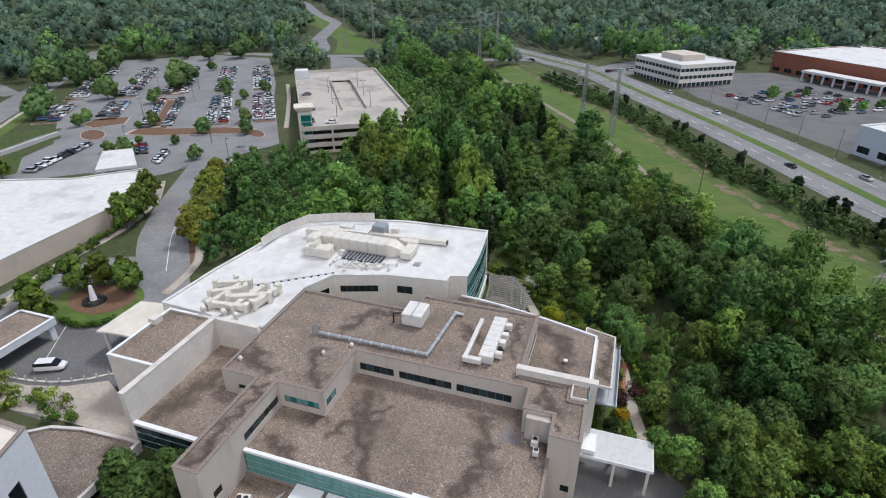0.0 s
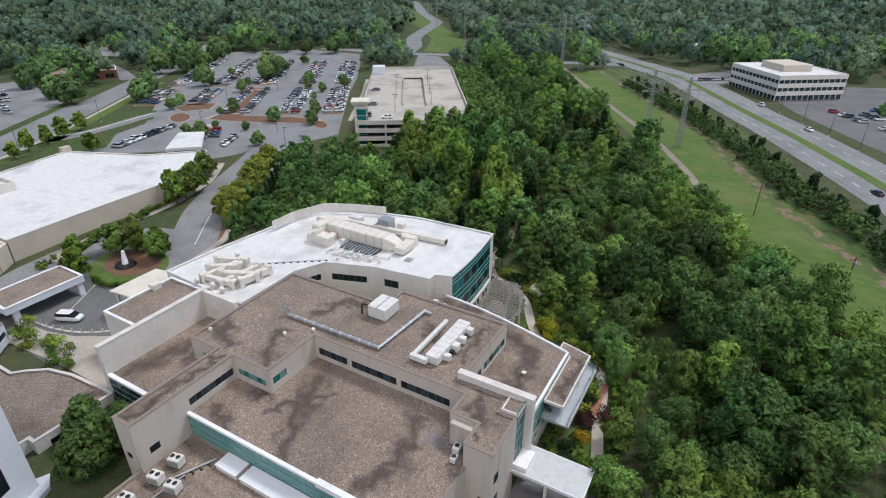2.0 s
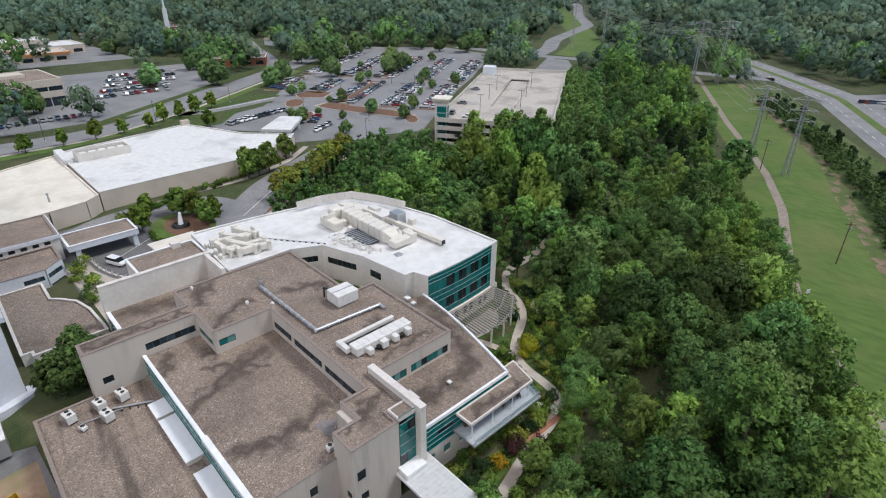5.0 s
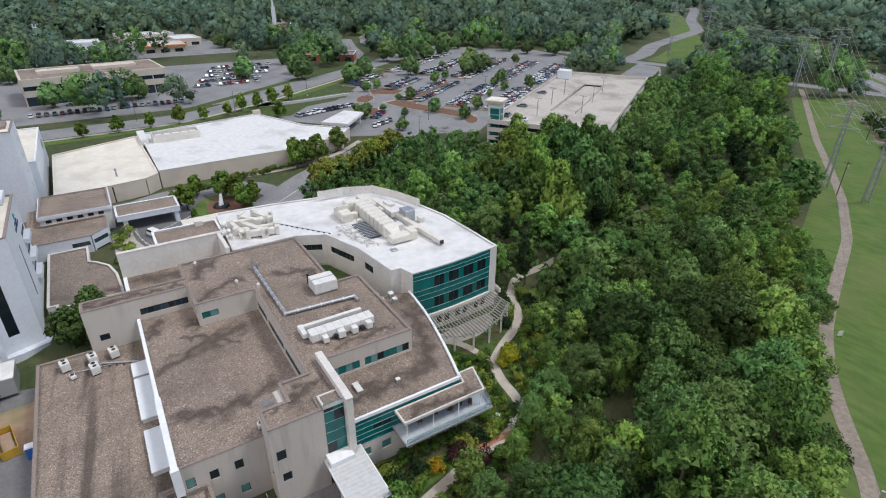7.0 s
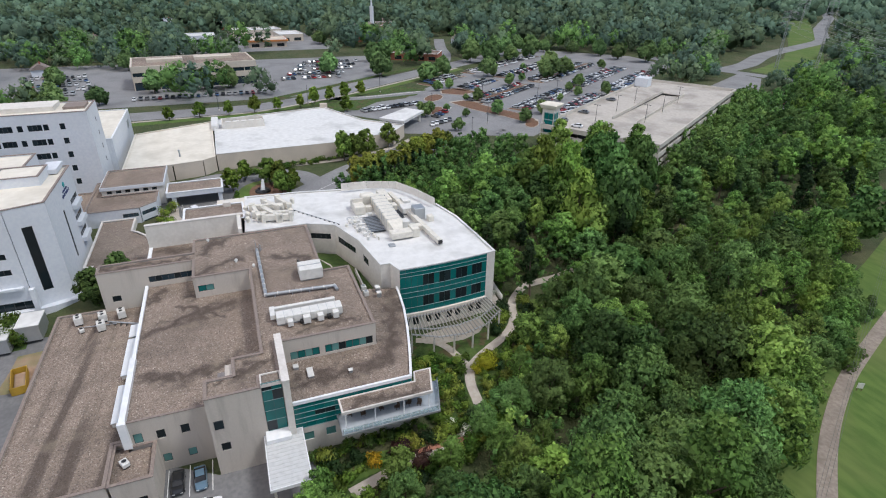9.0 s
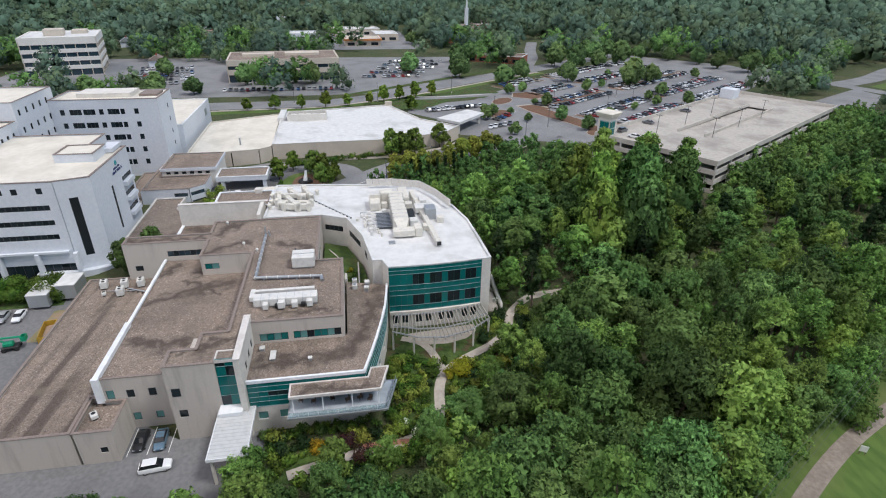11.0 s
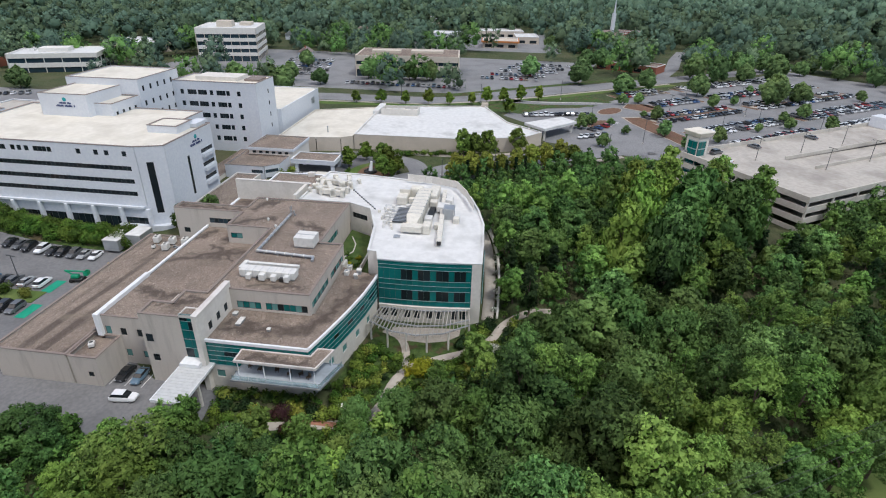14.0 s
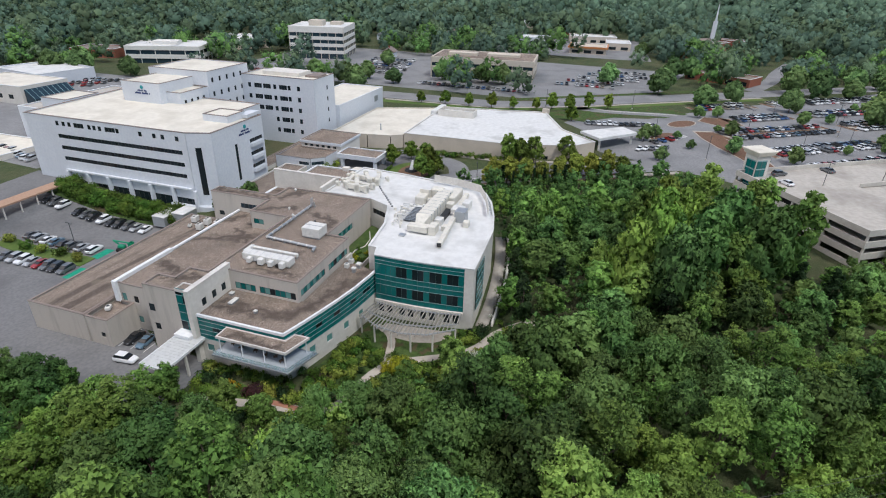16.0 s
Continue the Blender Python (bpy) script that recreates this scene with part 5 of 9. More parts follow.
curb = [(-49, 79.0), (-45, 81.0), (-41, 81.5), (-38, 80.2), (-35, 80.6), (-33, 82.5)]
b = bmesh.new()
for p, q in zip(curb, curb[1:]):
    tube(b, (*p, -2.95), (*q, -2.95), 0.15, n=6)
tagged(part("garden_edging", b, M_CAP), "winding pale edging in the roof garden", "edging", kind="structure")
tagged(part("court_wall", boxes((-40.0, 85.5, -3.0, -30.2, 85.8, -1.9)), M_CREAMWALL), "low cream wall along the roof garden", "wall", kind="structure")
for x in (-27.6, -25.4):
    box = thing("roof_box", (x, 84.6, -0.25), 0, "small pale box unit at the court edge", "rooftop unit", "box units at the court")
    part("casing", soft(boxes((x - 0.5, 84.2, -0.2, x + 0.5, 85.2, 0.8)), 0.06), M_UNIT, box)
    part("vent_ring", tube(bmesh.new(), (x, 84.7, 0.8), (x, 84.7, 0.95), 0.3, n=10), M_GALV, box)
# balcony chairs
for i, (x, y) in enumerate(((2.4, 77.2), (2.8, 82.6), (2.6, 84.6), (3.2, 86.2), (1.8, 75.2), (2.2, 80.2))):
    ch = thing("garden_chair", (x, y, -4.35), 20 * i, "brown slatted chair on the balcony", "chair", "chairs on the balcony")
    part("seat", boxes((-0.35, -0.35, 0.4, 0.35, 0.35, 0.47)), M_WOODPOLE, ch, local=True)
    part("backrest", boxes((-0.35, 0.3, 0.45, 0.35, 0.38, 1.05)), M_WOODPOLE, ch, local=True)
    for dx in (-0.3, 0.24):
        for dy in (-0.3, 0.24):
            part("leg", boxes((dx, dy, 0, dx + 0.06, dy + 0.06, 0.4)), M_WOODPOLE, ch, local=True)

# ---- entrance side: connecting blocks and canopies ----
link = thing("connecting_block", (-95, 33, -6), 0, "white-banded connecting block with gravel roofs and strip windows", "building")
volume(link, rect(-116, 27.8, -101, 43.6), -7, 2.2, M_CREAMWALL, holes={1: [(1.2 + 2.3 * i, 2.5 + 2.3 * i, 0.15, 1.0, 1, DG) for i in range(6)]}, cap=M_BROWNCAP, parapet=0.25)
part("fascia", ring(rect(-116, 27.8, -101, 43.6), 0.35, -0.02, 1.3, 2.15), M_WHITEWALL, link)
volume(link, [(-113, 24.8), (-89, 24.8), (-89, 38), (-92.5, 42), (-101, 42), (-101, 27.7), (-113, 27.7)], -7, -0.3, M_WHITEWALL, holes={2: [(0.6, 4.8, -2.7, -1.6, 4, BG), (0.6, 4.8, -5.4, -4.2, 4, BG)], 1: [(9.0, 12.8, -2.7, -1.6, 3, BG)]}, cap=M_BROWNCAP, parapet=0.25, skip=(4, 5))
volume(link, rect(-113.8, 18.3, -80.4, 24.5), -7, -3.2, M_CREAMWALL, cap=M_BROWNCAP, parapet=0.2)
lobby = thing("lobby_block", (-75, 33, -6), 0, "low lobby block with a gravel roof and curved white edge", "building")
LOB = [(-88.9, 28.6), (-62.2, 28.6), (-62.2, 30.2), (-60.8, 30.2), (-60.8, 42.3), (-63.0, 42.3), (-71, 41.8), (-76, 40.6), (-79.2, 38.2), (-80.5, 36.8), (-88.9, 36.8)]
volume(lobby, LOB, -7, -3.0, M_CREAMWALL, holes={3: [(2.0, 8.5, -6.2, -4.2, 4, DG)]}, cap=M_CAP, parapet=0.3)
porch = thing("entrance_canopy", (-101, 52, -5), 0, "drive-through canopy with a gravel top on white columns", "canopy")
P = rect(-105.3, 44.2, -96.6, 59.4)
volume(porch, P, -1.3, 0.1, M_WHITEWALL, cap=M_WHITECAP, parapet=0.2)
part("soffit", boxes((-105.1, 44.4, -1.28, -96.8, 59.2, -1.1)), M_CREAMWALL, porch)
for x, y in ((-97.4, 58.4), (-104.5, 58.4), (-97.4, 46), (-104.5, 46)):
    part("column", soft(boxes((x - 0.55, y - 0.55, height(x, y) - 0.2, x + 0.55, y + 0.55, -1.3)), 0.08), M_WHITEWALL, porch)
side = thing("side_entrance_block", (-68, 57, -6), 0, "cream side entrance block with a small gravel roof", "building")
volume(side, rect(-73.2, 50.4, -62.7, 64.4), -7, 4.0, M_CREAMWALL, cap=M_WHITECAP, parapet=0.35, skip=(1,))
part("chimney_pier", soft(boxes((-73.6, 59.6, -6, -72.0, 61.4, 4.8)), 0.06), M_CREAMWALL, side)
arch = thing("arched_canopy", (-79, 63, -6), 0, "cream arched canopy over the side entrance", "canopy")
b = bmesh.new()
prof = [(-84.6 + 11.2 * i / 12, 0.55 + 0.9 * math.sin(math.pi * (0.1 + 0.62 * i / 12))) for i in range(13)]
lo = [[b.verts.new((x, y, z - d)) for x, z in prof] for y, d in ((57.8, 0.0), (68.2, 0.0), (68.2, 0.35), (57.8, 0.35))]
for r in range(4):
    s_ = (r + 1) % 4
    for i in range(12):
        b.faces.new((lo[r][i], lo[r][i + 1], lo[s_][i + 1], lo[s_][i]))
b.faces.new([lo[r][0] for r in (3, 2, 1, 0)])
b.faces.new([lo[r][12] for r in range(4)])
part("roof", b, M_CREAMROOF, arch)
for y in (58.6, 67.4):
    part("column", tube(bmesh.new(), (-83.6, y, height(-83.6, y) - 0.2), (-83.6, y, 0.6), 0.28, n=12), M_CREAMWALL, arch)

# planted courts, kerbs, fountain
island = sheet("planting_bed", [(-100 + 9.5 * math.cos(a * 0.3142), 71 + 8.0 * math.sin(a * 0.3142)) for a in range(20)], M_GRASS, 0.22, thick=0.2, label="round planted island with grass and a hedge", category="planting bed", kind="structure")
sheet("mulch_bed", [(-100 + 7.2 * math.cos(a * 0.3142), 72 + 5.6 * math.sin(a * 0.3142)) for a in range(20)], M_MULCH, 0.27, label="brown mulch bed round the fountain", category="planting bed", kind="structure")
fountain = thing("fountain", (-100.5, 70.5, height(-100, 70) + 0.25), 0, "tall pale stone fountain in a dark rocky basin", "fountain")
fz = height(-100, 70) + 0.2
b = bmesh.new(); tube(b, (-100.5, 70.5, fz), (-100.5, 70.5, fz + 0.5), 2.4, 2.2, 16); part("basin", b, M_BLACK, fountain)
b = bmesh.new(); tube(b, (-100.5, 70.5, fz + 0.3), (-100.9, 70.9, fz + 3.6), 0.75, 0.35, 7); part("obelisk", b, M_WHITECAP, fountain)
for i in range(5):
    b = bmesh.new()
    bmesh.ops.create_icosphere(b, subdivisions=1, radius=0.6)
    for v in b.verts:
        v.co = Vector((v.co.x * (1 + 0.3 * math.sin(i * 3 + v.co.y * 5)) - 100.5 + 1.6 * math.cos(i * 1.26), v.co.y * 0.9 + 70.5 + 1.6 * math.sin(i * 1.26), v.co.z * 0.8 + fz + 0.5))
    part("rock", b, M_BLACK, fountain)
sheet("pavement", [(-95, 41.5), (-77, 43.0), (-63, 43.2), (-63, 50.0), (-73, 50.2), (-78, 52.5), (-84, 49.0), (-90, 47.2), (-95.5, 46.8)], M_PAVE, 0.16, thick=0.15, label="pale concrete pavement by the entrance", category="pavement", kind="structure")
ribbon("kerb", [(-96, 47.6), (-90, 48.0), (-84, 49.9), (-79, 53.2), (-76.5, 57)], 0.35, M_CAP, 0.22, thick=0.2, across=1, label="pale concrete kerb of the forecourt", category="kerb", kind="structure")
bollard = thing("bollard", (-95.5, 47.9, height(-95.5, 47.9)), 0, "short grey concrete bollard on the kerb", "bollard", "bollards of the forecourt")
b = bmesh.new(); tube(b, (0, 0, 0), (0, 0, 0.95), 0.16, 0.14, 8); part("shaft", b, M_CONC, bollard, local=True)
for x, y in ((-93.5, 48.0), (-91.5, 48.1), (-89.5, 48.3), (-87.5, 48.8), (-85.5, 49.5), (-83.7, 50.3), (-82, 51.4), (-80.5, 52.5), (-79.2, 53.8), (-78, 55.2)):
    copy_thing(bollard, pose(x, y, height(x, y) + 0.1))
ribbon("marking", [(-92, 51), (-101, 66)], 0.14, M_LINE, 0.12, across=1, label="worn white line on the forecourt", category="marking", kind="structure")
ribbon("marking", [(-96, 86.0), (-108, 101.0), (-117, 117)], 0.18, M_LINE, 0.13, across=1, label="white centre line of the access road", category="marking", kind="structure")

# ---- the white hospital ----
tower = thing("hospital_tower", (-72, -5, -8), 0, "white rendered hospital tower with dark ribbon windows", "building")
TW = [(-53.5, -40), (-53.5, 20.5), (-56.0, 27.5), (-80, 27.5), (-80, 18), (-93, 18), (-93, -42)]
rows = [(12.2, 58.8, z, z + 1.25, 36, DG) for z in (1.9, 5.4, 9.0)]
small = [(u + 4.0, u + 5.3, 12.9, 14.3, 1, DG) for u in (8.4, 10.9, 13.2, 15.6, 16.9, 18.2, 21.0, 22.9, 25.0, 27.6, 28.9, 30.2, 31.6, 40.0, 45.0, 48.0, 53.0)]
arcade = [(13 + 8.1 * i, 20.2 + 8.1 * i, -9.0, -4.4, 4, DG) for i in range(6)]
volume(tower, TW, -10, 15.6, M_WHITEWALL, holes={
    0: rows + small + arcade,
    1: [(2.4, 4.2, -3.0, 11.4, 1, DG)],
    2: [(9.5, 10.7, -1.5, 9.8, 1, DG), (16.7, 23.1, 8.4, 9.6, 5, DG), (16.7, 23.1, 4.3, 5.5, 5, DG), (16.7, 23.1, 0.2, 1.4, 5, DG)],
}, roof=M_CREAMROOF, cap=M_BROWNCAP, cap_h=0.15, parapet=0.25)
part("band", boxes((-53.45, -28.0, -1.4, -52.7, 20.0, -0.9)), M_WHITEWALL, tower)
for i in range(7):
    part("arcade_column", soft(boxes((-53.45, -27.8 + 8.1 * i, -10, -52.4, -26.9 + 8.1 * i, -1.4)), 0.06), M_WHITEWALL, tower)
for z in (3.2, -0.9, 7.3):
    part("sill_band", boxes((-78.5, 27.52, z, -72.6, 28.5, z + 1.0)), M_WHITEWALL, tower)
for x in (-76.8,):
    part("roof_parapet", boxes((-81, 23, 15.6, -74.5, 26.2, 16.6)), M_WHITEWALL, tower)
b = bmesh.new()
add_prism(b, [(-53.4, 12), (-52.3, 12), (-52.1, 19), (-52.9, 24), (-54.6, 28.2), (-57.2, 29.6), (-61.0, 29.8), (-61.0, 27.6), (-56.0, 27.6), (-53.45, 20.6)], -10.4, -6.2)
part("curved_plinth", b, M_WHITEWALL, tower)
lift_house = thing("roof_house", (-72, 20, 15.4), 0, "low white lift house on the tower roof", "roof house")
volume(lift_house, rect(-76, 15.5, -67.8, 24.4), 15.3, 17.4, M_WHITEWALL, roof=M_CREAMROOF, cap=M_BROWNCAP, parapet=0.1)
sign_block = thing("roof_sign_block", (-88, -18, 15.4), 0, "white rendered block with a teal and navy hospital sign", "roof house")
volume(sign_block, rect(-97, -27, -80, -11), 15.3, 22.0, M_WHITEWALL, roof=M_CREAMROOF, cap=M_BROWNCAP, parapet=0.15)
M_SIGNTEAL = paint("sign_teal", (0.0, 0.28, 0.30), 0.5)
M_SIGNNAVY = paint("sign_navy", (0.02, 0.04, 0.14), 0.5)


def sign(parent, m, k=1.0):
    """A round teal mark over two rows of navy bars that stand for the lettering."""
    bm = bmesh.new()
    tube(bm, (0, 0.0, 1.7 * k), (0, -0.14, 1.7 * k), 0.62 * k, n=16)
    bm.transform(m)
    part("sign_mark", bm, M_SIGNTEAL, parent)
    for z, w, h in ((0.55, 4.2, 0.5), (-0.35, 6.6, 0.62)):
        n = int(w / 0.42)
        for i in range(n):
            if i % 7 == 6:
                continue
            u, up = -w / 2 + w * i / n, h * (1.0 if i % 3 else 0.75)
            piece("sign_bar", M_SIGNNAVY, parent, m @ sized((u + 0.15) * k, -0.05, (z - h / 2 + up / 2) * k, 0.3 * k, 0.1, up * k))


sign(sign_block, pose(-79.99, -18.5, 18.8, 0, 0, 90), 0.95)
sign(tower, pose(-71.0, 27.51, 12.4, 0, 0, 180), 0.95)

ward = thing("hospital_ward_block", (-122, 11, -6), 0, "white five-storey hospital block with paired dark windows", "building")
hs = []
for r, z in enumerate((16.0, 11.9, 7.9, 3.8, -0.3)):
    for u, n in ((2.6, 1), (5.3, 3), (9.2, 3), (13.7, 1), (16.2, 3), (19.9, 1), (23.9, 1)):
        if r >= 3 and u < 12:
            continue
        hs.append((u, u + 1.05 * n + 0.25, z, z + 1.7, n, DG))
volume(ward, [(-114.5, -4.5), (-114.5, 26.8), (-129.5, 26.8), (-129.5, -4.5)], -8, 20.6, M_WHITEWALL, holes={
    0: hs, 1: [(9.0, 9.9, z, z + 1.6, 1, DG) for z in (15.6, 11.4, 7.3, 3.2)]}, roof=M_CREAMROOF, cap=M_BROWNCAP, cap_h=0.15, parapet=0.3)
part("roof_plant_screen", boxes((-127.5, 2, 20.3, -119, 18, 21.6)), M_CREAMWALL, ward)
part("roof_plant", boxes((-126.5, 20, 20.3, -120, 25.5, 21.0)), M_BROWNCAP, ward)
ward2 = thing("hospital_ward_block", (-106, -17, -6), 0, "white hospital block, taller, with two rows of windows", "building")
volume(ward2, rect(-119, -30, -96, -4.6), -8, 24.0, M_WHITEWALL, holes={2: [(u, u + 1.1, z, z + 1.7, 1, DG) for u in (1.8, 5.8, 9.8, 13.8, 17.8) for z in (15.2, 11.0, 20)]}, roof=M_CREAMROOF, cap=M_BROWNCAP, parapet=0.3)
ward3 = thing("hospital_ward_block", (-89, -12, -6), 0, "white hospital block, lower, with small square windows", "building")
volume(ward3, rect(-96, -20, -82.5, -5.2), -8, 19.0, M_WHITEWALL, holes={2: [(u, u + 1.1, z, z + 1.7, 1, DG) for u in (1.4, 4.4, 7.4, 10.4) for z in (14.7, 10.6)]}, roof=M_CREAMROOF, cap=M_BROWNCAP, parapet=0.3, skip=(3,))
annex = thing("hospital_annex", (-151, 18, -5), 0, "plain cream hospital annex with a flat roof", "building")
volume(annex, rect(-172, 8, -129.6, 28.5), -8, 8.4, M_WHITEWALL, roof=M_CREAMROOF, cap=M_WHITECAP, parapet=0.2)
part("louvre", boxes((-166, 28.52, 3.5, -162.5, 28.62, 6)), M_GALV, annex)
south_wing = thing("hospital_south_wing", (-110, -70, -5), 0, "pale hospital wing with a flat cream roof and blue glass", "building")
volume(south_wing, rect(-124, -80, -80, -52), -8, 8.5, M_WHITEWALL, holes={0: [(4 + 6 * i, 7 + 6 * i, 3, 5, 2, BG) for i in range(6)]}, roof=M_DECKCONC, cap=M_WHITECAP, parapet=0.3)
volume(south_wing, rect(-92, -64, -78, -52.2), 8.4, 13.5, M_WHITEWALL, roof=M_CREAMROOF, cap=M_BROWNCAP, parapet=0.15)
clinic_annex = thing("clinic_annex", (-125, -143, -4), 0, "cream building with a flat roof and blue sloping glass", "building")
volume(clinic_annex, rect(-138, -165, -114, -124), -8, 6.0, M_CREAMWALL, holes={1: [(4 + 7 * i, 7 + 7 * i, 0, 2, 2, DG) for i in range(5)]}, roof=M_CREAMROOF, cap=M_WHITECAP, parapet=0.3)
b = boxes((-137, -123.6, -3, -115, -119, 4.5))
for v in b.verts:
    if v.co.z > 0 and v.co.y > -121:
        v.co.z = 0.5
part("sloping_glass", b, M_BLUEGLASS, clinic_annex)
for i in range(9):
    q = boxes((-136.6 + 2.6 * i, -123.6, -3, -136.45 + 2.6 * i, -118.95, 4.6))
    for v in q.verts:
        if v.co.z > 0 and v.co.y > -121:
            v.co.z = 0.6
    part("glazing_bar", q, M_MULLION, clinic_annex)
sheet("car_park_8", [(-188, -170), (-150, -200), (-102, -176), (-60, -100), (-57, -47), (-78, -47), (-126, -84), (-150, -108), (-188, -108)], M_ROADGREY, 0.05, step=8, label="grey asphalt car park behind the hospital", category="car park", kind="structure")
volume(south_wing, rect(-77.5, -90, -58, -64), -8, -2.5, M_CREAMWALL, roof=M_CREAMROOF, cap=M_WHITECAP, parapet=0.3)
walk_roof = thing("covered_walkway", (-35, -20, -9), 0, "covered walkway with a tan flat roof on pale posts", "walkway")
part("roof", soft(boxes((-50, -27, -3.6, -10, -22.5, -3.1)), 0.05), surface("tan_roofing", (0.36, 0.22, 0.15), (0.42, 0.28, 0.2), 2.0, None), walk_roof)
for i in range(8):
    part("post", boxes((-48 + 5 * i, -23.2, height(-48 + 5 * i, -23) - 0.2, -47.7 + 5 * i, -22.9, -3.6)), M_CREAMWALL, walk_roof)

# ---- long low building with white and cream roofs ----
low = thing("long_low_building", (-145, 80, -4), 0, "long low tan stucco building with white and cream membrane roofs", "building")
S_ROOF = [(-117, 31), (-119.3, 45), (-120.8, 54), (-124.0, 58.0), (-172, 57), (-161, 30.5)]
N_ROOF = [(-124.0, 58.3), (-124.8, 75), (-125.4, 99), (-132, 121), (-141, 128.3), (-154, 114.6), (-181, 103.5), (-172, 58)]
def ccw(p):
    return p if sum(p[i - 1][0] * p[i][1] - p[i][0] * p[i - 1][1] for i in range(len(p))) > 0 else p[::-1]
S_ROOF, N_ROOF = ccw(S_ROOF), ccw(N_ROOF)
volume(low, S_ROOF, -8, 1.3, M_TANWALL, roof=M_CREAMROOF, cap=M_CREAMROOF, parapet=0.25)
volume(low, N_ROOF, -8, 1.9, M_TANWALL, holes={3: [(3.0, 5.5, -4.0, -1.8, 2, DG)], 2: [(12, 14.4, -4.2, -2.2, 2, DG)]}, roof=M_WHITEROOF, cap=M_WHITEROOF, parapet=0.25)
part("roof_screen", ring(rect(-163.5, 61, -157, 76.5), 0.0, 0.25, 1.6, 4.3), M_CREAMWALL, low)
for k in range(5):
    part("roof_unit", soft(boxes((-162.6, 62.2 + 2.9 * k, 1.6, -158.2, 64.4 + 2.9 * k, 3.4)), 0.06), M_UNIT, low)
part("roof_step", soft(boxes((-172.5, 57.1, 1.0, -158, 59.6, 3.0), ), 0.1), M_WHITEROOF, low)
part("corner_pier", boxes((-182, 102, -6, -180, 105, 3.4)), M_TANWALL, low)
vent = thing("roof_vent", (-128, 47, 1.1), 0, "slim dark vent pipe on the cream roof", "vent")
b = bmesh.new(); tube(b, (-128, 47, 0.9), (-128, 47, 3.2), 0.3, 0.2); part("pipe", b, M_GALV, vent)
b = bmesh.new(); tube(b, (-128, 47, 3.2), (-128, 47, 3.5), 0.4, 0.3); part("cowl", b, M_GALV, vent)
slab = thing("drop_off_canopy", (-156, 133, -2.5), 0, "white slab canopy on square columns over a drop-off", "canopy")
b = bmesh.new(); add_prism(b, ccw([(-153.5, 121.5), (-167, 137), (-160, 143), (-145, 129.5)]), 1.2, 2.2); part("roof", b, M_WHITEROOF, slab)
for x, y in ((-153, 123.5), (-164.5, 136.5), (-159.8, 141), (-147, 129.6)):
    part("column", boxes((x - 0.4, y - 0.4, height(x, y) - 0.2, x + 0.4, y + 0.4, 1.2)), M_CREAMWALL, slab)

# ---- parking garage, set askew ----
garage = thing("parking_garage", (-73, 195.5, -7), 123.0, "four-level concrete parking garage with open bands and stained roof deck", "parking garage")
GL, GW = 118.0, 44.0
for k in range(4):
    top = 13.5 - 3.05 * k
    part("spandrel", ring(rect(0, 0, GL, GW), 0.0, 0.4, top - 1.65, top), M_CONC, garage, local=True)
    if k:
        part("deck", boxes((0.41, 0.41, top - 1.55, GL - 0.41, GW - 0.41, top - 1.2)), M_DECKCONC, garage, local=True)
for u in range(0, 11):
    for v in (0.15, GW - 0.55):
        part("column", boxes((u * 10.8 + 0.1, v, -3, u * 10.8 + 0.75, v + 0.38, 13.3)), M_CONC, garage, local=True)
for v in (11, 22, 33):
    for u in (0.15, GL - 0.55):
        part("column", boxes((u, v, -3, u + 0.4, v + 0.7, 13.3)), M_CONC, garage, local=True)
# added black box: paints the shade seen through the open levels
part("inner_shade_box", boxes((3, 14, -3, 115, 30, 11.0)), M_BLACK, garage, "black box standing in for the shade inside the garage", local=True)
RX0, RX1, RY0, RY1 = 28.0, 92.0, 17.0, 27.0
part("deck", boxes((0.41, 0.41, 11.9, GL - 0.41, RY0, 12.25)), M_DECKCONC, garage, local=True)
part("deck", boxes((0.41, RY1, 11.9, GL - 0.41, GW - 0.41, 12.25)), M_DECKCONC, garage, local=True)
part("deck", boxes((0.41, RY0 + 0.002, 11.9, RX0, RY1 - 0.002, 12.25)), M_DECKCONC, garage, local=True)
part("deck", boxes((RX1, RY0 + 0.002, 11.9, GL - 0.41, RY1 - 0.002, 12.25)), M_DECKCONC, garage, local=True)
b = boxes((RX0, RY0 + 0.01, 11.6, RX1, RY1 - 0.01, 12.0))
for v in b.verts:
    v.co.z -= 0.6 * ramp(RX0, RX1, v.co.x)
part("car_ramp", b, M_DECKCONC, garage, local=True)
for y in (RY0, RY1):
    part("ramp_wall", boxes((RX0, y - 0.2, 12.2, RX1, y + 0.2, 13.3)), M_CONC, garage, local=True)
    for i in range(18):
        part("ramp_slot_post", boxes((RX0 + 28 + i * 1.5, y - 0.25, 12.2, RX0 + 28.5 + i * 1.5, y + 0.25, 13.5)), M_CONC, garage, local=True)
core = part("stair_core", soft(boxes((100, 37, 12.2, 106, 43.5, 16.5)), 0.15), M_WHITEWALL, garage, local=True)
lift = thing("garage_lift_tower", (-111.3, 176.6, -4.9), 123.0, "cream lift tower with teal corner glass and a flared roof", "lift tower")
part("shaft", boxes((-2.1, -2.1, 0, 2.6, 2.6, 16.4)), M_CREAMWALL, lift, local=True)
curtain(lift, [(-2.2, 1.7), (-2.2, -1.9)], [0.5, 2.9, 5.3, 7.7, 10.1, 12.5, 15.0], 1.8, lambda k, i, j, x, y: TG, bar_h=0.25, vertical=0.25, local=True)
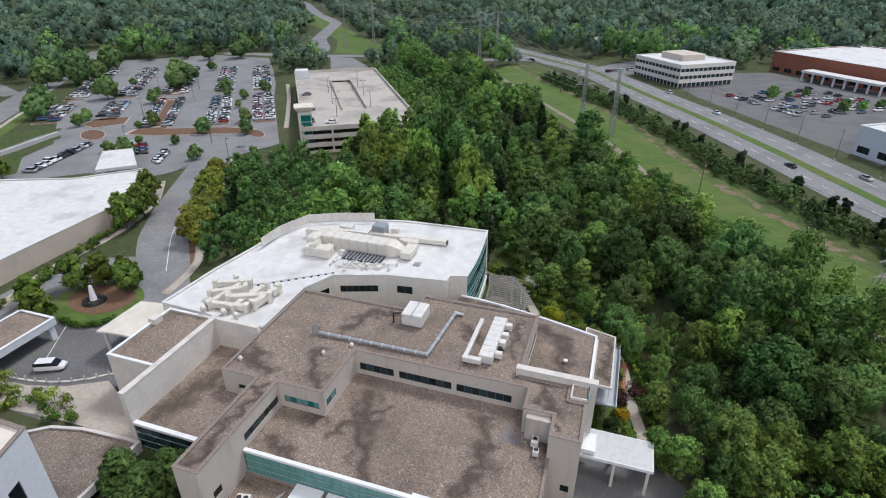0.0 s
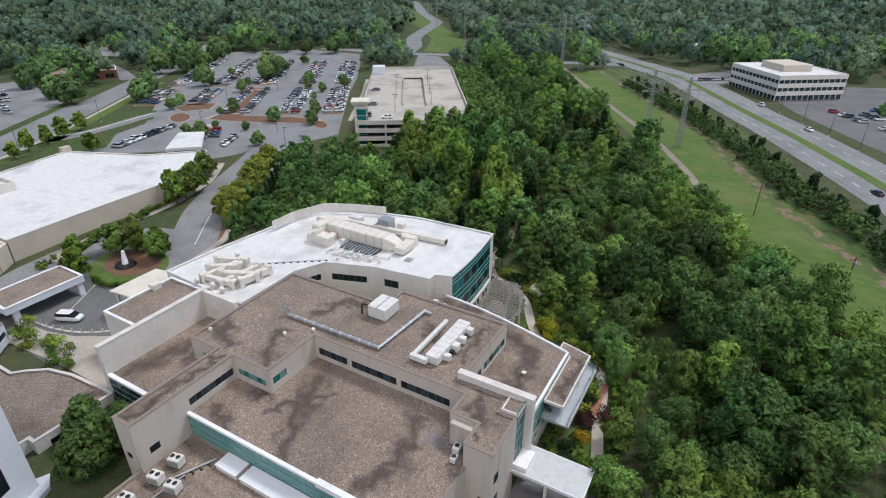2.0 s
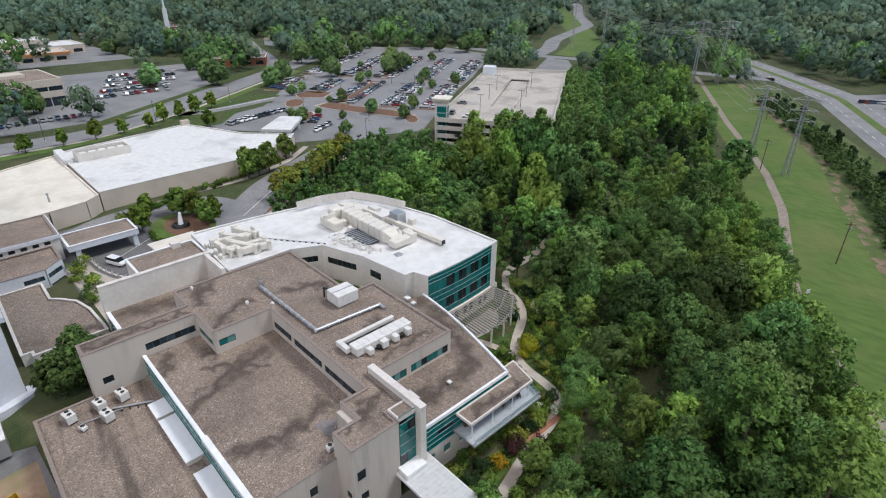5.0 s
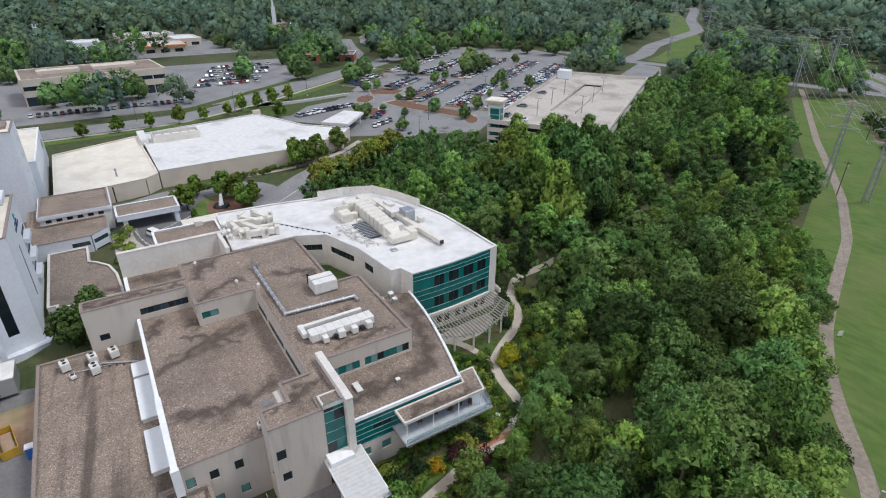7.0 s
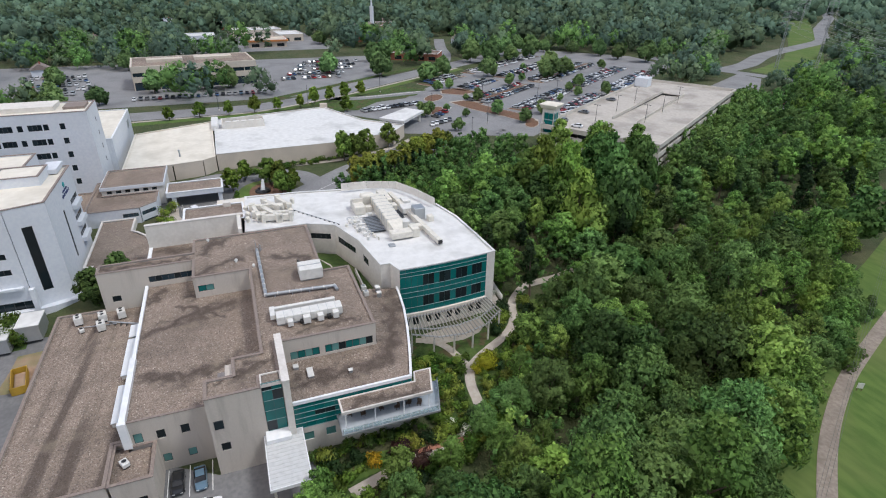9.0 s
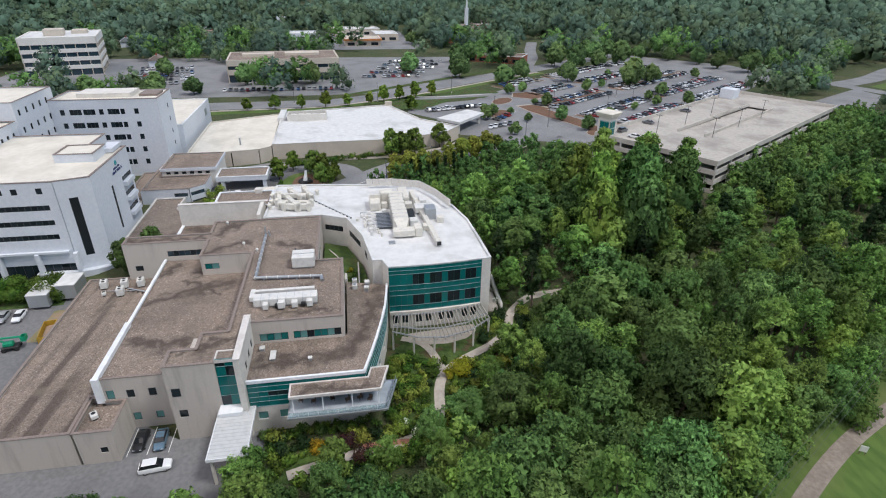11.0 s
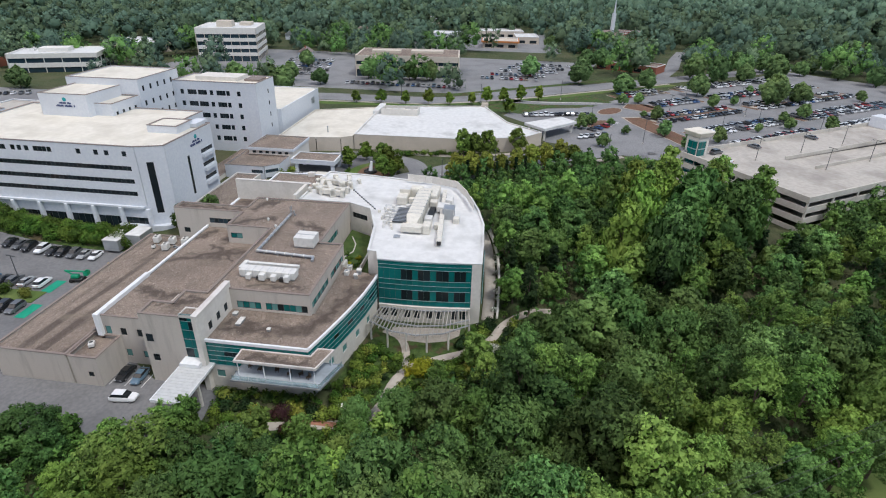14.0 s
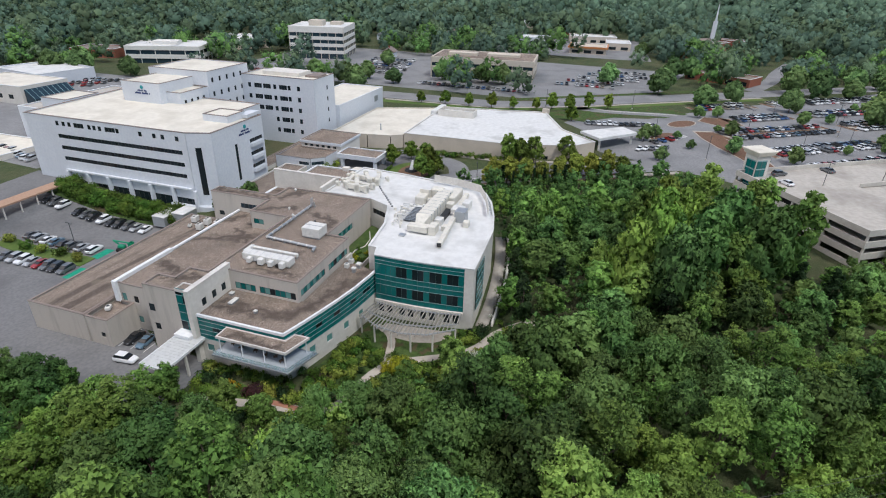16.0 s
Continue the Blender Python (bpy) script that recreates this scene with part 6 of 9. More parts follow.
curtain(lift, [(-1.9, -2.2), (1.5, -2.2)], [0.5, 2.9, 5.3, 7.7, 10.1, 12.5, 15.0], 1.7, lambda k, i, j, x, y: TG, bar_h=0.25, vertical=0.25, local=True)
b = boxes((-3.3, -3.3, 16.4, 3.8, 3.8, 18.0))
for v in b.verts:
    if v.co.z < 17:
        v.co.x, v.co.y = v.co.x * 0.8, v.co.y * 0.8
part("roof", soft(b, 0.2), M_CREAMROOF, lift, local=True)


def slab_block(name, corner, rz, length, depth, z0, levels, wall_m, band_m, roof_m, label, cap=None, pent=None, inset_d=0.0, bay=3.0):
    """A banded office: corner, turned by rz, its front along local x. levels: (spandrel bottom, spandrel top) pairs, glass between."""
    th = thing(name, (*corner, z0), rz, label, "building")
    top = levels[-1][1]
    part("glass_core", boxes((0.5, 0.5, 0, length - 0.5, depth - 0.5, top - 0.8)), M_BLUEGLASS, th, local=True)
    for a, c in levels:
        part("spandrel", ring(rect(0, 0, length, depth), 0.0, 0.9, a, c), band_m, th, local=True)
    n = int(length / bay)
    for i in range(n + 1):
        x = (length - 0.5) * i / n
        part("mullion", boxes((x, 0.25, 0, x + 0.35, 0.6, top - 0.3)), wall_m, th, local=True)
    n = int(depth / bay)
    for i in range(n + 1):
        y = (depth - 0.5) * i / n
        part("mullion", boxes((length - 0.6, y, 0, length - 0.25, y + 0.35, top - 0.3)), wall_m, th, local=True)
        part("mullion", boxes((0.25, y, 0, 0.6, y + 0.35, top - 0.3)), wall_m, th, local=True)
    part("roof", boxes((0.85, 0.85, top - 0.7, length - 0.85, depth - 0.85, top - 0.4)), roof_m, th, local=True)
    for p in pent or ():
        part("roof_house", soft(boxes(p), 0.1), wall_m, th, local=True)
    return th


def heading(a, b):
    return math.degrees(math.atan2(b[1] - a[1], b[0] - a[0])), math.hypot(b[0] - a[0], b[1] - a[1])


M_TANBAND = surface("tan_band", (0.50, 0.45, 0.38), (0.56, 0.50, 0.43), 1.0, None)
M_OFFWHITE = surface("off_white_band", (0.66, 0.64, 0.60), (0.72, 0.70, 0.66), 1.0, None)
a, L = heading((1, 366), (25, 334))
slab_block("office_building", (1, 366), a, L, 37, -2.2, [(2.6, 4.6), (6.4, 8.4), (10.2, 12.4)], M_TANBAND, M_OFFWHITE, M_WHITEROOF, "three-storey banded office with a white roof house", pent=[(10, 10, 11.6, 28, 26, 15.2)])
a, L = heading((-263, 20), (-269, 82))
slab_block("office_building", (-263, 20), a, L, 34, -2.3, [(4.4, 7.2), (9.2, 12.4)], M_TANBAND, M_TANBAND, M_GRAVEL, "low tan banded office with roof plant and dark glass", pent=[(8, 14, 11.8, 26, 20, 13.6), (32, 16, 11.8, 52, 24, 13.4)], bay=6)
a, L = heading((-291, -96), (-301, -58))
slab_block("office_building", (-291, -96), a, L, 38, -2.5, [(4.0, 6.2), (8.6, 10.8), (13.2, 15.4), (17.8, 21.8)], M_TANBAND, M_OFFWHITE, M_WHITEROOF, "four-storey tan banded office tower with roof plant", pent=[(12, 10, 21.0, 22, 20, 25), (25, 20, 21.0, 33, 30, 23.4)], bay=5)
a, L = heading((-224, -176), (-242, -132))
slab_block("office_building", (-224, -176), a, L, 32, -2.5, [(3.4, 6.0), (8.6, 11.2)], M_OFFWHITE, M_OFFWHITE, M_WHITEROOF, "white two-storey office with a white roof", pent=[(14, 10, 10.4, 30, 20, 13)], bay=8)


def shed(name, corner, rz, length, depth, h, wall_m, roof_m, label, z0=-2.2, cap=None, fascia=None):
    """A plain flat-roofed store with a fascia, shop windows along the front and a recessed door."""
    th = thing(name, (*corner, z0), rz, label, "building")
    n = max(2, int(length / 8))
    hs = [(length * (i + 0.2) / n, length * (i + 0.8) / n, 0.8, min(h - 1.2, 3.2), 2, M_DARKGLASS) for i in range(n)]
    volume(th, rect(0, 0, length, depth), -1.0, h, wall_m, holes={0: hs}, roof=roof_m, cap=cap or M_WHITECAP, cap_h=0.2, parapet=0.4, local=True)
    if fascia:
        part("fascia", ring(rect(0, 0, length, depth), 1.2, -0.01, h - 1.4, h - 0.1), fascia, th, local=True)
    return th


a, L = heading((83, 411), (128, 356))
shed("brick_store", (83, 411), a, L + 45, 78, 12, M_BRICK, M_WHITEROOF, "red brick superstore with a broad white roof")
store_porch = thing("store_porch", (100, 385, -2.2), a, "white store porch with a glazed front under a flat roof", "porch")
part("roof", boxes((0, -9, 5.0, 46, -0.3, 6.2)), M_WHITEROOF, store_porch, local=True)
for i in range(8):
    part("column", boxes((0.4 + i * 6.4, -8.6, -0.5, 1.2 + i * 6.4, -7.8, 5.0)), M_WHITEWALL, store_porch, local=True)
a, L = heading((80.5, 233), (89, 220))
shed("white_store", (80.5, 233), a, 40, 30, 10, M_WHITEWALL, M_WHITEROOF, "white windowless-sided store with a flat roof")
shed("gas_station", (-456, 34), 92, 28, 22, 6, M_WHITEWALL, M_WHITEROOF, "small white petrol station with a flat canopy roof")
shed("shop_row", (-488, 78), 100, 42, 24, 6, M_TANWALL, M_WHITEROOF, "row of shops with a pale flat roof")
shed("diner", (-414, 86), 92, 29, 24, 6, M_TANWALL, M_TANWALL, "low tan diner with an orange roof edge", fascia=M_ORANGE)
shed("shop", (-448, 113), 95, 20, 30, 6, M_TANWALL, M_WHITEROOF, "tan shop with a white flat roof")
shed("brick_house_block", (-456, 174), 62, 26, 30, 10, M_BRICK, M_GRAVEL, "red brick building of two storeys among trees")
shed("brick_house_block", (-520, 205), 70, 24, 16, 7, M_BRICK, M_GRAVEL, "red brick house block among trees")
shed("shop_row", (-330, 170), 60, 40, 18, 5, M_BRICK, M_GRAVEL, "low brick shop row beside the street")
shed("flat_roofed_store", (-150, -190), 80, 40, 30, 7, M_WHITEWALL, M_WHITEROOF, "white flat-roofed store among trees")
shed("flat_roofed_store", (-330, -190), 60, 44, 26, 7, M_TANWALL, M_WHITEROOF, "tan flat-roofed store among trees")
shed("flat_roofed_store", (-228, -228), 103, 32, 20, 6, M_BRICK, M_BROWNCAP, "low brick store with a dark brown roof")
church = thing("church", (-447.5, 190.7, -2), 30, "church with a white spire above the trees", "church")
part("nave", boxes((-8, -22, 0, 8, 2, 9)), M_BRICK, church, local=True)
b = boxes((-8.5, -22, 9, 8.5, 2, 14))
for v in b.verts:
    if v.co.z > 12:
        v.co.x = 0
part("roof", b, M_BROWNCAP, church, local=True)
part("belfry", boxes((-1.2, 2.6, 0, 1.2, 5.0, 27)), M_WHITEWALL, church, local=True)
b = bmesh.new(); tube(b, (0, 3.8, 27), (0, 3.8, 41), 0.9, 0.08, 8); part("spire", b, M_WHITEWALL, church, local=True)


def house(x, y, rz, seed):
    """A small far house: walls, a gabled roof and a chimney."""
    rng = random.Random(seed)
    w, d, h = rng.uniform(9, 13), rng.uniform(8, 10), rng.uniform(3, 5)
    th = thing("house", (x, y, height(x, y) - 0.2), rz, "small suburban house with a grey gabled roof", "house", "houses among the trees")
    part("wall", boxes((0, 0, 0, w, d, h)), rng.choice((M_WHITEWALL, M_BRICK, M_TANWALL)), th, local=True)
    b = boxes((-0.6, -0.6, h, w + 0.6, d + 0.6, h + 3.2))
    for v in b.verts:
        if v.co.z > h + 1:
            v.co.y = d / 2
    part("roof", b, M_BROWNCAP if rng.random() < 0.5 else M_GALV, th, local=True)
    part("chimney", boxes((w * 0.7, d * 0.5, h + 1, w * 0.7 + 0.9, d * 0.5 + 0.9, h + 4.2)), M_BRICK, th, local=True)


HOUSES = [(-520, 20, 20), (-560, 60, 70), (-540, 150, 40), (-600, 100, 10), (-560, -60, 30), (-610, 10, 80), (-480, -40, 50), (-430, -90, 15), (-640, 180, 30), (-590, 240, 60), (-400, 250, 20), (-480, -130, 75), (100, 470, 30), (-30, 480, 60), (-330, -40, 10)]
for i, (x, y, r) in enumerate(HOUSES):
    house(x, y, r, i)

# ---- trees ----
def leaf_cloud(rng, lobes, per, size, up=0.35, squash=1.0, wild=0.7, form=0.47):
    """Leaf sprays through the outer part of many lobes: vertices, triangles and rounded shading normals."""
    vs, fs, ns, n0 = [], [], [], 0
    mid = np.array((0, 0, sum(l[2] for l in lobes) / len(lobes) * 0.8))
    for (cx, cy, cz, r) in lobes:
        k = max(7, int(per * 1.9 * r * r))
        d = rng.normal(size=(k, 3))
        d[:, 2] += up
        d /= np.linalg.norm(d, axis=1)[:, None]
        c = np.array((cx, cy, cz)) + d * (r * rng.uniform(0.45, 1.12, (k, 1)) ** 0.8) * np.array((1, 1, squash))
        out = c - mid
        out /= np.linalg.norm(out, axis=1)[:, None] + 1e-9
        nrm = d * 0.6 + out * 0.5 + rng.normal(size=(k, 3)) * 0.5
        nrm *= np.where((nrm * out).sum(1) < 0, -1.0, 1.0)[:, None]
        nrm /= np.linalg.norm(nrm, axis=1)[:, None]
        a = np.cross(nrm, rng.normal(size=(k, 3)))
        a /= np.linalg.norm(a, axis=1)[:, None] + 1e-9
        b = np.cross(nrm, a)
        s = size * rng.uniform(0.6, 1.35, (k, 1))
        q = np.stack([c - a * s * 0.7 - b * s * 0.2, c + a * s * 0.75 - b * s * 0.3, c + b * s * 0.8 + nrm * s * 0.2], 1)
        sn = (d * (1 - form) + out * form) * 0.95 + nrm * wild
        sn /= np.linalg.norm(sn, axis=1)[:, None]
        vs.append(q.reshape(-1, 3))
        ns.append(np.repeat(sn, 3, 0))
        fs.append(n0 + np.arange(k)[:, None] * 3 + np.array([[0, 1, 2]]))
        n0 += 3 * k
    return np.concatenate(vs), np.concatenate(fs), np.concatenate(ns)


ICO = bmesh.new()
bmesh.ops.create_icosphere(ICO, subdivisions=1, radius=1.0)
ICO.verts.ensure_lookup_table()
ICO_V = np.array([v.co[:] for v in ICO.verts])
ICO_F = np.array([[v.index for v in f.verts] for f in ICO.faces])
ICO.free()


def with_cores(rng, cloud, lobes, fill=0.42, form=0.47):
    """Adds the dense inside of each bough, lumpy and unseen but through gaps in its leaves."""
    v, f, n = cloud
    vs, fs, ns, n0 = [v], [f], [n], len(v)
    mid = np.array((0, 0, sum(l[2] for l in lobes) / len(lobes) * 0.8))
    for cx, cy, cz, r in lobes:
        q = ICO_V * (r * fill * rng.uniform(0.8, 1.12, (len(ICO_V), 1))) + np.array((cx, cy, cz))
        out = q - mid
        out /= np.linalg.norm(out, axis=1)[:, None] + 1e-9
        k = ICO_V * (1 - form) + out * form
        vs.append(q)
        fs.append(ICO_F + n0)
        ns.append(k / np.linalg.norm(k, axis=1)[:, None])
        n0 += len(q)
    return np.concatenate(vs), np.concatenate(fs), np.concatenate(ns)


def crown_lobes(rng, h, r, base, n, spread=0.75, lobe=(0.26, 0.44)):
    """Boughs: lobes set round and up a crown, uneven in size."""
    out = []
    lean = rng.uniform(-0.12, 0.12, 2) * r
    for i in range(n):
        a = i * 2.399 + rng.uniform(-0.5, 0.5)
        f = (i + 0.5) / n
        z = base + (h - base) * (0.06 + 0.86 * f)
        env = math.sin(math.pi * min(1.0, 0.24 + 0.70 * f)) ** 0.8
        rad = r * spread * env * rng.uniform(0.45, 1.08)
        out.append((rad * math.cos(a) + lean[0] * f, rad * math.sin(a) + lean[1] * f, z, r * rng.uniform(*lobe) * (1.14 - 0.42 * f)))
    return out


def tufts(rng, lobes, k, share=0.42):
    """Small clumps on the outside of each bough, so that a crown breaks up into sprays."""
    out = []
    for cx, cy, cz, r in lobes:
        d = rng.normal(size=(k, 3))
        d[:, 2] = np.abs(d[:, 2]) * 0.9 - 0.15
        d /= np.linalg.norm(d, axis=1)[:, None]
        for v in d:
            q = rng.uniform(0.75, 1.12)
            out.append((cx + v[0] * r * q, cy + v[1] * r * q, cz + v[2] * r * q * 0.85, r * share * rng.uniform(0.6, 1.15)))
    return out


def mesh_from(name, v, f, material, normals=None):
    me = bpy.data.meshes.new(name)
    me.vertices.add(len(v))
    me.vertices.foreach_set("co", np.asarray(v, dtype=np.float32).ravel())
    me.loops.add(len(f) * 3)
    me.loops.foreach_set("vertex_index", np.asarray(f, dtype=np.int32).ravel())
    me.polygons.add(len(f))
    me.polygons.foreach_set("loop_start", np.arange(len(f), dtype=np.int32) * 3)
    me.update(calc_edges=True)
    me.materials.append(material)
    if normals is not None:
        me.normals_split_custom_set_from_vertices(normals.astype(np.float32))
    return me


def trunk_mesh(rng, h, r, lobes):
    """A tapered, slightly bent trunk with limbs towards the boughs."""
    bm = bmesh.new()
    top = h * 0.72
    pts = [Vector((rng.uniform(-0.15, 0.15) * i, rng.uniform(-0.15, 0.15) * i, top * i / 4)) for i in range(5)]
    for i in range(4):
        tube(bm, pts[i], pts[i + 1], r * (1 - i * 0.22), r * (1 - (i + 1) * 0.22), 6)
    for cx, cy, cz, lr in lobes[::3]:
        s = max(0.3, min(0.9, (cz - 1.5) / top - 0.12))
        k = s * 4
        a = pts[int(k)].lerp(pts[min(4, int(k) + 1)], k - int(k))
        tube(bm, a, Vector((cx, cy, cz)), r * 0.35, r * 0.1, 5)
    return bm


def tree_kind(seed, h, r, n, per, size, leaf, base=0.3, label="", category="tree", group="", name="tree", spread=0.75, squash=1.15):
    """One tree at the origin: trunk and crown under an Empty. It is the pattern that the copies share."""
    rng = np.random.default_rng(seed)
    lobes = crown_lobes(rng, h, r, h * base, n, spread)
    v, f, nv = leaf_cloud(rng, tufts(rng, lobes, 10, 0.44), per, size, squash=squash, wild=0.5)
    # sparse larger sprays fill the inside
    w, g, nw = leaf_cloud(rng, [(x, y, z, q * 0.8) for x, y, z, q in lobes], 11, size * 1.9)
    v, f, nv = np.concatenate([v, w]), np.concatenate([f, g + len(v)]), np.concatenate([nv, nw])
    th = thing(name, (0, 0, 0), 0, label, category, group)
    part("trunk", trunk_mesh(rng, h, 0.02 * h + 0.05, lobes), M_BARK, th, local=True)
    crown = new("crown", mesh_from("crown", v, f, leaf, nv))
    crown.parent = th
    return th


def scatter(poly, gap, rng, tries=30000, limit=10000, clear=None):
    """Uneven points at least gap apart inside an outline."""
    xs, ys = [p[0] for p in poly], [p[1] for p in poly]
    out, cells = [], {}
    for _ in range(tries):
        x, y = rng.uniform(min(xs), max(xs)), rng.uniform(min(ys), max(ys))
        c = (int(x // gap), int(y // gap))
        if any((x - a) ** 2 + (y - b) ** 2 < gap * gap for i in (-1, 0, 1) for j in (-1, 0, 1) for a, b in cells.get((c[0] + i, c[1] + j), ())):
            continue
        if inside(x, y, poly) and (clear is None or clear(x, y)):
            cells.setdefault(c, []).append((x, y))
            out.append((x, y))
            if len(out) >= limit:
                break
    return out


WOOD = [(-76, 98), (-88, 92), (-98, 100), (-108, 118), (-118, 140), (-126, 152), (-106, 163), (-62, 180), (-54, 190), (-106, 276), (-150, 318), (-120, 350), (-98, 352), (-62, 284), (-36, 246), (-23, 226), (-10, 203), (3, 181), (9, 170), (16.5, 155),
        (23, 142), (30, 131), (37.5, 119.5), (47, 102), (53, 84), (58, 60), (62, 25), (40, 10), (17.5, 25), (17, 45), (20, 58), (23, 66), (19.5, 78), (15.5, 92), (2, 104), (-10, 113), (-20, 122), (-40, 119), (-60, 114), (-72, 107)]
wood_rng = np.random.default_rng(11)
WOODS = "trees of the wood"
def wood_kinds(per, fine):
    return [tree_kind(sd, h, r, n, per, sz * fine, leaf, 0.22, lab, "tree", WOODS, "deciduous_tree", spread=sp)
         for sd, h, r, n, sz, leaf, lab, sp in (
             (1, 13.5, 4.6, 20, 0.36, M_LEAF, "broad mid-green deciduous tree in the wood", 0.8),
             (2, 12.0, 5.0, 20, 0.38, M_LEAFBLUE, "broad blue-green deciduous tree in the wood", 0.82),
             (3, 15.5, 4.0, 20, 0.36, M_LEAF, "tall mid-green deciduous tree in the wood", 0.78),
             (4, 11.0, 4.4, 18, 0.36, M_LEAFYG, "yellow-green deciduous tree in the wood", 0.8),
             (5, 13.0, 5.4, 22, 0.40, M_LEAFDEEP, "dark green spreading tree in the wood", 0.85),
             (6, 10.0, 3.8, 16, 0.34, M_LEAFYG, "light yellow-green small tree in the wood", 0.8),
             (7, 14.0, 4.8, 20, 0.38, M_LEAFDEEP, "dark green deciduous tree in the wood", 0.8),
             (8, 8.0, 3.4, 14, 0.32, M_LEAFBLUE, "low grey-green tree in the wood", 0.9),
             (9, 15.0, 2.6, 20, 0.34, M_LEAFDARK, "dark narrow conifer in the wood", 0.6))]


KINDS = wood_kinds(11, 1.25)
FINE = wood_kinds(34, 0.8)

def wood_gap(x, y):
    if x < -28 and y < 172 and wood_rng.random() < 0.1:
        return False
    return not (math.hypot(x - 12, y - 112) < 5 or math.hypot(x - 30, y - 98) < 4 or math.hypot(x + 5, y - 140) < 4)
TALL = [(-71, 150, 3), (-76, 172, 0), (-67, 180, 2), (-60, 163, 4), (-55, 149, 3), (-66, 168, 0), (-79, 160, 2), (-48, 158, 6), (-63, 154, 3), (-40, 143, 3), (-52, 170, 4), (-36, 152, 1)]
spots = scatter(WOOD, 6.1, wood_rng, 40000, clear=lambda x, y: wood_gap(x, y) and all((x - a) ** 2 + (y - c) ** 2 > 12 for a, c, k in TALL))
WOOD_EDGE = [(2, 180), (8, 169.5), (15, 155), (21.5, 142.5), (28.5, 131.5), (36, 120), (45, 103)]
for (x0, y0), (x1, y1) in zip(WOOD_EDGE, WOOD_EDGE[1:]):
    n = int(math.hypot(x1 - x0, y1 - y0) / 4.6)
    for i in range(n):
        x, y = x0 + (x1 - x0) * i / n - 1.5, y0 + (y1 - y0) * i / n - 1
        if all((x - a) ** 2 + (y - c) ** 2 > 16 for a, c in spots):
            spots.append((x, y))
spots.sort(key=lambda p: min(seg_dist(*p, 28, 66, 20, 130), seg_dist(*p, 20, 130, 2, 176)))
used = {}


def kind_at(x, y):
    """Like trees stand in loose groups."""
    v = noise.noise(Vector((x * 0.045, y * 0.045, 3.0))) + wood_rng.uniform(-0.45, 0.45)
    if x < -28 and wood_rng.random() < 0.16:
        return 8
    return min(7, max(0, int((v + 0.75) / 1.5 * 8)))


ORDER = [7, 4, 6, 1, 0, 2, 0, 3, 8]
for i, (x, y) in enumerate(spots[:225]):
    k = ORDER[kind_at(x, y)]
    if y < 52:
        k = (4, 6, 7)[k % 3]
    s = wood_rng.uniform(0.8, 1.32)
    m = pose(x, y, height(x, y) - 0.1, wood_rng.uniform(-4, 4), wood_rng.uniform(-4, 4), wood_rng.uniform(0, 360))
    pool = FINE if i < 105 else KINDS
    if pool[k].name not in used:
        used[pool[k].name], t = True, pool[k]
        t.matrix_basis = m
    else:
        t = copy_thing(pool[k], m)
    if 0 < x < 40 and 95 < y < 150 and wood_rng.random() < 0.16:
        s *= 1.35
    # low growth behind the wing and by the access road
    tall = 1.0
    if seg_dist(x, y, -66, 194, -142, 303) < 26 or (-64 < x < -14 and y > 166):
        s *= 0.66
    elif x < -80:
        s *= 0.55
    elif y < 74:
        s *= 0.76
    elif min(seg_dist(x, y, 19.5, 78, 15.5, 92), seg_dist(x, y, 15.5, 92, 2, 104), seg_dist(x, y, 2, 104, -20, 122)) < 8:
        s *= 0.58
    elif min(seg_dist(x, y, *a, *c) for a, c in zip(PATH, PATH[1:])) < 11:
        s *= 0.8
    elif x < -22 and y < 165:
        s *= 0.78
    t.scale = (s * (tall + 1) / 2, s * (tall + 1) / 2 * wood_rng.uniform(0.9, 1.1), s * tall * wood_rng.uniform(0.85, 1.15))
for x, y, k in TALL:
    t = copy_thing(KINDS[k], pose(x, y, height(x, y) - 0.1, 0, 0, wood_rng.uniform(0, 360)))
    z = wood_rng.uniform(19, 22) / (13.5, 12, 15.5, 11, 13, 10, 14)[k]
    t.scale = (1.15, 1.15, z)
# trees at the rim of the garden and along the lawn
RIM_TREES = [(15.5, 67.5, 0, 9.0, 3.3), (20.5, 72.5, 4, 9.0, 3.4), (17.3, 79.5, 1, 8.5, 2.9), (12.5, 88.0, 0, 7.6, 2.6), (21.5, 66.0, 6, 8.0, 3.0), (8.0, 95.5, 1, 7.5, 2.5),
             (11.0, 170.5, 1, 9.5, 3.4), (14.2, 164.0, 0, 10.5, 3.8), (17.2, 157.0, 4, 10.0, 3.7), (20.0, 150.5, 1, 9.5, 3.5), (23.5, 144.0, 0, 10.0, 3.6), (27.5, 137.5, 4, 9.5, 3.5), (31.0, 131.5, 6, 9.0, 3.3)]
for x, y, k, tall, r in RIM_TREES:
    t = copy_thing(FINE[k], pose(x, y, height(x, y) - 0.1, 0, 0, wood_rng.uniform(0, 360)))
    w = r / (4.6, 5.0, 4.0, 4.4, 5.4, 3.8, 4.8)[k]
    t.scale = (w, w, tall / (13.5, 12, 15.5, 11, 13, 10, 14)[k])
for k, t in enumerate(KINDS + FINE):
    if t.name not in used:
        t.matrix_basis = pose(-30 - 3 * k, 172 - k, height(-30 - 3 * k, 172 - k) - 0.1)


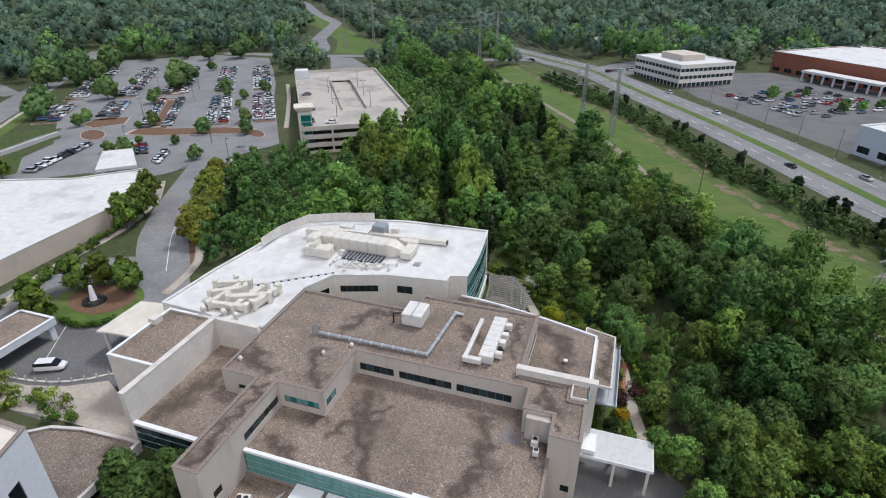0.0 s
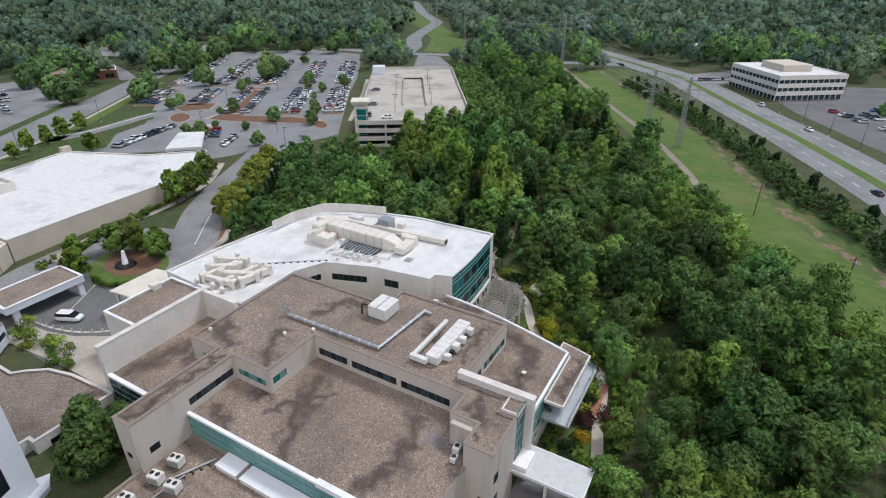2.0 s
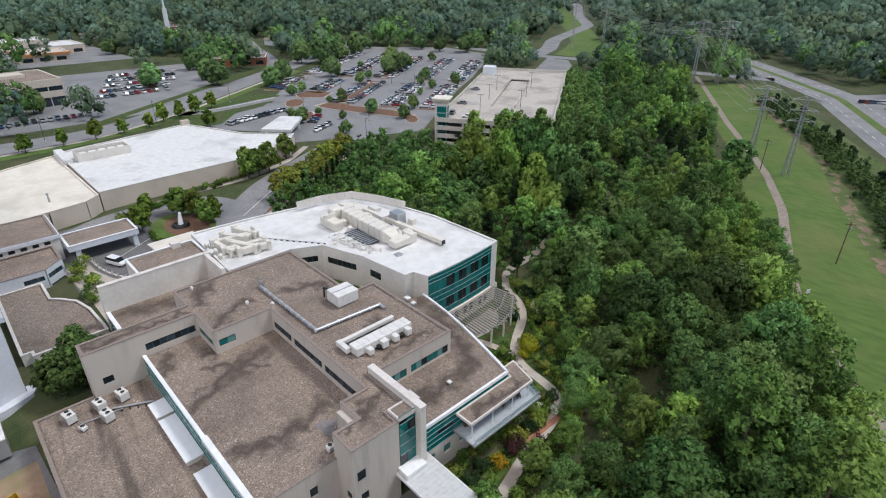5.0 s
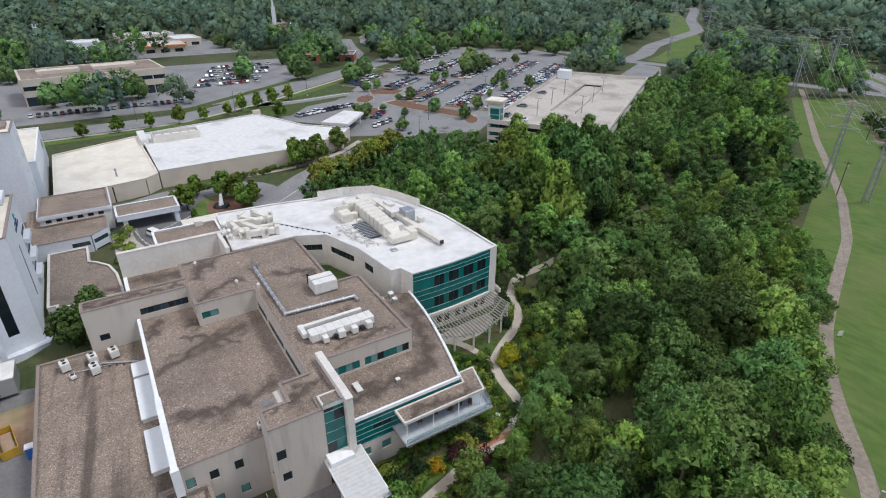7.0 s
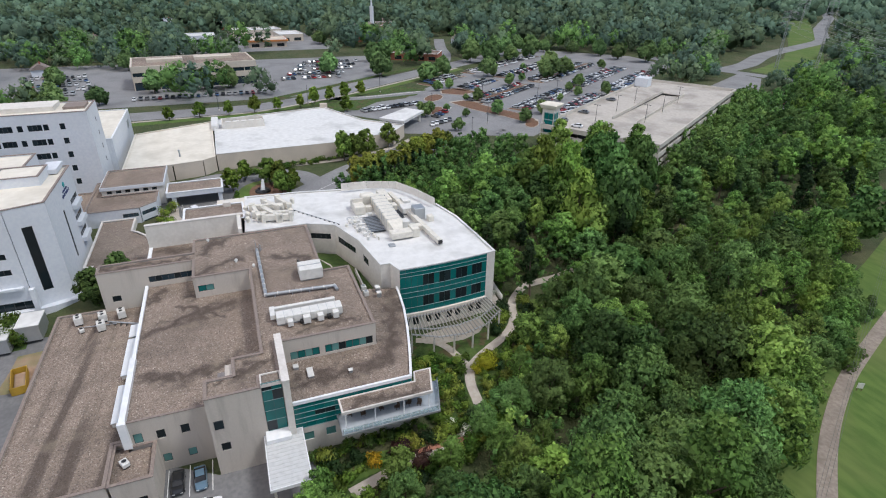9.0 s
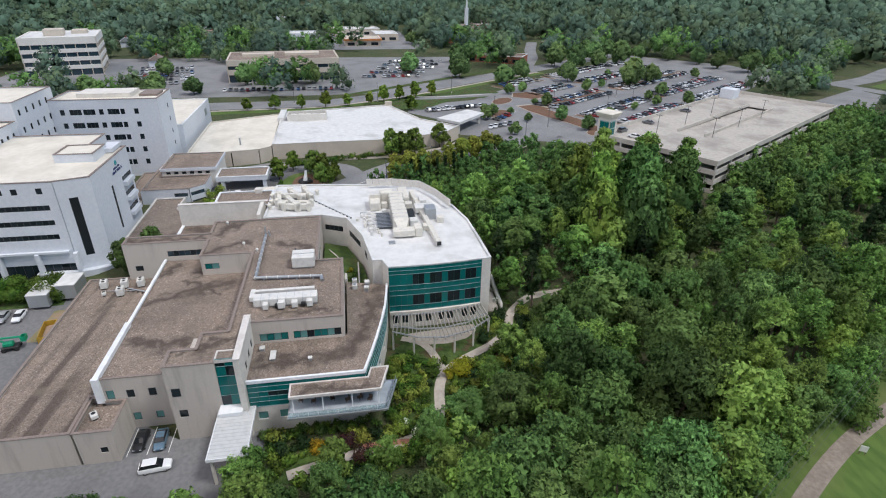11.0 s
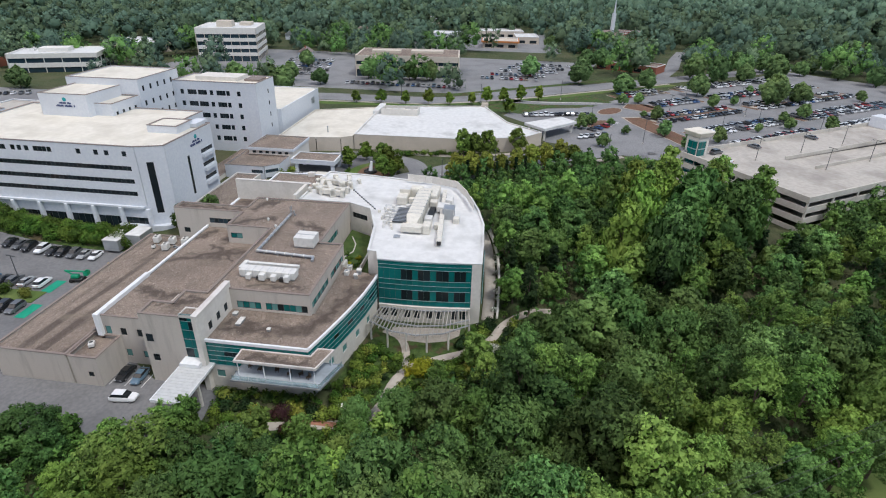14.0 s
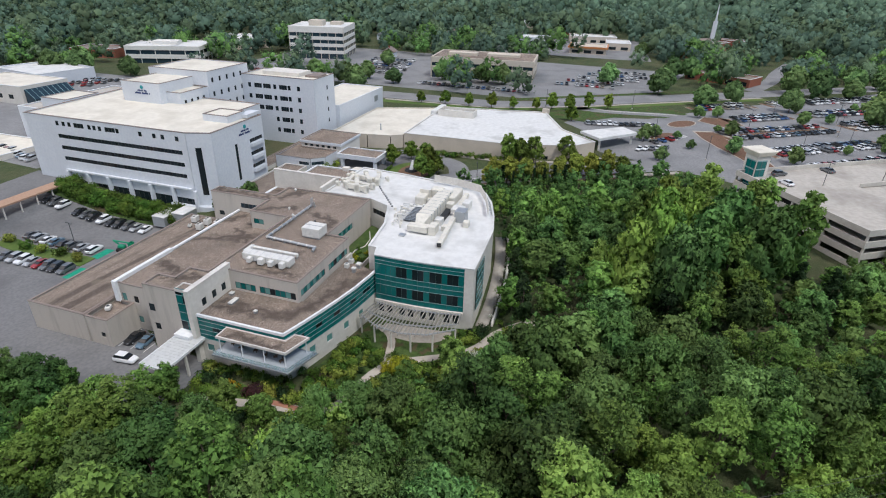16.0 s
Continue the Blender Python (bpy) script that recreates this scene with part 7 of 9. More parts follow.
def stand(name, pts, rng, leaf, label, h0=9, h1=14, r0=3.4, r1=5.0, n=16, per=5.5, size=0.95, kind="stuff", category="woodland", core=0.58, tall=1.0, lobe=(0.26, 0.44), wild=0.7, form=0.47):
    """Many trees as one mass: crowns alone, at the places given."""
    pool = []
    for i in range(10):
        h, r = rng.uniform(h0, h1), rng.uniform(r0, r1)
        lobes = crown_lobes(rng, h, r, h * 0.22, n, 0.85, lobe)
        pool.append(with_cores(rng, leaf_cloud(rng, lobes, per, size, wild=wild, form=form), lobes, core, form))
    vs, fs, ns, n0 = [], [], [], 0
    for x, y in pts:
        v, f, nv = pool[int(rng.integers(len(pool)))]
        a, s = rng.uniform(0, 6.283), rng.uniform(0.62, 1.38) * tall
        c, d = math.cos(a) * s, math.sin(a) * s
        w = np.stack([v[:, 0] * c - v[:, 1] * d + x, v[:, 0] * d + v[:, 1] * c + y, v[:, 2] * s + height(x, y)], 1)
        ns.append(np.stack([nv[:, 0] * c / s - nv[:, 1] * d / s, nv[:, 0] * d / s + nv[:, 1] * c / s, nv[:, 2]], 1))
        vs.append(w)
        fs.append(f + n0)
        n0 += len(v)
    return tagged(new(name, mesh_from(name, np.concatenate(vs), np.concatenate(fs), leaf, np.concatenate(ns))), label, category, kind=kind)


low = [p for p in spots[225:] if p[0] < -78 and p[1] < 172 or seg_dist(*p, -66, 194, -142, 303) < 26]
rest = [p for p in spots[225:] if p not in low]
groups = {}
for x, y in rest:
    groups.setdefault(ORDER[kind_at(x, y)] % 4, []).append((x, y))
for g, leaf, word in ((0, M_LEAF, "mid-green"), (1, M_LEAFBLUE, "blue-green"), (2, M_LEAFDEEP, "dark green"), (3, M_LEAFYG, "yellow-green")):
    if groups.get(g):
        stand("woodland", groups[g], wood_rng, leaf, f"dense {word} deciduous woodland crowns", per=17, size=0.55, n=14, tall=0.95)
stand("woodland", low, wood_rng, M_LEAFDEEP, "low dark green trees beside the road and the garage", 5.0, 8.0, 2.6, 3.9, 10, 20, 0.5)
# bushes and saplings that close the gaps between the trunks
under = scatter(WOOD, 4.2, np.random.default_rng(21), 20000, 900, lambda x, y: wood_gap(x, y) or (x + y) % 2 < 1)
stand("undergrowth", under, wood_rng, M_LEAFDEEP, "dark green undergrowth between the trees", 3, 5.5, 1.8, 2.8, 4, 9, 0.5)

rim = scatter([(21, 62), (30, 70), (30, 90), (18, 104), (6, 113), (-8, 124), (-22, 132), (-22, 123), (-10, 115), (3, 105), (16, 93), (20, 78), (22, 68)], 2.6, np.random.default_rng(29), 9000, 260)
for g, (leaf, word) in enumerate(((M_LEAF, "mid-green"), (M_LEAFDEEP, "dark green"))):
    stand("thicket", rim[g::2], wood_rng, leaf, f"dense {word} bushes where the wood meets the garden", 2.6, 5.2, 1.6, 2.6, 6, 30, 0.32, core=0.4, wild=0.5)
slope = scatter([(-69, 192), (-52, 188), (-104, 276), (-150, 320), (-139, 298)], 3.8, np.random.default_rng(37), 9000, 240)
stand("woodland", slope, wood_rng, M_LEAFDEEP, "dark green trees against the side of the garage", 5.0, 8.5, 2.4, 3.6, 11, 15, 0.5)
verge = scatter([(17.5, 24), (18, 46), (21, 58), (24, 70), (36, 76), (44, 50), (40, 24)], 3.0, np.random.default_rng(41), 9000, 260)
for g, (leaf, word) in enumerate(((M_LEAFDEEP, "dark green"), (M_LEAF, "mid-green"))):
    stand("thicket", verge[g::2], wood_rng, leaf, f"dense {word} bushes beside the car park", 2.8, 5.8, 1.7, 2.8, 6, 28, 0.34, core=0.4, wild=0.5)
grove = scatter([(-34, 122), (-62, 117), (-78, 108), (-92, 104), (-104, 122), (-112, 142), (-100, 158), (-62, 174), (-30, 160), (-22, 140)], 2.5, np.random.default_rng(23), 20000, 600,
                lambda x, y: seg_dist(x, y, -32, 124, -31, 134) > 2 and seg_dist(x, y, -31, 134, -33, 146) > 2)
for g, (leaf, word) in enumerate(((M_LEAFDEEP, "dark green"), (M_LEAF, "mid-green"), (M_LEAFBLUE, "fresh green"))):
    stand("thicket", grove[g::3], wood_rng, leaf, f"dense {word} saplings and bushes in the garden wood", 2.0, 5.0, 1.3, 2.3, 5, 30, 0.34, core=0.4, wild=0.5)

# ---- parked cars ----
def loft(stations, parts_n=None):
    """A body from cross-sections along x: (x, half width low, half width high, z low, z high)."""
    bm = bmesh.new()
    rings = []
    for x, w0, w1, z0, z1 in stations:
        rings.append([bm.verts.new((x, *p)) for p in ((-w0, z0), (w0, z0), (w0 * 1.02, (z0 + z1) / 2), (w1, z1), (-w1, z1), (-w0 * 1.02, (z0 + z1) / 2))])
    for a, c in zip(rings, rings[1:]):
        for i in range(6):
            bm.faces.new((a[i], a[(i + 1) % 6], c[(i + 1) % 6], c[i]))
    bm.faces.new(rings[0])
    bm.faces.new(rings[-1][::-1])
    bmesh.ops.recalc_face_normals(bm, faces=bm.faces[:])
    return bm


SHAPES = {
    "sedan": ([(-2.3, .72, .66, .38, .80), (-2.1, .85, .78, .28, .95), (-1.2, .9, .82, .24, 1.0), (.7, .9, .82, .24, .98), (1.7, .87, .74, .26, .88), (2.25, .74, .6, .36, .72)],
              [(-1.75, .76, .62, .96, 1.0), (-1.05, .78, .6, .96, 1.38), (.1, .78, .6, .96, 1.42), (1.05, .76, .66, .96, 1.0)]),
    "suv": ([(-2.35, .8, .76, .42, 1.0), (-2.2, .92, .86, .34, 1.1), (-1.0, .95, .88, .3, 1.14), (.8, .95, .88, .3, 1.12), (1.75, .92, .82, .34, 1.05), (2.3, .8, .7, .42, .86)],
            [(-2.15, .82, .74, 1.08, 1.14), (-1.75, .84, .7, 1.08, 1.66), (.1, .84, .7, 1.08, 1.72), (1.15, .82, .74, 1.08, 1.14)]),
    "van": ([(-2.5, .88, .84, .42, 1.1), (-2.4, .97, .93, .34, 1.2), (-1.0, 1.0, .94, .3, 1.2), (1.0, 1.0, .94, .3, 1.18), (1.9, .95, .86, .34, 1.05), (2.45, .82, .72, .42, .86)],
            [(-2.42, .9, .84, 1.16, 1.75), (-2.2, .9, .8, 1.16, 1.85), (.5, .9, .8, 1.16, 1.88), (1.6, .86, .8, 1.14, 1.2)]),
}
PAINTS = {"white": (.74, .75, .76), "silver": (.42, .43, .44), "grey": (.13, .135, .14), "black": (.012, .013, .015), "red": (.28, .015, .015), "blue": (.03, .08, .2), "tan": (.3, .26, .2), "steel_blue": (.12, .2, .27)}
M_PAINT = {c: paint("car_paint_" + c, v, 0.28, 0.3 if c in ("silver", "grey", "steel_blue") else 0.0, 0.6, 0.05) for c, v in PAINTS.items()}
M_CARGLASS = paint("car_glass", (0.012, 0.015, 0.018), 0.06, dirt=0.0)
M_RIM = paint("wheel_rim", (0.4, 0.4, 0.41), 0.35, 0.7)
M_TAIL = paint("tail_lamp_red", (0.3, 0.01, 0.01), 0.3)
M_HEAD = paint("head_lamp_clear", (0.7, 0.72, 0.74), 0.15)
CARS = {}


def car(shape, color, x, y, rz, z=None, fine=True):
    z = height(x, y) + 0.11 if z is None else z
    m = pose(x, y, z, 0, 0, rz)
    if (shape, color, fine) in CARS:
        return copy_thing(CARS[shape, color, fine], m)
    th = thing("car", (x, y, z), rz, f"{color.replace('_', ' ')} {'estate car' if shape == 'suv' else 'minivan' if shape == 'van' else 'saloon car'} parked on asphalt", "car", "parked cars")
    body, cabin = SHAPES[shape]
    b = loft(body); soft(b, 0.05); part("body", b, M_PAINT[color], th, local=True)
    part("cabin_glass", loft(cabin), M_CARGLASS, th, local=True)
    zr = max(s[4] for s in cabin)
    b = soft(boxes((cabin[1][0] + 0.05, -cabin[1][2] - 0.03, zr - 0.06, cabin[2][0] + 0.25, cabin[1][2] + 0.03, zr + 0.03)), 0.04)
    part("roof_panel", b, M_PAINT[color], th, local=True)
    for wx in (-1.38, 1.4):
        for s in (-1, 1):
            b = bmesh.new(); tube(b, (wx, s * 0.70, 0.33), (wx, s * 0.93, 0.33), 0.33, n=12); w = part("wheel", b, M_RUBBER, th, local=True)
            if fine:
                b = bmesh.new(); tube(b, (wx, s * 0.90, 0.33), (wx, s * 0.945, 0.33), 0.2, n=10); part("rim", b, M_RIM, w, local=True)
    e = body[-1]
    for s in (-1, 1) if fine else ():
        part("headlight", boxes((e[0] - 0.14, s * 0.52 - 0.17, e[3] + 0.2, e[0] + 0.02, s * 0.52 + 0.17, e[4] - 0.05)), M_HEAD, th, local=True)
        part("tail_light", boxes((body[0][0] - 0.02, s * 0.6 - 0.13, body[0][4] - 0.25, body[0][0] + 0.12, s * 0.6 + 0.13, body[0][4] - 0.05)), M_TAIL, th, local=True)
    CARS[shape, color, fine] = th
    return th


car("sedan", "black", 0.7, 49.4, 0)
car("sedan", "steel_blue", 1.0, 52.5, 4)
car("suv", "white", 6.6, 53.2, 96)
car("van", "white", -90.0, 51.8, 25)
crng = random.Random(3)
MIX = ["white"] * 6 + ["silver"] * 4 + ["grey"] * 4 + ["black"] * 4 + ["red"] * 2 + ["blue"] * 1 + ["tan"] + ["steel_blue"]


def any_car(x, y, rz, z=None):
    car(crng.choice(("sedan", "sedan", "suv")), crng.choice(MIX), x, y, rz + crng.choice((0, 180)) + crng.uniform(-2, 2), z, fine=False)


for y, c, s in ((-22.3, "black", "sedan"), (-19.8, "grey", "suv"), (-17.0, "white", "suv"), (-11.3, "black", "sedan"), (-8.6, "grey", "sedan"), (-6.0, "black", "suv"), (-2.4, "white", "suv"), (0.6, "black", "sedan"), (3.4, "black", "suv"), (6.6, "grey", "suv"), (9.4, "silver", "sedan"), (12.6, "white", "sedan")):
    car(s, c, -40.5, y, 3)
for y, c, s in ((-12.2, "grey", "sedan"), (-9.4, "silver", "suv"), (-6.6, "white", "sedan"), (-3.8, "steel_blue", "sedan"), (-0.6, "black", "sedan"), (2.4, "grey", "suv"), (5.4, "silver", "sedan"), (9.6, "white", "suv")):
    car(s, c, -26.2, y, 183)
for y, c, s in ((-8.0, "grey", "sedan"), (-5.0, "silver", "suv"), (-2.0, "white", "suv"), (0.8, "silver", "sedan"), (3.6, "red", "sedan"), (6.4, "grey", "suv"), (9.0, "black", "suv"), (12.0, "grey", "suv")):
    car(s, c, -15.6, y, 3)

# large car park: rows set askew, with planted islands between
ROW_RZ = math.degrees(math.atan2(VY, VX))
ROWS_S = (5.5, 25.0, 49.0, 72.0, 95.0)
far_cars = []
for r, s in enumerate(ROWS_S):
    for side in ((-4.3, 4.3) if r == 2 else (-2.75, 2.75)):
        for t0, t1 in ((276 if r > 2 else 254, 304), (322, 390 + 4 * r)):
            t = t0
            while t < t1:
                if crng.random() < (0.93 if r < 4 else 0.75):
                    x, y = lot(s + side, t)
                    if t < 345 and r < 3:
                        any_car(x, y, ROW_RZ)
                    else:
                        far_cars.append((x, y, ROW_RZ))
                t += 2.75
for r, s in enumerate(ROWS_S):
    for t0, t1 in ((274 if r > 2 else 252, 306), (320, 392 + 4 * r)):
        if r == 2:
            bed("lot_island", [lot(s - 1.7, t0), lot(s + 1.7, t0), lot(s + 1.7, t1), lot(s - 1.7, t1)], "reddish mulch strip between two rows of parked cars")
        for t in (t0 - 1.5, t1 + 1.5):
            bed("lot_island", [lot(s - 5, t - 1.2), lot(s + 5, t - 1.2), lot(s + 5, t + 1.2), lot(s - 5, t + 1.2)], "kerbed mulch island at the end of a parking row")
    for k in range(18):
        for t0 in (255, 323):
            t = t0 + 2.75 * k - 1.37
            if r < 3:
                for a in (-5.6, 0.6):
                    ribbon("marking", [lot(s + a, t), lot(s + a + 5, t)], 0.14, M_LINE, 0.12, step=5, across=1, label="white parking bay line", category="marking", kind="structure")
# row beside the low building, stalls by the drop-off, garage roof, north lot
for i in range(13):
    any_car(-183 - 0.6 * i, 122 + 2.35 * i, 15)
for i in range(5):
    any_car(-152.5 - 1.2 * i, 144.5 + 2.4 * i, -20)
for x, y in ((-164, 150), (-167, 153), (-170, 156)):
    any_car(x, y, 35)
for i in range(13):
    any_car(-128 - 2.0 * i, 297 + 2.6 * i, 33)
    any_car(-136 - 2.0 * i, 291 + 2.6 * i, 33)
    any_car(-124 - 2.0 * i, 310 + 2.6 * i, 33)
gm = pose(-73, 195.5, -7, 0, 0, 123.0)
for u, v, r in ((12, 40, 0), (8, 33, 90), (60, 40, 90), (30, 40, 90)):
    p = gm @ Vector((u, v, 12.25))
    car("suv" if u == 12 else "sedan", "grey" if u != 8 else "white", p.x, p.y, 123 + r, p.z)
for k in range(4):
    for i in range(12):
        if crng.random() < 0.7:
            far_cars.append((-150 - 9 * k + 1.2 * i, -135 - 3.0 * i + 4 * k, 25))
for i in range(8):
    far_cars.append((-62 - 0.8 * i, -56 - 2.8 * i, 10))
# office car parks beyond the street
for i in range(22):
    far_cars.append((-239 + crng.uniform(-0.4, 0.4), 22 + 2.9 * i, 0))
for k in range(5):
    for i in range(13):
        if crng.random() < 0.85:
            far_cars.append((-272 - 14 * k, 96 + 2.9 * i + 5 * k, 12))
for k in range(5):
    for i in range(11):
        if crng.random() < 0.75:
            far_cars.append((-262 - 13 * k + crng.uniform(-1, 1), -28 + 2.9 * i - 3 * k, 5))
for k in range(4):
    for i in range(12):
        if crng.random() < 0.6:
            far_cars.append((-195 - 14 * k, -95 + 2.9 * i, 5))
for k in range(6):
    for i in range(18):
        if crng.random() < 0.5:
            far_cars.append((48 + 8.5 * k + 1.7 * i, 322 - 2.4 * i + 6.5 * k, 30))
for i in range(14):
    far_cars.append((-14 + 1.6 * i, 372 + 1.2 * i, 60))


def car_mass(name, places, label):
    """Far parked cars: one mesh for each colour, body and glass."""
    pool = {}
    for x, y, rz in places:
        pool.setdefault(crng.choice(MIX), []).append((x, y, rz + crng.choice((0, 180)), crng.choice(("sedan", "suv"))))
    glass = bmesh.new()
    for c, items in pool.items():
        bm = bmesh.new()
        for x, y, rz, shape in items:
            m = pose(x, y, height(x, y) + 0.1, 0, 0, rz)
            body, cabin = SHAPES[shape]
            zr = max(s[4] for s in cabin)
            for target, made in ((bm, loft(body)), (glass, loft(cabin)), (bm, boxes((cabin[1][0], -cabin[1][2], zr - 0.05, cabin[2][0] + 0.2, cabin[1][2], zr + 0.03)))):
                made.transform(m)
                tmp = bpy.data.meshes.new("t")
                made.to_mesh(tmp)
                made.free()
                target.from_mesh(tmp)
                bpy.data.meshes.remove(tmp)
        tagged(part(name, bm, M_PAINT[c]), label.replace("cars", c.replace("_", " ") + " cars"), "cars", kind="stuff")
    tagged(part(name + "_glass", glass, M_CARGLASS), "dark windows of far parked cars", "cars", kind="stuff")


car_mass("far_cars", far_cars, "many far parked cars in rows on grey asphalt")
# cars under way on the highway, standing still here
car("sedan", "white", 39.5, 279, -60); car("sedan", "silver", 77.5, 205, -62); car("sedan", "black", 57, 212, 118); car("suv", "white", 20, 318, 118)

# ---- pylons, power lines, poles and lamps ----
def pylon(x, y, h, rz, arms=3, w=1.6):
    """A slim lattice mast with cross-arms."""
    z = height(x, y)
    th = thing("pylon", (x, y, z), rz, "tall grey lattice steel power pylon with cross-arms", "pylon", "power pylons")
    legs = [((sx * w / 2, sy * w / 2), (sx * 0.3, sy * 0.3)) for sx in (-1, 1) for sy in (-1, 1)]
    def leg_at(l, s):
        (a, b), (c, d) = l
        return Vector((a + (c - a) * s, b + (d - b) * s, h * s))
    for l in legs:
        part("leg", tube(bmesh.new(), leg_at(l, 0), leg_at(l, 1), 0.14, 0.08, 5), M_STEEL, th, local=True)
    n = int(h / 2.2)
    b = bmesh.new()
    for k in range(n):
        s0, s1 = k / n, (k + 1) / n
        for i, j in ((0, 1), (1, 3), (3, 2), (2, 0)):
            tube(b, leg_at(legs[i], s0), leg_at(legs[j], s1), 0.05, n=4)
            tube(b, leg_at(legs[j], s0), leg_at(legs[i], s0), 0.05, n=4)
    part("bracing", b, M_STEEL, th, local=True)
    for k in range(arms):
        zz = h - 1.0 - 3.4 * k
        b = bmesh.new()
        tube(b, (-4.2, 0, zz), (4.2, 0, zz), 0.12, n=5)
        tube(b, (-4.2, 0, zz), (0, 0, zz + 1.2), 0.06, n=4)
        tube(b, (4.2, 0, zz), (0, 0, zz + 1.2), 0.06, n=4)
        arm = part("cross_arm", b, M_STEEL, th, local=True)
        for u in (-4.0, 4.0):
            part("insulator", tube(bmesh.new(), (u, 0, zz), (u, 0, zz - 1.1), 0.1, n=6), M_GALV, arm, local=True)
    return th


def wire(a, b, sag, r=0.05, n=22):
    a, b = Vector(a), Vector(b)
    bm = bmesh.new()
    pts = [a.lerp(b, i / n) - Vector((0, 0, 4 * sag * (i / n) * (1 - i / n))) for i in range(n + 1)]
    side = (b - a).cross(Vector((0, 0, 1))).normalized()
    rows = [[bm.verts.new(p + side * u + Vector((0, 0, w))) for u, w in ((-r, 0), (0, -r), (r, 0), (0, r))] for p in pts]
    for p, q in zip(rows, rows[1:]):
        for i in range(4):
            bm.faces.new((p[i], p[(i + 1) % 4], q[(i + 1) % 4], q[i]))
    return bm


LINE_A = [(-404, 663, 34), (-218, 416, 36), (-92, 352, 34), (-17, 235, 27), (52, 112, 20), (95, 20, 20)]
LINE_B = [(-385, 680, 34), (-200, 430, 36), (-84.5, 367, 34), (-4.2, 233, 26), (66, 118, 20), (110, 30, 20)]
for line in (LINE_A, LINE_B):
    for i, (x, y, h) in enumerate(line):
        if i == 5 or (line is LINE_B and i == 4):
            continue
        pylon(x, y, h, 32, w=3.6 if i == 4 else 1.7)
    for i, ((x0, y0, h0), (x1, y1, h1)) in enumerate(zip(line, line[1:])):
        z0, z1 = height(x0, y0), height(x1, y1)
        c, s = math.cos(radians(32)), math.sin(radians(32))
        span = tagged(new("power_line"), "thin sagging overhead power lines between pylons", "power line", "power lines")
        span.matrix_basis = pose(x0, y0, z0 + h0)
        INV[span.name] = pose(x0, y0, z0 + h0).inverted()
        for k in range(3):
            for u in (-4.0, 4.0):
                part("wire", wire((x0 + u * c, y0 + u * s, z0 + h0 - 2.1 - 3.4 * k), (x1 + u * c, y1 + u * s, z1 + h1 - 2.1 - 3.4 * k), 4.0, 0.05 if i < 3 else 0.018), M_WIRE if i < 3 else M_WIREDARK, span)


def wood_pole(x, y, h=11):
    z = height(x, y)
    th = thing("utility_pole", (x, y, z), 30, "brown wooden utility pole with a short cross-arm", "pole", "utility poles")
    part("shaft", tube(bmesh.new(), (0, 0, -0.3), (0, 0, h), 0.17, 0.12, 8), M_WOODPOLE, th, local=True)
    part("cross_arm", boxes((-1.1, -0.07, h - 0.7, 1.1, 0.07, h - 0.5)), M_WOODPOLE, th, local=True)
    part("transformer", tube(bmesh.new(), (0.35, 0, h - 2.2), (0.35, 0, h - 1.3), 0.22, n=8), M_GALV, th, local=True)


for x, y in ((25.3, 178), (-11.7, 232), (44, 137), (-34, 300)):
    wood_pole(x, y)
bench = thing("lawn_sign", (25.2, 157, height(25.2, 157)), 60, "small pale sign board on posts on the lawn", "sign")
part("board", soft(boxes((-0.5, -0.05, 0.6, 0.5, 0.05, 1.7)), 0.03), M_UNIT, bench, local=True)
for u in (-0.4, 0.34):
    part("post", boxes((u, -0.04, 0, u + 0.08, 0.04, 0.62)), M_WOODPOLE, bench, local=True)


def lamp(x, y, h=9.0, z=None, heads=1, rz=0.0, label="slim dark lamp post in the car park"):
    th = thing("street_lamp", (x, y, height(x, y) if z is None else z), rz, label, "street lamp", "lamp posts")
    part("pole", tube(bmesh.new(), (0, 0, 0), (0, 0, h), 0.11, 0.07, 8), M_DARKFRAME, th, local=True)
    part("base", tube(bmesh.new(), (0, 0, 0), (0, 0, 0.7), 0.28, n=10), M_CONC, th, local=True)
    for k in range(heads):
        s = 1 if k == 0 else -1
        part("arm", boxes((min(0, s * 0.9), -0.04, h - 0.15, max(0, s * 0.9), 0.04, h - 0.05)), M_DARKFRAME, th, local=True)
        part("head", soft(boxes((min(s * 0.6, s * 1.3), -0.18, h - 0.2, max(s * 0.6, s * 1.3), 0.18, h - 0.04)), 0.04), M_DARKFRAME, th, local=True)
    return th


lamp(-24.5, 5.5, 8.5, heads=2, rz=80)
for s, t in ((21, 262), (21, 285), (38, 300), (38, 330), (56, 270), (56, 320), (73, 300), (3, 300)):
    lamp(*lot(s, t), heads=2, rz=ROW_RZ)
for u, v in ((18, 30), (40, 30), (62, 30), (30, 15), (52, 15), (74, 15)):
    p = gm @ Vector((u, v, 12.25))
    lamp(p.x, p.y, 7.0, p.z, 2, 33, "slim lamp post on the garage roof")
for x, y in ((-205, 60), (-205, 100), (-222, 140), (-170, 150), (-148, 168), (-128, 152), (-105, 112), (-92, 96)):
    lamp(x, y, 9.5, label="slim lamp post beside the street")
for i in range(9):
    x, y = HW_FAR[5][0] + 9 * i + 6, HW_FAR[5][1] - 16.5 * i + 3
    lamp(x, y, 11, heads=1, rz=210, label="tall grey highway lamp with a long arm")

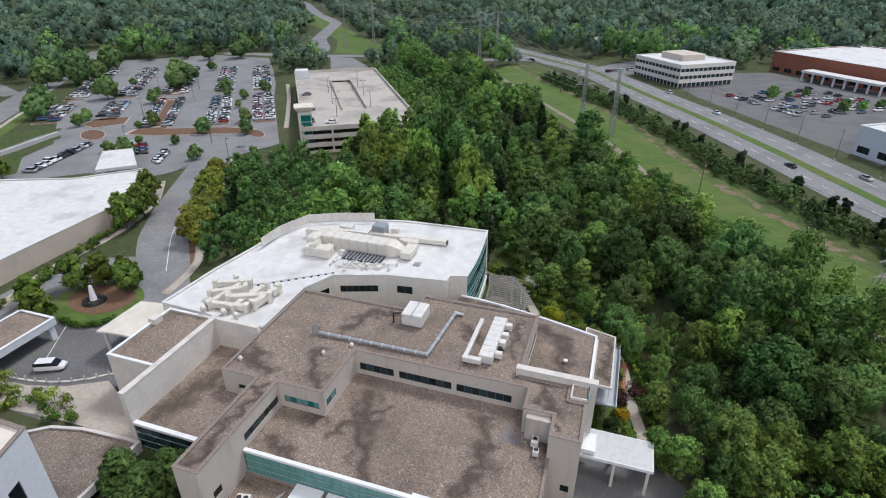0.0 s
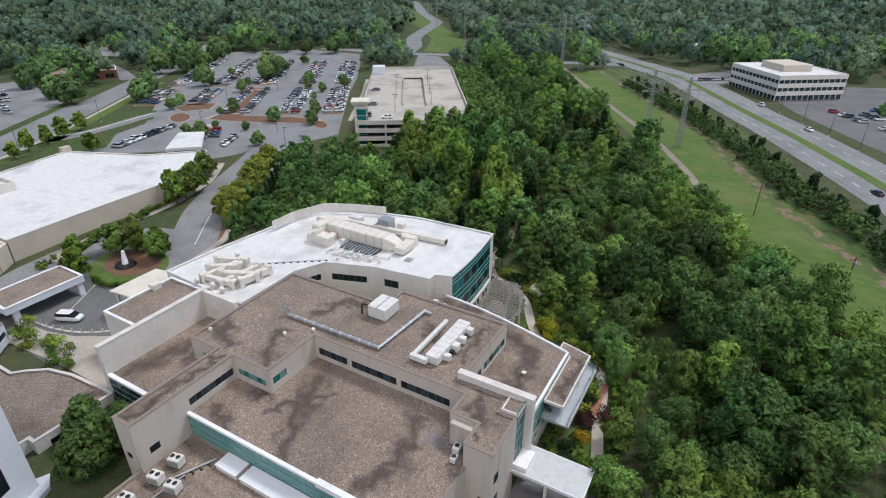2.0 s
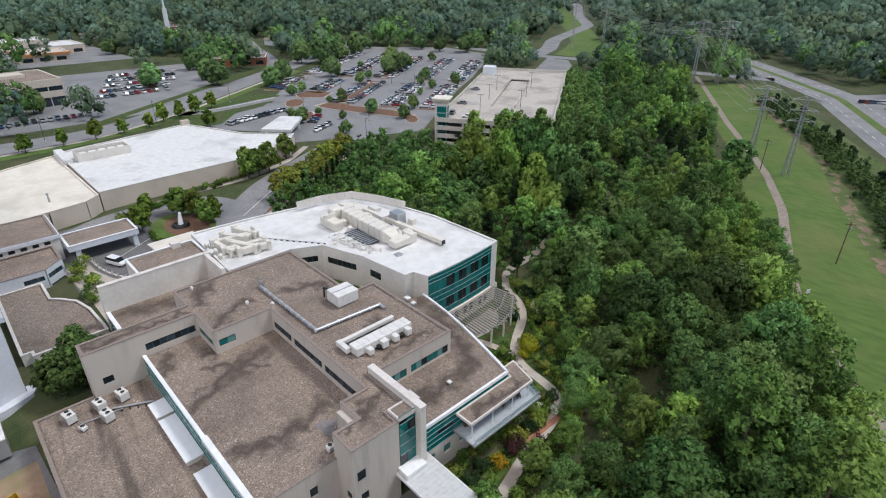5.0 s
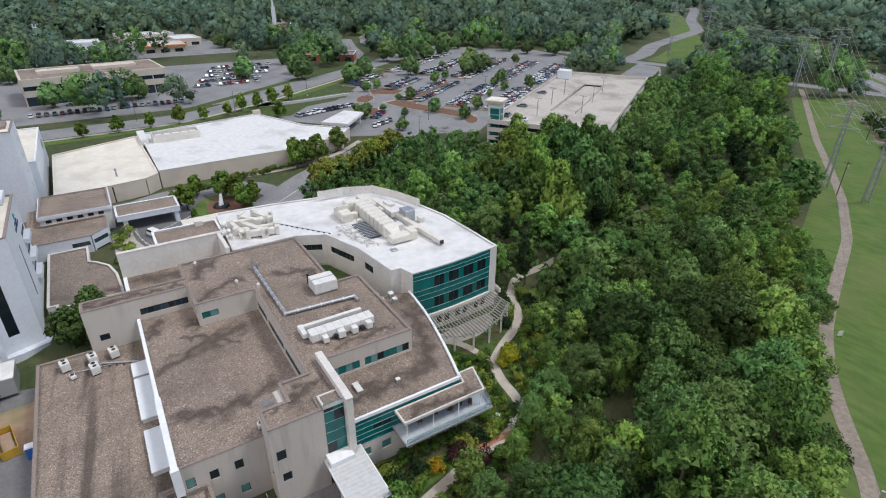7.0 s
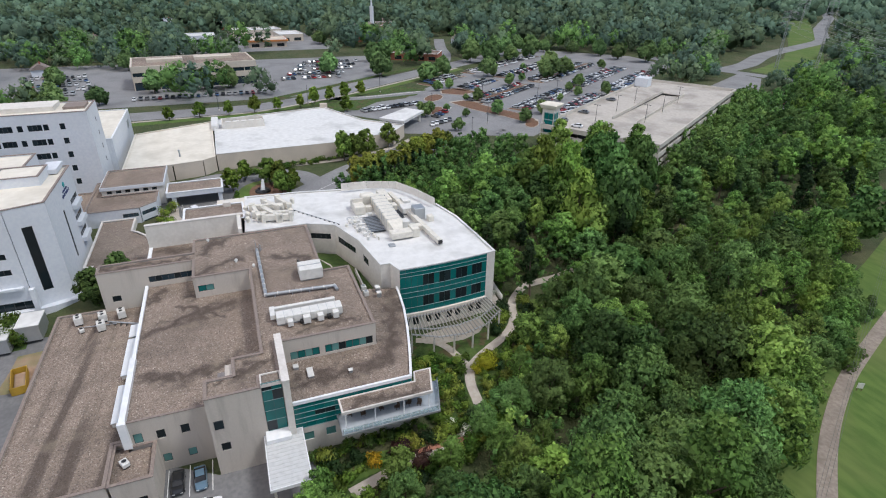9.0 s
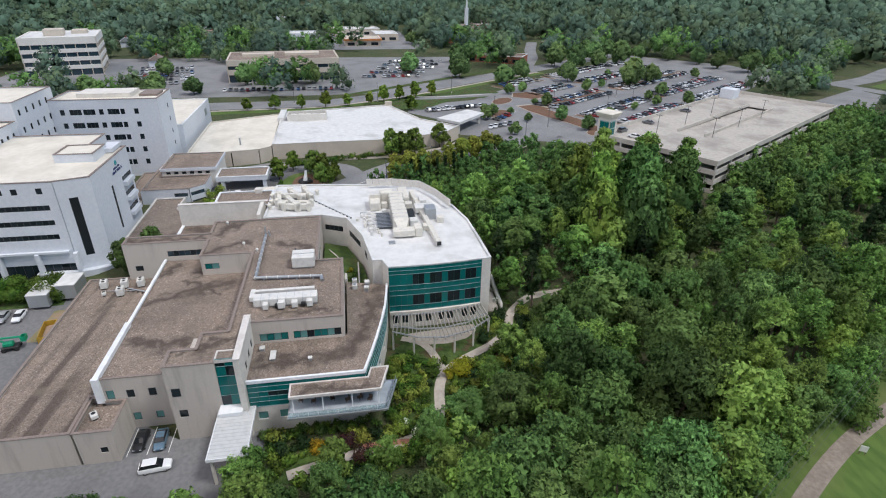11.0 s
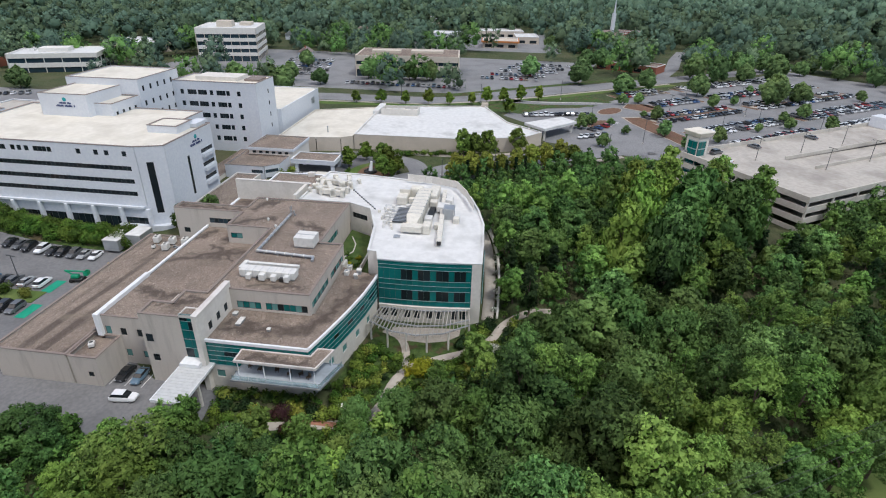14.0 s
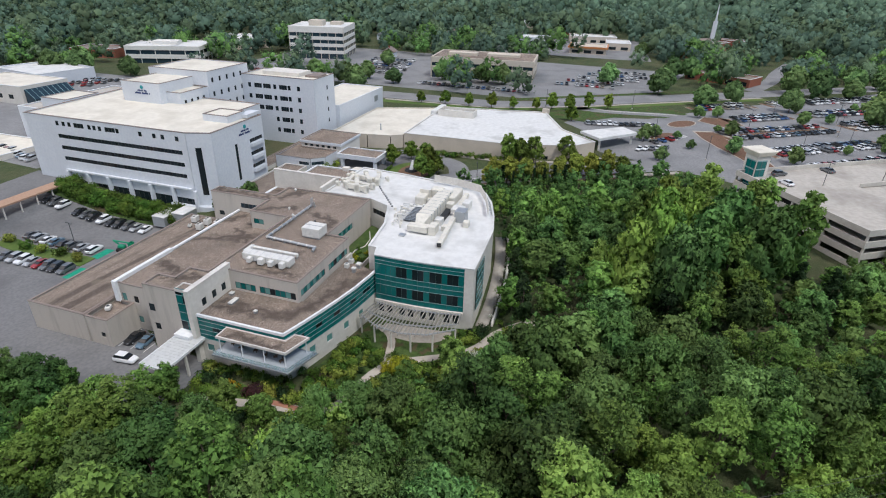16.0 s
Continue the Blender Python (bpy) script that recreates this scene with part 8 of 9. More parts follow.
# lane markings on the carriageways
for line, off in ((HW_NEAR, 0.0), (HW_FAR, 0.0)):
    bm_all = []
    pts = []
    for (x0, y0), (x1, y1) in zip(line, line[1:]):
        n = int(math.hypot(x1 - x0, y1 - y0) / 4.5)
        pts += [(x0 + (x1 - x0) * i / n, y0 + (y1 - y0) * i / n) for i in range(n)]
    for (x0, y0), (x1, y1) in list(zip(pts, pts[1:]))[::2]:
        ribbon("marking", [(x0, y0), (x1, y1)], 0.2, M_LINE, 0.13, across=1, label="white dashed lane line", category="marking", kind="structure")

# ---- garden below the glass wing ----
GPATH = [(11, 73), (8.5, 82), (7, 91), (5.5, 96.5), (1.0, 98.4), (-4.5, 98.6), (-9.5, 100.4), (-13.2, 106), (-16.6, 112.5), (-21, 116.5), (-27, 118.2), (-32, 124), (-31, 134), (-33, 146)]
sheet("garden_bed", [(2, 70), (12, 70), (13, 78), (12, 92), (4, 104), (-8, 112), (-18, 121), (-26, 122), (-27, 112), (-22, 100), (-24, 92), (-14, 90), (-2, 88), (5.2, 89.5), (5.2, 73)], M_PLANTED, 0.06, label="mulched garden bed with mixed planting", category="planting bed", kind="structure")
sheet("garden_lawn", [(-27, 119), (-22, 118), (-14, 122), (-16, 130), (-26, 132)], M_GRASS, 0.09, label="small green garden lawn", category="lawn", kind="structure")
sheet("garden_lawn", [(4, 75), (9, 74), (8, 82), (5.6, 84)], M_GRASS, 0.09, label="small green strip beside the path", category="lawn", kind="structure")
ribbon("garden_path", GPATH, 1.9, M_PAVE, 0.13, step=1.5, label="winding pale concrete garden path", category="path", kind="structure")
ribbon("garden_path", [(-10, 100.4), (-17, 99), (-20, 97), (-21, 93.5)], 1.6, M_PAVE, 0.14, step=1.5, label="pale concrete path to the pergola", category="path", kind="structure")
sheet("patio", [(-22.5, 95), (-19.4, 95), (-18.2, 98.5), (-18, 103), (-19.2, 107), (-21.5, 109.5), (-24, 109.5)], M_PAVE, 0.10, label="pale concrete patio under the pergola", category="patio", kind="structure")
ribbon("brick_path", [(7, 84.5), (6.8, 90), (7.2, 95)], 1.1, surface("brick_paving", (0.30, 0.13, 0.09), (0.36, 0.18, 0.12), 3.0, None), 0.16, step=1.5, label="red brick garden path", category="path", kind="structure")
# curved terrace wall on the north side
NB = [(-29, 117.0), (-40, 117.0), (-52, 115.6), (-62, 112.8)]
ribbon("terrace_wall", NB, 0.5, M_CREAMWALL, 1.3, across=1, thick=2.5, label="curved cream terrace wall", category="wall", kind="structure")
ribbon("terrace_path", [(-28, 114.9), (-40, 114.9), (-52, 113.4), (-61, 111.0)], 2.6, M_PAVE, 0.35, across=2, thick=0.4, label="pale terrace walk behind the glass wing", category="terrace", kind="structure")


def shrub(x, y, r, h, leaf, label, seed, z=None, per=70, size=0.22, category="shrub", group="garden shrubs"):
    rng = np.random.default_rng(seed)
    z = height(x, y) if z is None else z
    lobes = [(rng.uniform(-0.55, 0.55) * r, rng.uniform(-0.55, 0.55) * r, h * rng.uniform(0.25, 0.7), r * rng.uniform(0.35, 0.6)) for _ in range(max(5, int(5 * r)))]
    v, f, nv = leaf_cloud(rng, lobes, per, size)
    v[:, 2] = np.maximum(v[:, 2], 0.02)
    th = thing("shrub", (x, y, z), 0, label, category, group)
    ob = new("foliage", mesh_from("foliage", v, f, leaf, nv))
    ob.parent = th
    b = bmesh.new()
    for k in range(3):
        tube(b, (0.1 * k, 0, -0.1), (lobes[k][0], lobes[k][1], lobes[k][2]), 0.06, 0.03, 5)
    part("stem", b, M_BARK, th, local=True)
    return th


srng = random.Random(8)
M_WHITEFLOWER = foliage("white_blossom", (0.10, 0.16, 0.05), (0.75, 0.75, 0.68), (0.5, 0.52, 0.42), 1.2)
M_OCHRE = foliage("ochre_leaves", (0.25, 0.14, 0.02), (0.42, 0.26, 0.04), (0.38, 0.30, 0.05), 0.6)
shrub(-8.4, 103.4, 2.6, 3.2, M_LEAFYELLOW, "bright lime yellow shrub in the garden", 1)
shrub(-7.6, 101.0, 1.5, 2.0, M_LEAFYELLOW, "bright yellow low shrub beside the path", 2)
shrub(7.2, 77.6, 1.6, 2.6, M_OCHRE, "orange yellow shrub in the bed", 3)
shrub(-24.5, 129.0, 1.4, 1.2, M_OCHRE, "orange flowering clump by the lawn", 4)
shrub(6.2, 81.6, 2.2, 2.2, M_LEAFPURPLE, "dark purple leaved shrub below the balcony", 5)
shrub(9.5, 84.5, 2.0, 2.0, M_LEAFPURPLE, "dark purple leaved shrub by the path", 6)
for i, (x, y, r) in enumerate(((-16.4, 116.6, 1.9), (5.6, 93.5, 1.3), (3.4, 91.4, 1.2), (-14.8, 115.2, 1.3))):
    shrub(x, y, r, r * 1.3, M_WHITEFLOWER, "white blossoming shrub in the garden", 10 + i, size=0.2)
beds = scatter([(2, 70), (12, 70), (13, 78), (12, 92), (4, 104), (-8, 112), (-18, 121), (-26, 122), (-27, 113), (-13, 108), (-12, 98), (-16, 91.5), (-2, 89.5), (5.4, 90), (5.4, 73)], 1.45, np.random.default_rng(5), 9000, 230,
               lambda x, y: all(seg_dist(x, y, *a, *c) > 1.7 for a, c in zip(GPATH, GPATH[1:])))
for i, (x, y) in enumerate(beds):
    r = srng.uniform(0.9, 1.9)
    leaf, word = srng.choice(((M_SHRUB, "rounded green"), (M_SHRUB, "rounded green"), (M_LEAFDARK, "dark evergreen"), (M_LEAFLIGHT, "bright green"), (M_LEAFOCHRE, "yellowing")))
    shrub(x, y, r, r * srng.uniform(0.9, 1.5), leaf, f"{word} garden shrub in mulch", 30 + i, per=45, size=0.26)
for i in range(15):
    shrub(-38.5 + 0.5 * i + srng.uniform(-1, 1), 82.6 + srng.uniform(-1.6, 2.2), 0.8, 0.8, M_LEAFYELLOW if i % 2 else M_SHRUB, "yellow flowering clump in the roof garden", 130 + i, z=-3.0)
for i in range(16):
    k = i / 15
    x, y = (-30 - 22 * k, 116.4 - 0.9 * k * k) if i % 2 else (-29.5 - 22 * k, 118.4 - 1.6 * k * k)
    shrub(x, y, 1.0, srng.uniform(1.0, 1.8), M_WHITEFLOWER if i % 2 else M_SHRUB, "white flowering shrub along the terrace wall" if i % 2 else "green shrub along the terrace wall", 600 + i, per=50, size=0.22)
# hedges, beds and courts round the entrance
for i, (x, y, z) in enumerate(((-82, 43.6, None), (-84, 45.0, None), (-79, 42.3, None), (-86, 44.2, None), (-76, 43.6, None), (-88, 42.5, None), (-91, 44.5, None), (-94, 44.0, None))):
    shrub(x, y, srng.uniform(0.9, 1.6), srng.uniform(1.6, 3.4), M_LEAFLIGHT if i % 2 else M_SHRUB, "light green shrub in the entrance bed", 150 + i)
for i, (x, y, h) in enumerate(((-85.5, 45.6, 3.6), (-88.5, 44.0, 4.0), (-91.5, 43.2, 3.4), (-82.0, 45.4, 3.8), (-79.0, 45.2, 3.2), (-93.5, 46.0, 4.4))):
    shrub(x, y, 1.5, h, M_LEAFLIGHT, "airy light green small tree in the entrance bed", 160 + i, per=34, size=0.26)
HEDGE = [(-91.5, 66.5), (-93.5, 63.8), (-97, 62.6), (-101, 62.8)]
for k in range(14):
    s = k / 13 * 3
    p = Vector(HEDGE[min(2, int(s))]).lerp(Vector(HEDGE[min(2, int(s)) + 1]), s - min(2, int(s)))
    shrub(p.x, p.y, 0.95, 1.2, M_SHRUB, "clipped green hedge plant on the island", 170 + k, per=60, group="hedge on the island")
for k in range(24):
    x, y = -115.5 - 0.36 * k + srng.uniform(-0.8, 0.8), 60 + 1.75 * k
    shrub(x, y, srng.uniform(1.0, 1.7), srng.uniform(1.4, 2.4), M_LEAFLIGHT if k % 3 == 0 else M_SHRUB, "green hedge shrub along the tan wall", 200 + k, per=30, size=0.32, group="hedge along the low building")

# ---- works yard between tower and clinic ----
def site_cabin(x, y, rz, w, d, h):
    th = thing("site_cabin", (x, y, height(x, y)), rz, "white flat-roofed site cabin with grey panelled sides", "cabin", "site cabins")
    part("body", boxes((-w / 2, -d / 2, 0.3, w / 2, d / 2, h)), M_GALV, th, local=True)
    part("roof", soft(boxes((-w / 2 - 0.1, -d / 2 - 0.1, h, w / 2 + 0.1, d / 2 + 0.1, h + 0.25)), 0.05), M_WHITEROOF, th, local=True)
    for u in (-w / 2 + 0.4, w / 2 - 0.7):
        part("support", boxes((u, -d / 2 + 0.2, 0, u + 0.3, d / 2 - 0.2, 0.3)), M_BLACK, th, local=True)
    part("door", boxes((-0.5, -d / 2 - 0.04, 0.35, 0.5, -d / 2 + 0.01, 2.4)), M_UNIT, th, local=True)


site_cabin(-47.5, 21.0, 0, 5.5, 4.0, 3.6)
site_cabin(-46, 15.8, 0, 6.5, 4.2, 3.2)
sheet("earth_patch", [(-42, 19), (-31, 18), (-30, 25.5), (-42, 25.5)], M_DIRT, 0.12, label="bare reddish earth in the works yard", category="ground", kind="structure")
M_SKIP = paint("skip_yellow", (0.42, 0.26, 0.03), 0.6, dirt=0.5)
skip = thing("rubbish_skip", (-33, 21.6, height(-33, 21.6) + 0.1), 12, "rusty yellow open rubbish skip", "skip")
part("side", ring(rect(-3.2, -1.2, 3.2, 1.2), 0.0, 0.1, 0.1, 1.7), M_SKIP, skip, local=True)
part("bottom", boxes((-3.1, -1.1, 0.0, 3.1, 1.1, 0.15)), M_SKIP, skip, local=True)
part("rubble", soft(boxes((-2.8, -1.0, 0.15, 2.6, 1.0, 0.8)), 0.2), M_DIRT, skip, local=True)
for i in range(7):
    part("rib", boxes((-3.1 + i, -1.32, 0.1, -2.95 + i, -1.2, 1.65)), M_SKIP, skip, local=True)
M_GREENMACH = paint("machine_green", (0.0, 0.26, 0.13), 0.45, dirt=0.3)
liftm = thing("boom_lift", (-29, 16.5, height(-29, 16.5) + 0.1), 100, "green boom lift with a folded arm", "boom lift")
part("chassis", soft(boxes((-1.5, -0.9, 0.5, 1.5, 0.9, 1.0)), 0.1), M_BLACK, liftm, local=True)
part("turret", soft(boxes((-1.2, -0.6, 1.0, 0.6, 0.6, 1.8)), 0.12), M_GREENMACH, liftm, local=True)
for a, c in (((-1.0, 0, 2.0), (-2.4, 0, 2.9)), ((-2.4, 0, 2.9), (2.2, 0, 2.6))):
    part("boom", tube(bmesh.new(), a, c, 0.2, n=6), M_GREENMACH, liftm, local=True)
part("basket", ring(rect(2.1, -0.7, 3.0, 0.7), 0, 0.08, 1.8, 2.8), M_GREENMACH, liftm, local=True)
for u in (-1.1, 1.1):
    for v in (-1.05, 0.75):
        part("wheel", tube(bmesh.new(), (u, v, 0.45), (u, v + 0.3, 0.45), 0.45, n=12), M_RUBBER, liftm, local=True)
toilet = thing("portable_toilet", (-28.6, 25.0, height(-28.6, 25.0) + 0.1), 0, "blue portable toilet with a white roof", "toilet")
part("cabin", boxes((-0.6, -0.6, 0, 0.6, 0.6, 2.1)), paint("toilet_blue", (0.03, 0.12, 0.4), 0.4), toilet, local=True)
part("roof", soft(boxes((-0.66, -0.66, 2.1, 0.66, 0.66, 2.35)), 0.08), M_SKYLIGHT, toilet, local=True)
M_EV = paint("green_bay_paint", (0.0, 0.28, 0.17), 0.7, dirt=0.4)
for x, y in ((-25.8, 12.6), (-15.6, 15.0)):
    sheet("painted_bay", [(x - 2.7, y - 1.3), (x + 2.7, y - 1.3), (x + 2.7, y + 1.3), (x - 2.7, y + 1.3)], M_EV, 0.12, label="green painted parking bay", category="marking", kind="structure")
sheet("lot_bed", [(-23.2, -16), (-18.6, -16), (-18.6, 13), (-23.2, 13)], M_GRASS, 0.24, thick=0.2, label="kerbed grass strip between parking rows", category="planting bed", kind="structure")
for i in range(5):
    shrub(-21 + srng.uniform(-0.8, 0.8), -14 + 6 * i, 1.8, 2.6, M_SHRUB if i % 2 else M_LEAFOCHRE, "spreading green shrub on the car park strip", 260 + i, per=40, size=0.3)
for i in range(30):
    shrub(-49.4 + 3.4 * (i % 2) + srng.uniform(-0.6, 0.8), -25 + 1.5 * i, 2.6, srng.uniform(3.4, 4.4), M_SHRUB, "dense dark green hedge shrub below the tower", 280 + i, per=36, size=0.32, group="hedge below the tower")
sheet("hedge_bed", [(-52.5, -28), (-43.8, -28), (-43.8, 20), (-52.5, 20)], M_PLANTED, 0.2, thick=0.15, label="planted bed under the tower hedge", category="planting bed", kind="structure")
for y in (47.9, 50.9, 54.1):
    ribbon("marking", [(-2.6, y), (3.4, y)], 0.12, M_LINE, 0.12, across=1, label="white parking bay line", category="marking", kind="structure")

# bushes on the edge of the lawn
shrub(19.3, 161.5, 2.7, 4.4, M_LEAF, "rounded green bush alone on the lawn", 400, per=60, size=0.3, group="bushes on the lawn")
for i, (x, y, r) in enumerate(((10.2, 181, 1.6), (7.4, 185.7, 1.5), (11.6, 178, 1.2))):
    shrub(x, y, r, r * 1.4, M_LEAFDEEP, "small dark bush at the lawn edge", 401 + i, per=50, size=0.28, group="bushes on the lawn")
# planting along the foot of the terrace front
for i in range(26):
    x, y = 2.2 + srng.uniform(-0.6, 1.6), 68.6 + 0.75 * i
    if y > 86:
        x -= (y - 86) * 2.2
    leaf, word = ((M_SHRUB, "rounded green"), (M_LEAFDEEP, "dark green"), (M_LEAFLIGHT, "bright green"), (M_SHRUB, "rounded green"))[i % 4]
    shrub(x, y + srng.uniform(-0.4, 0.4), srng.uniform(0.8, 1.4), srng.uniform(0.9, 1.8), leaf, f"{word} shrub at the foot of the glass front", 420 + i, per=45, size=0.26)

# ---- street trees, hedgerows and the far woods ----
def plant(pattern, places, rng, s0=0.8, s1=1.15, first=True):
    for i, (x, y) in enumerate(places):
        m = pose(x, y, height(x, y), 0, 0, rng.uniform(0, 360))
        s = rng.uniform(s0, s1)
        if i == 0 and first:
            t = pattern
            t.matrix_basis = m
        else:
            t = copy_thing(pattern, m)
        t.scale = (s, s, s * rng.uniform(0.92, 1.1))


frng = np.random.default_rng(31)
street = tree_kind(51, 7.0, 2.6, 12, 15, 0.55, M_LEAFLIGHT, 0.22, "young bright green street tree", "tree", "street trees", "street_tree")
plant(street, [(-193, 40), (-194, 52), (-195, 64), (-196, 75), (-197.6, 85.3), (-200.6, 96), (-204.9, 103), (-208, 111), (-212.5, 119.5), (-217, 128.7), (-185.5, 114.7)] + [(-112, 66), (-104, 62), (-101, 80), (-97, 78), (-103.5, 76)], frng)
big = tree_kind(52, 10.0, 4.2, 16, 20, 0.5, M_LEAFYG, 0.2, "rounded yellow-green tree beside the forecourt", "tree", "forecourt trees", "forecourt_tree")
plant(big, [(-107.5, 73), (-96.5, 76), (-122, 104), (-123.5, 108.5), (-121, 100), (-131, 119)], frng, 0.75, 1.0)
avenue = tree_kind(53, 8.0, 2.7, 14, 34, 0.42, M_LEAFOCHRE, 0.15, "yellowing tree along the access road", "tree", "access road trees", "avenue_tree")
plant(avenue, [(-96.5 - 3.1 * i, 99 + 5.0 * i) for i in range(9)] + [(-100.0 - 3.1 * i, 99.5 + 5.0 * i) for i in range(7)], frng, 0.8, 1.2)
slim = tree_kind(54, 9.5, 1.0, 14, 60, 0.4, M_LEAFDARK, 0.06, "slim dark columnar cypress", "tree", "cypresses", "cypress", spread=0.35)
plant(slim, [(-93 - 1.6 * i, 104 + 3.0 * i) for i in range(7)], frng, 0.7, 1.0)
lot_tree = tree_kind(55, 6.5, 3.2, 14, 11, 0.68, M_LEAFLOTHAZE, 0.25, "rounded green car park tree on a mulch island", "tree", "car park trees", "car_park_tree")
places = [(-215.8, 169.8), (-160.7, 163.4), (-172.1, 150), (-190.4, 175.8), (-159.9, 178.4), (-144.3, 184.5), (-180.7, 251.4), (-194, 237.6), (-220.9, 178.8), (-187.2, 180.9), (-173.9, 219.8), (-182.5, 235.9), (-218.1, 213.8), (-227.8, 226.9), (-154.5, 198.2), (-173.5, 158.8), (-204, 250), (-262, 246), (-251, 298)]
places += [(68 + 9 * i, 318 - 6 * i + 12 * (i % 3)) for i in range(9)] + [(-142, 152), (-176, 147), (-166, 146)]
plant(lot_tree, places, frng, 0.5, 1.0)
oak = tree_kind(56, 13.0, 6.5, 20, 6, 0.95, M_LEAFOAKHAZE, 0.2, "large green oak beside the street", "tree", "large street oaks", "oak")
plant(oak, [(-243.7, 174.4), (-259.5, 189.2), (-265.5, 152.7), (-291, 237), (-285, 156), (-230.5, 245.8), (-233.3, 247), (-237.3, 261.5), (-246.7, 213.9), (-283, 124), (-300, 225), (-312, 243), (-296, 254), (-322, 262), (-308, 276), (-338, 280), (-352, 268), (-330, 300), (-343, 312), (-318, 318), (-300, 330), (-281, 333), (-265, 345), (-330, 172), (-342, 184), (-352, 196), (-322, 162), (-233, 8), (-240, -12), (-255, 30), (-257, 42), (-257, 54), (-258, 66), (-290, -20), (-230, -40), (-330, 10), (-438, 172), (-424, 142), (-400, 165), (-430, 190), (-410, 205), (-431, 14), (-366, -32), (-173, -177), (-180, -163), (-188, -137), (-220, -16), (-210, -4), (-276, 370), (-140, 340), (-134, 352)], frng, 0.68, 1.08)
near_court = tree_kind(57, 9.5, 4.0, 20, 44, 0.36, M_LEAFDEEP, 0.12, "dark green tree in the court between the blocks", "tree", "court trees", "court_tree")
plant(near_court, [(-54, 36), (-52, 32), (-58, 36.5), (-51.5, 38.5)], frng, 0.75, 1.0)
garden_tree = tree_kind(58, 9.0, 3.6, 18, 44, 0.34, M_LEAF, 0.15, "bright green tree at the garden edge", "tree", "garden trees", "garden_tree")
plant(garden_tree, [(-78, 172), (-86, 168), (-92, 172), (-70, 176), (-64, 180), (-98, 162), (-84, 176), (12.5, 68.5), (12.2, 80), (18.5, 61), (18, 52)], frng, 0.72, 0.95)
cedar = tree_kind(59, 5.5, 1.9, 10, 18, 0.5, M_LEAFDARK, 0.05, "dark green cedar in the roadside belt", "tree", "roadside cedars", "cedar", spread=0.5)
belt_line = [(-46, 335), (-18, 292), (4, 261), (20, 234), (36, 201), (49, 180), (58, 166), (67, 148), (78, 130)]
belt, cedars = [], []
for (x0, y0), (x1, y1) in zip(belt_line, belt_line[1:]):
    n = int(math.hypot(x1 - x0, y1 - y0) / 2.0)
    for i in range(n):
        for _ in range(3):
            o = frng.uniform(-4.5, 4.5)
            belt.append((x0 + (x1 - x0) * i / n + o * 0.87, y0 + (y1 - y0) * i / n + o * 0.5))
        if i % 6 == 0:
            cedars.append((x0 + (x1 - x0) * i / n + 3.4, y0 + (y1 - y0) * i / n + 2.2))
stand("roadside_thicket", belt, frng, M_LEAFDEEP, "dark green thicket between lawn and highway", 2.4, 4.8, 1.8, 3.0, 5, 11, 0.45)
plant(cedar, cedars, frng, 0.7, 1.3)

LINES = [(HW_NEAR, 12), (HW_FAR, 13), (BLVD, 14), (ACCESS, 9), (PATH, 9), (CROSSING, 12), (FAR_ROAD, 17), (CLEARED, 18), ([(-300, 205), (-340, 222), (-378, 232), (-430, 250)], 11)]
GARAGE_SIDE = [(-175, 150), (-60, 150), (-20, 240), (-90, 350), (-150, 345), (-170, 300), (-205, 300)]
EDGE = [(-98, 362), (-40, 270), (-15, 229), (0, 202), (16, 165), (24, 140), (40, 118), (20, 100), (-40, 200), (-110, 330)]
BLOCKS = [LOT, LAWN, WOOD, FAR_LAWN, EDGE, GARAGE_SIDE, [(-100, 60), (-80, 175), (-135, 185), (-200, 160), (-200, 110)], [(-190, -172), (-150, -202), (-100, -178), (-58, -100), (-50, -40), (-195, -100)], [(-78, 375), (-34, 316), (-3, 266), (22, 215), (38, 184), (47, 163), (66, 133), (84, 100), (120, 95), (100, 160), (65, 230), (30, 297), (-29, 405)], [(-190, 100), (-228, 100), (-254, 160), (-290, 205), (-352, 268), (-300, 318), (-212, 318), (-165, 130)], [(-122, 288), (-165, 345), (-195, 385), (-215, 380), (-175, 300), (-160, 270)], [(-60, 185), (-120, 150), (-180, 260), (-125, 292)], [(-195, -120), (-45, -120), (5, 30), (-60, 100), (-100, 140), (-190, 120), (-200, 20)],
          [(-222, -130), (-300, -120), (-360, -90), (-330, 10), (-380, 100), (-470, 20), (-520, 70), (-520, 130), (-440, 150), (-330, 190), (-262, 165), (-228, 130), (-222, 20)],
          [(-30, 330), (40, 230), (90, 150), (150, 150), (260, 330), (200, 480), (90, 430), (40, 400), (0, 405)]]
HOLES = [(-236, -150, 26), (-236, -214, 22), (-456, 190, 26), (-525, 210, 20), (-446, 205, 16), (-150, -180, 35), (-320, -180, 40), (-210, -150, 40), (-270, -60, 40)] + [(x + 5, y + 5, 11) for x, y, r in HOUSES]


def open_ground(x, y):
    for pts, d in LINES:
        if any(seg_dist(x, y, *a, *c) < d for a, c in zip(pts, pts[1:])):
            return True
    return any(inside(x, y, p) for p in BLOCKS) or any((x - a) ** 2 + (y - c) ** 2 < r * r for a, c, r in HOLES)


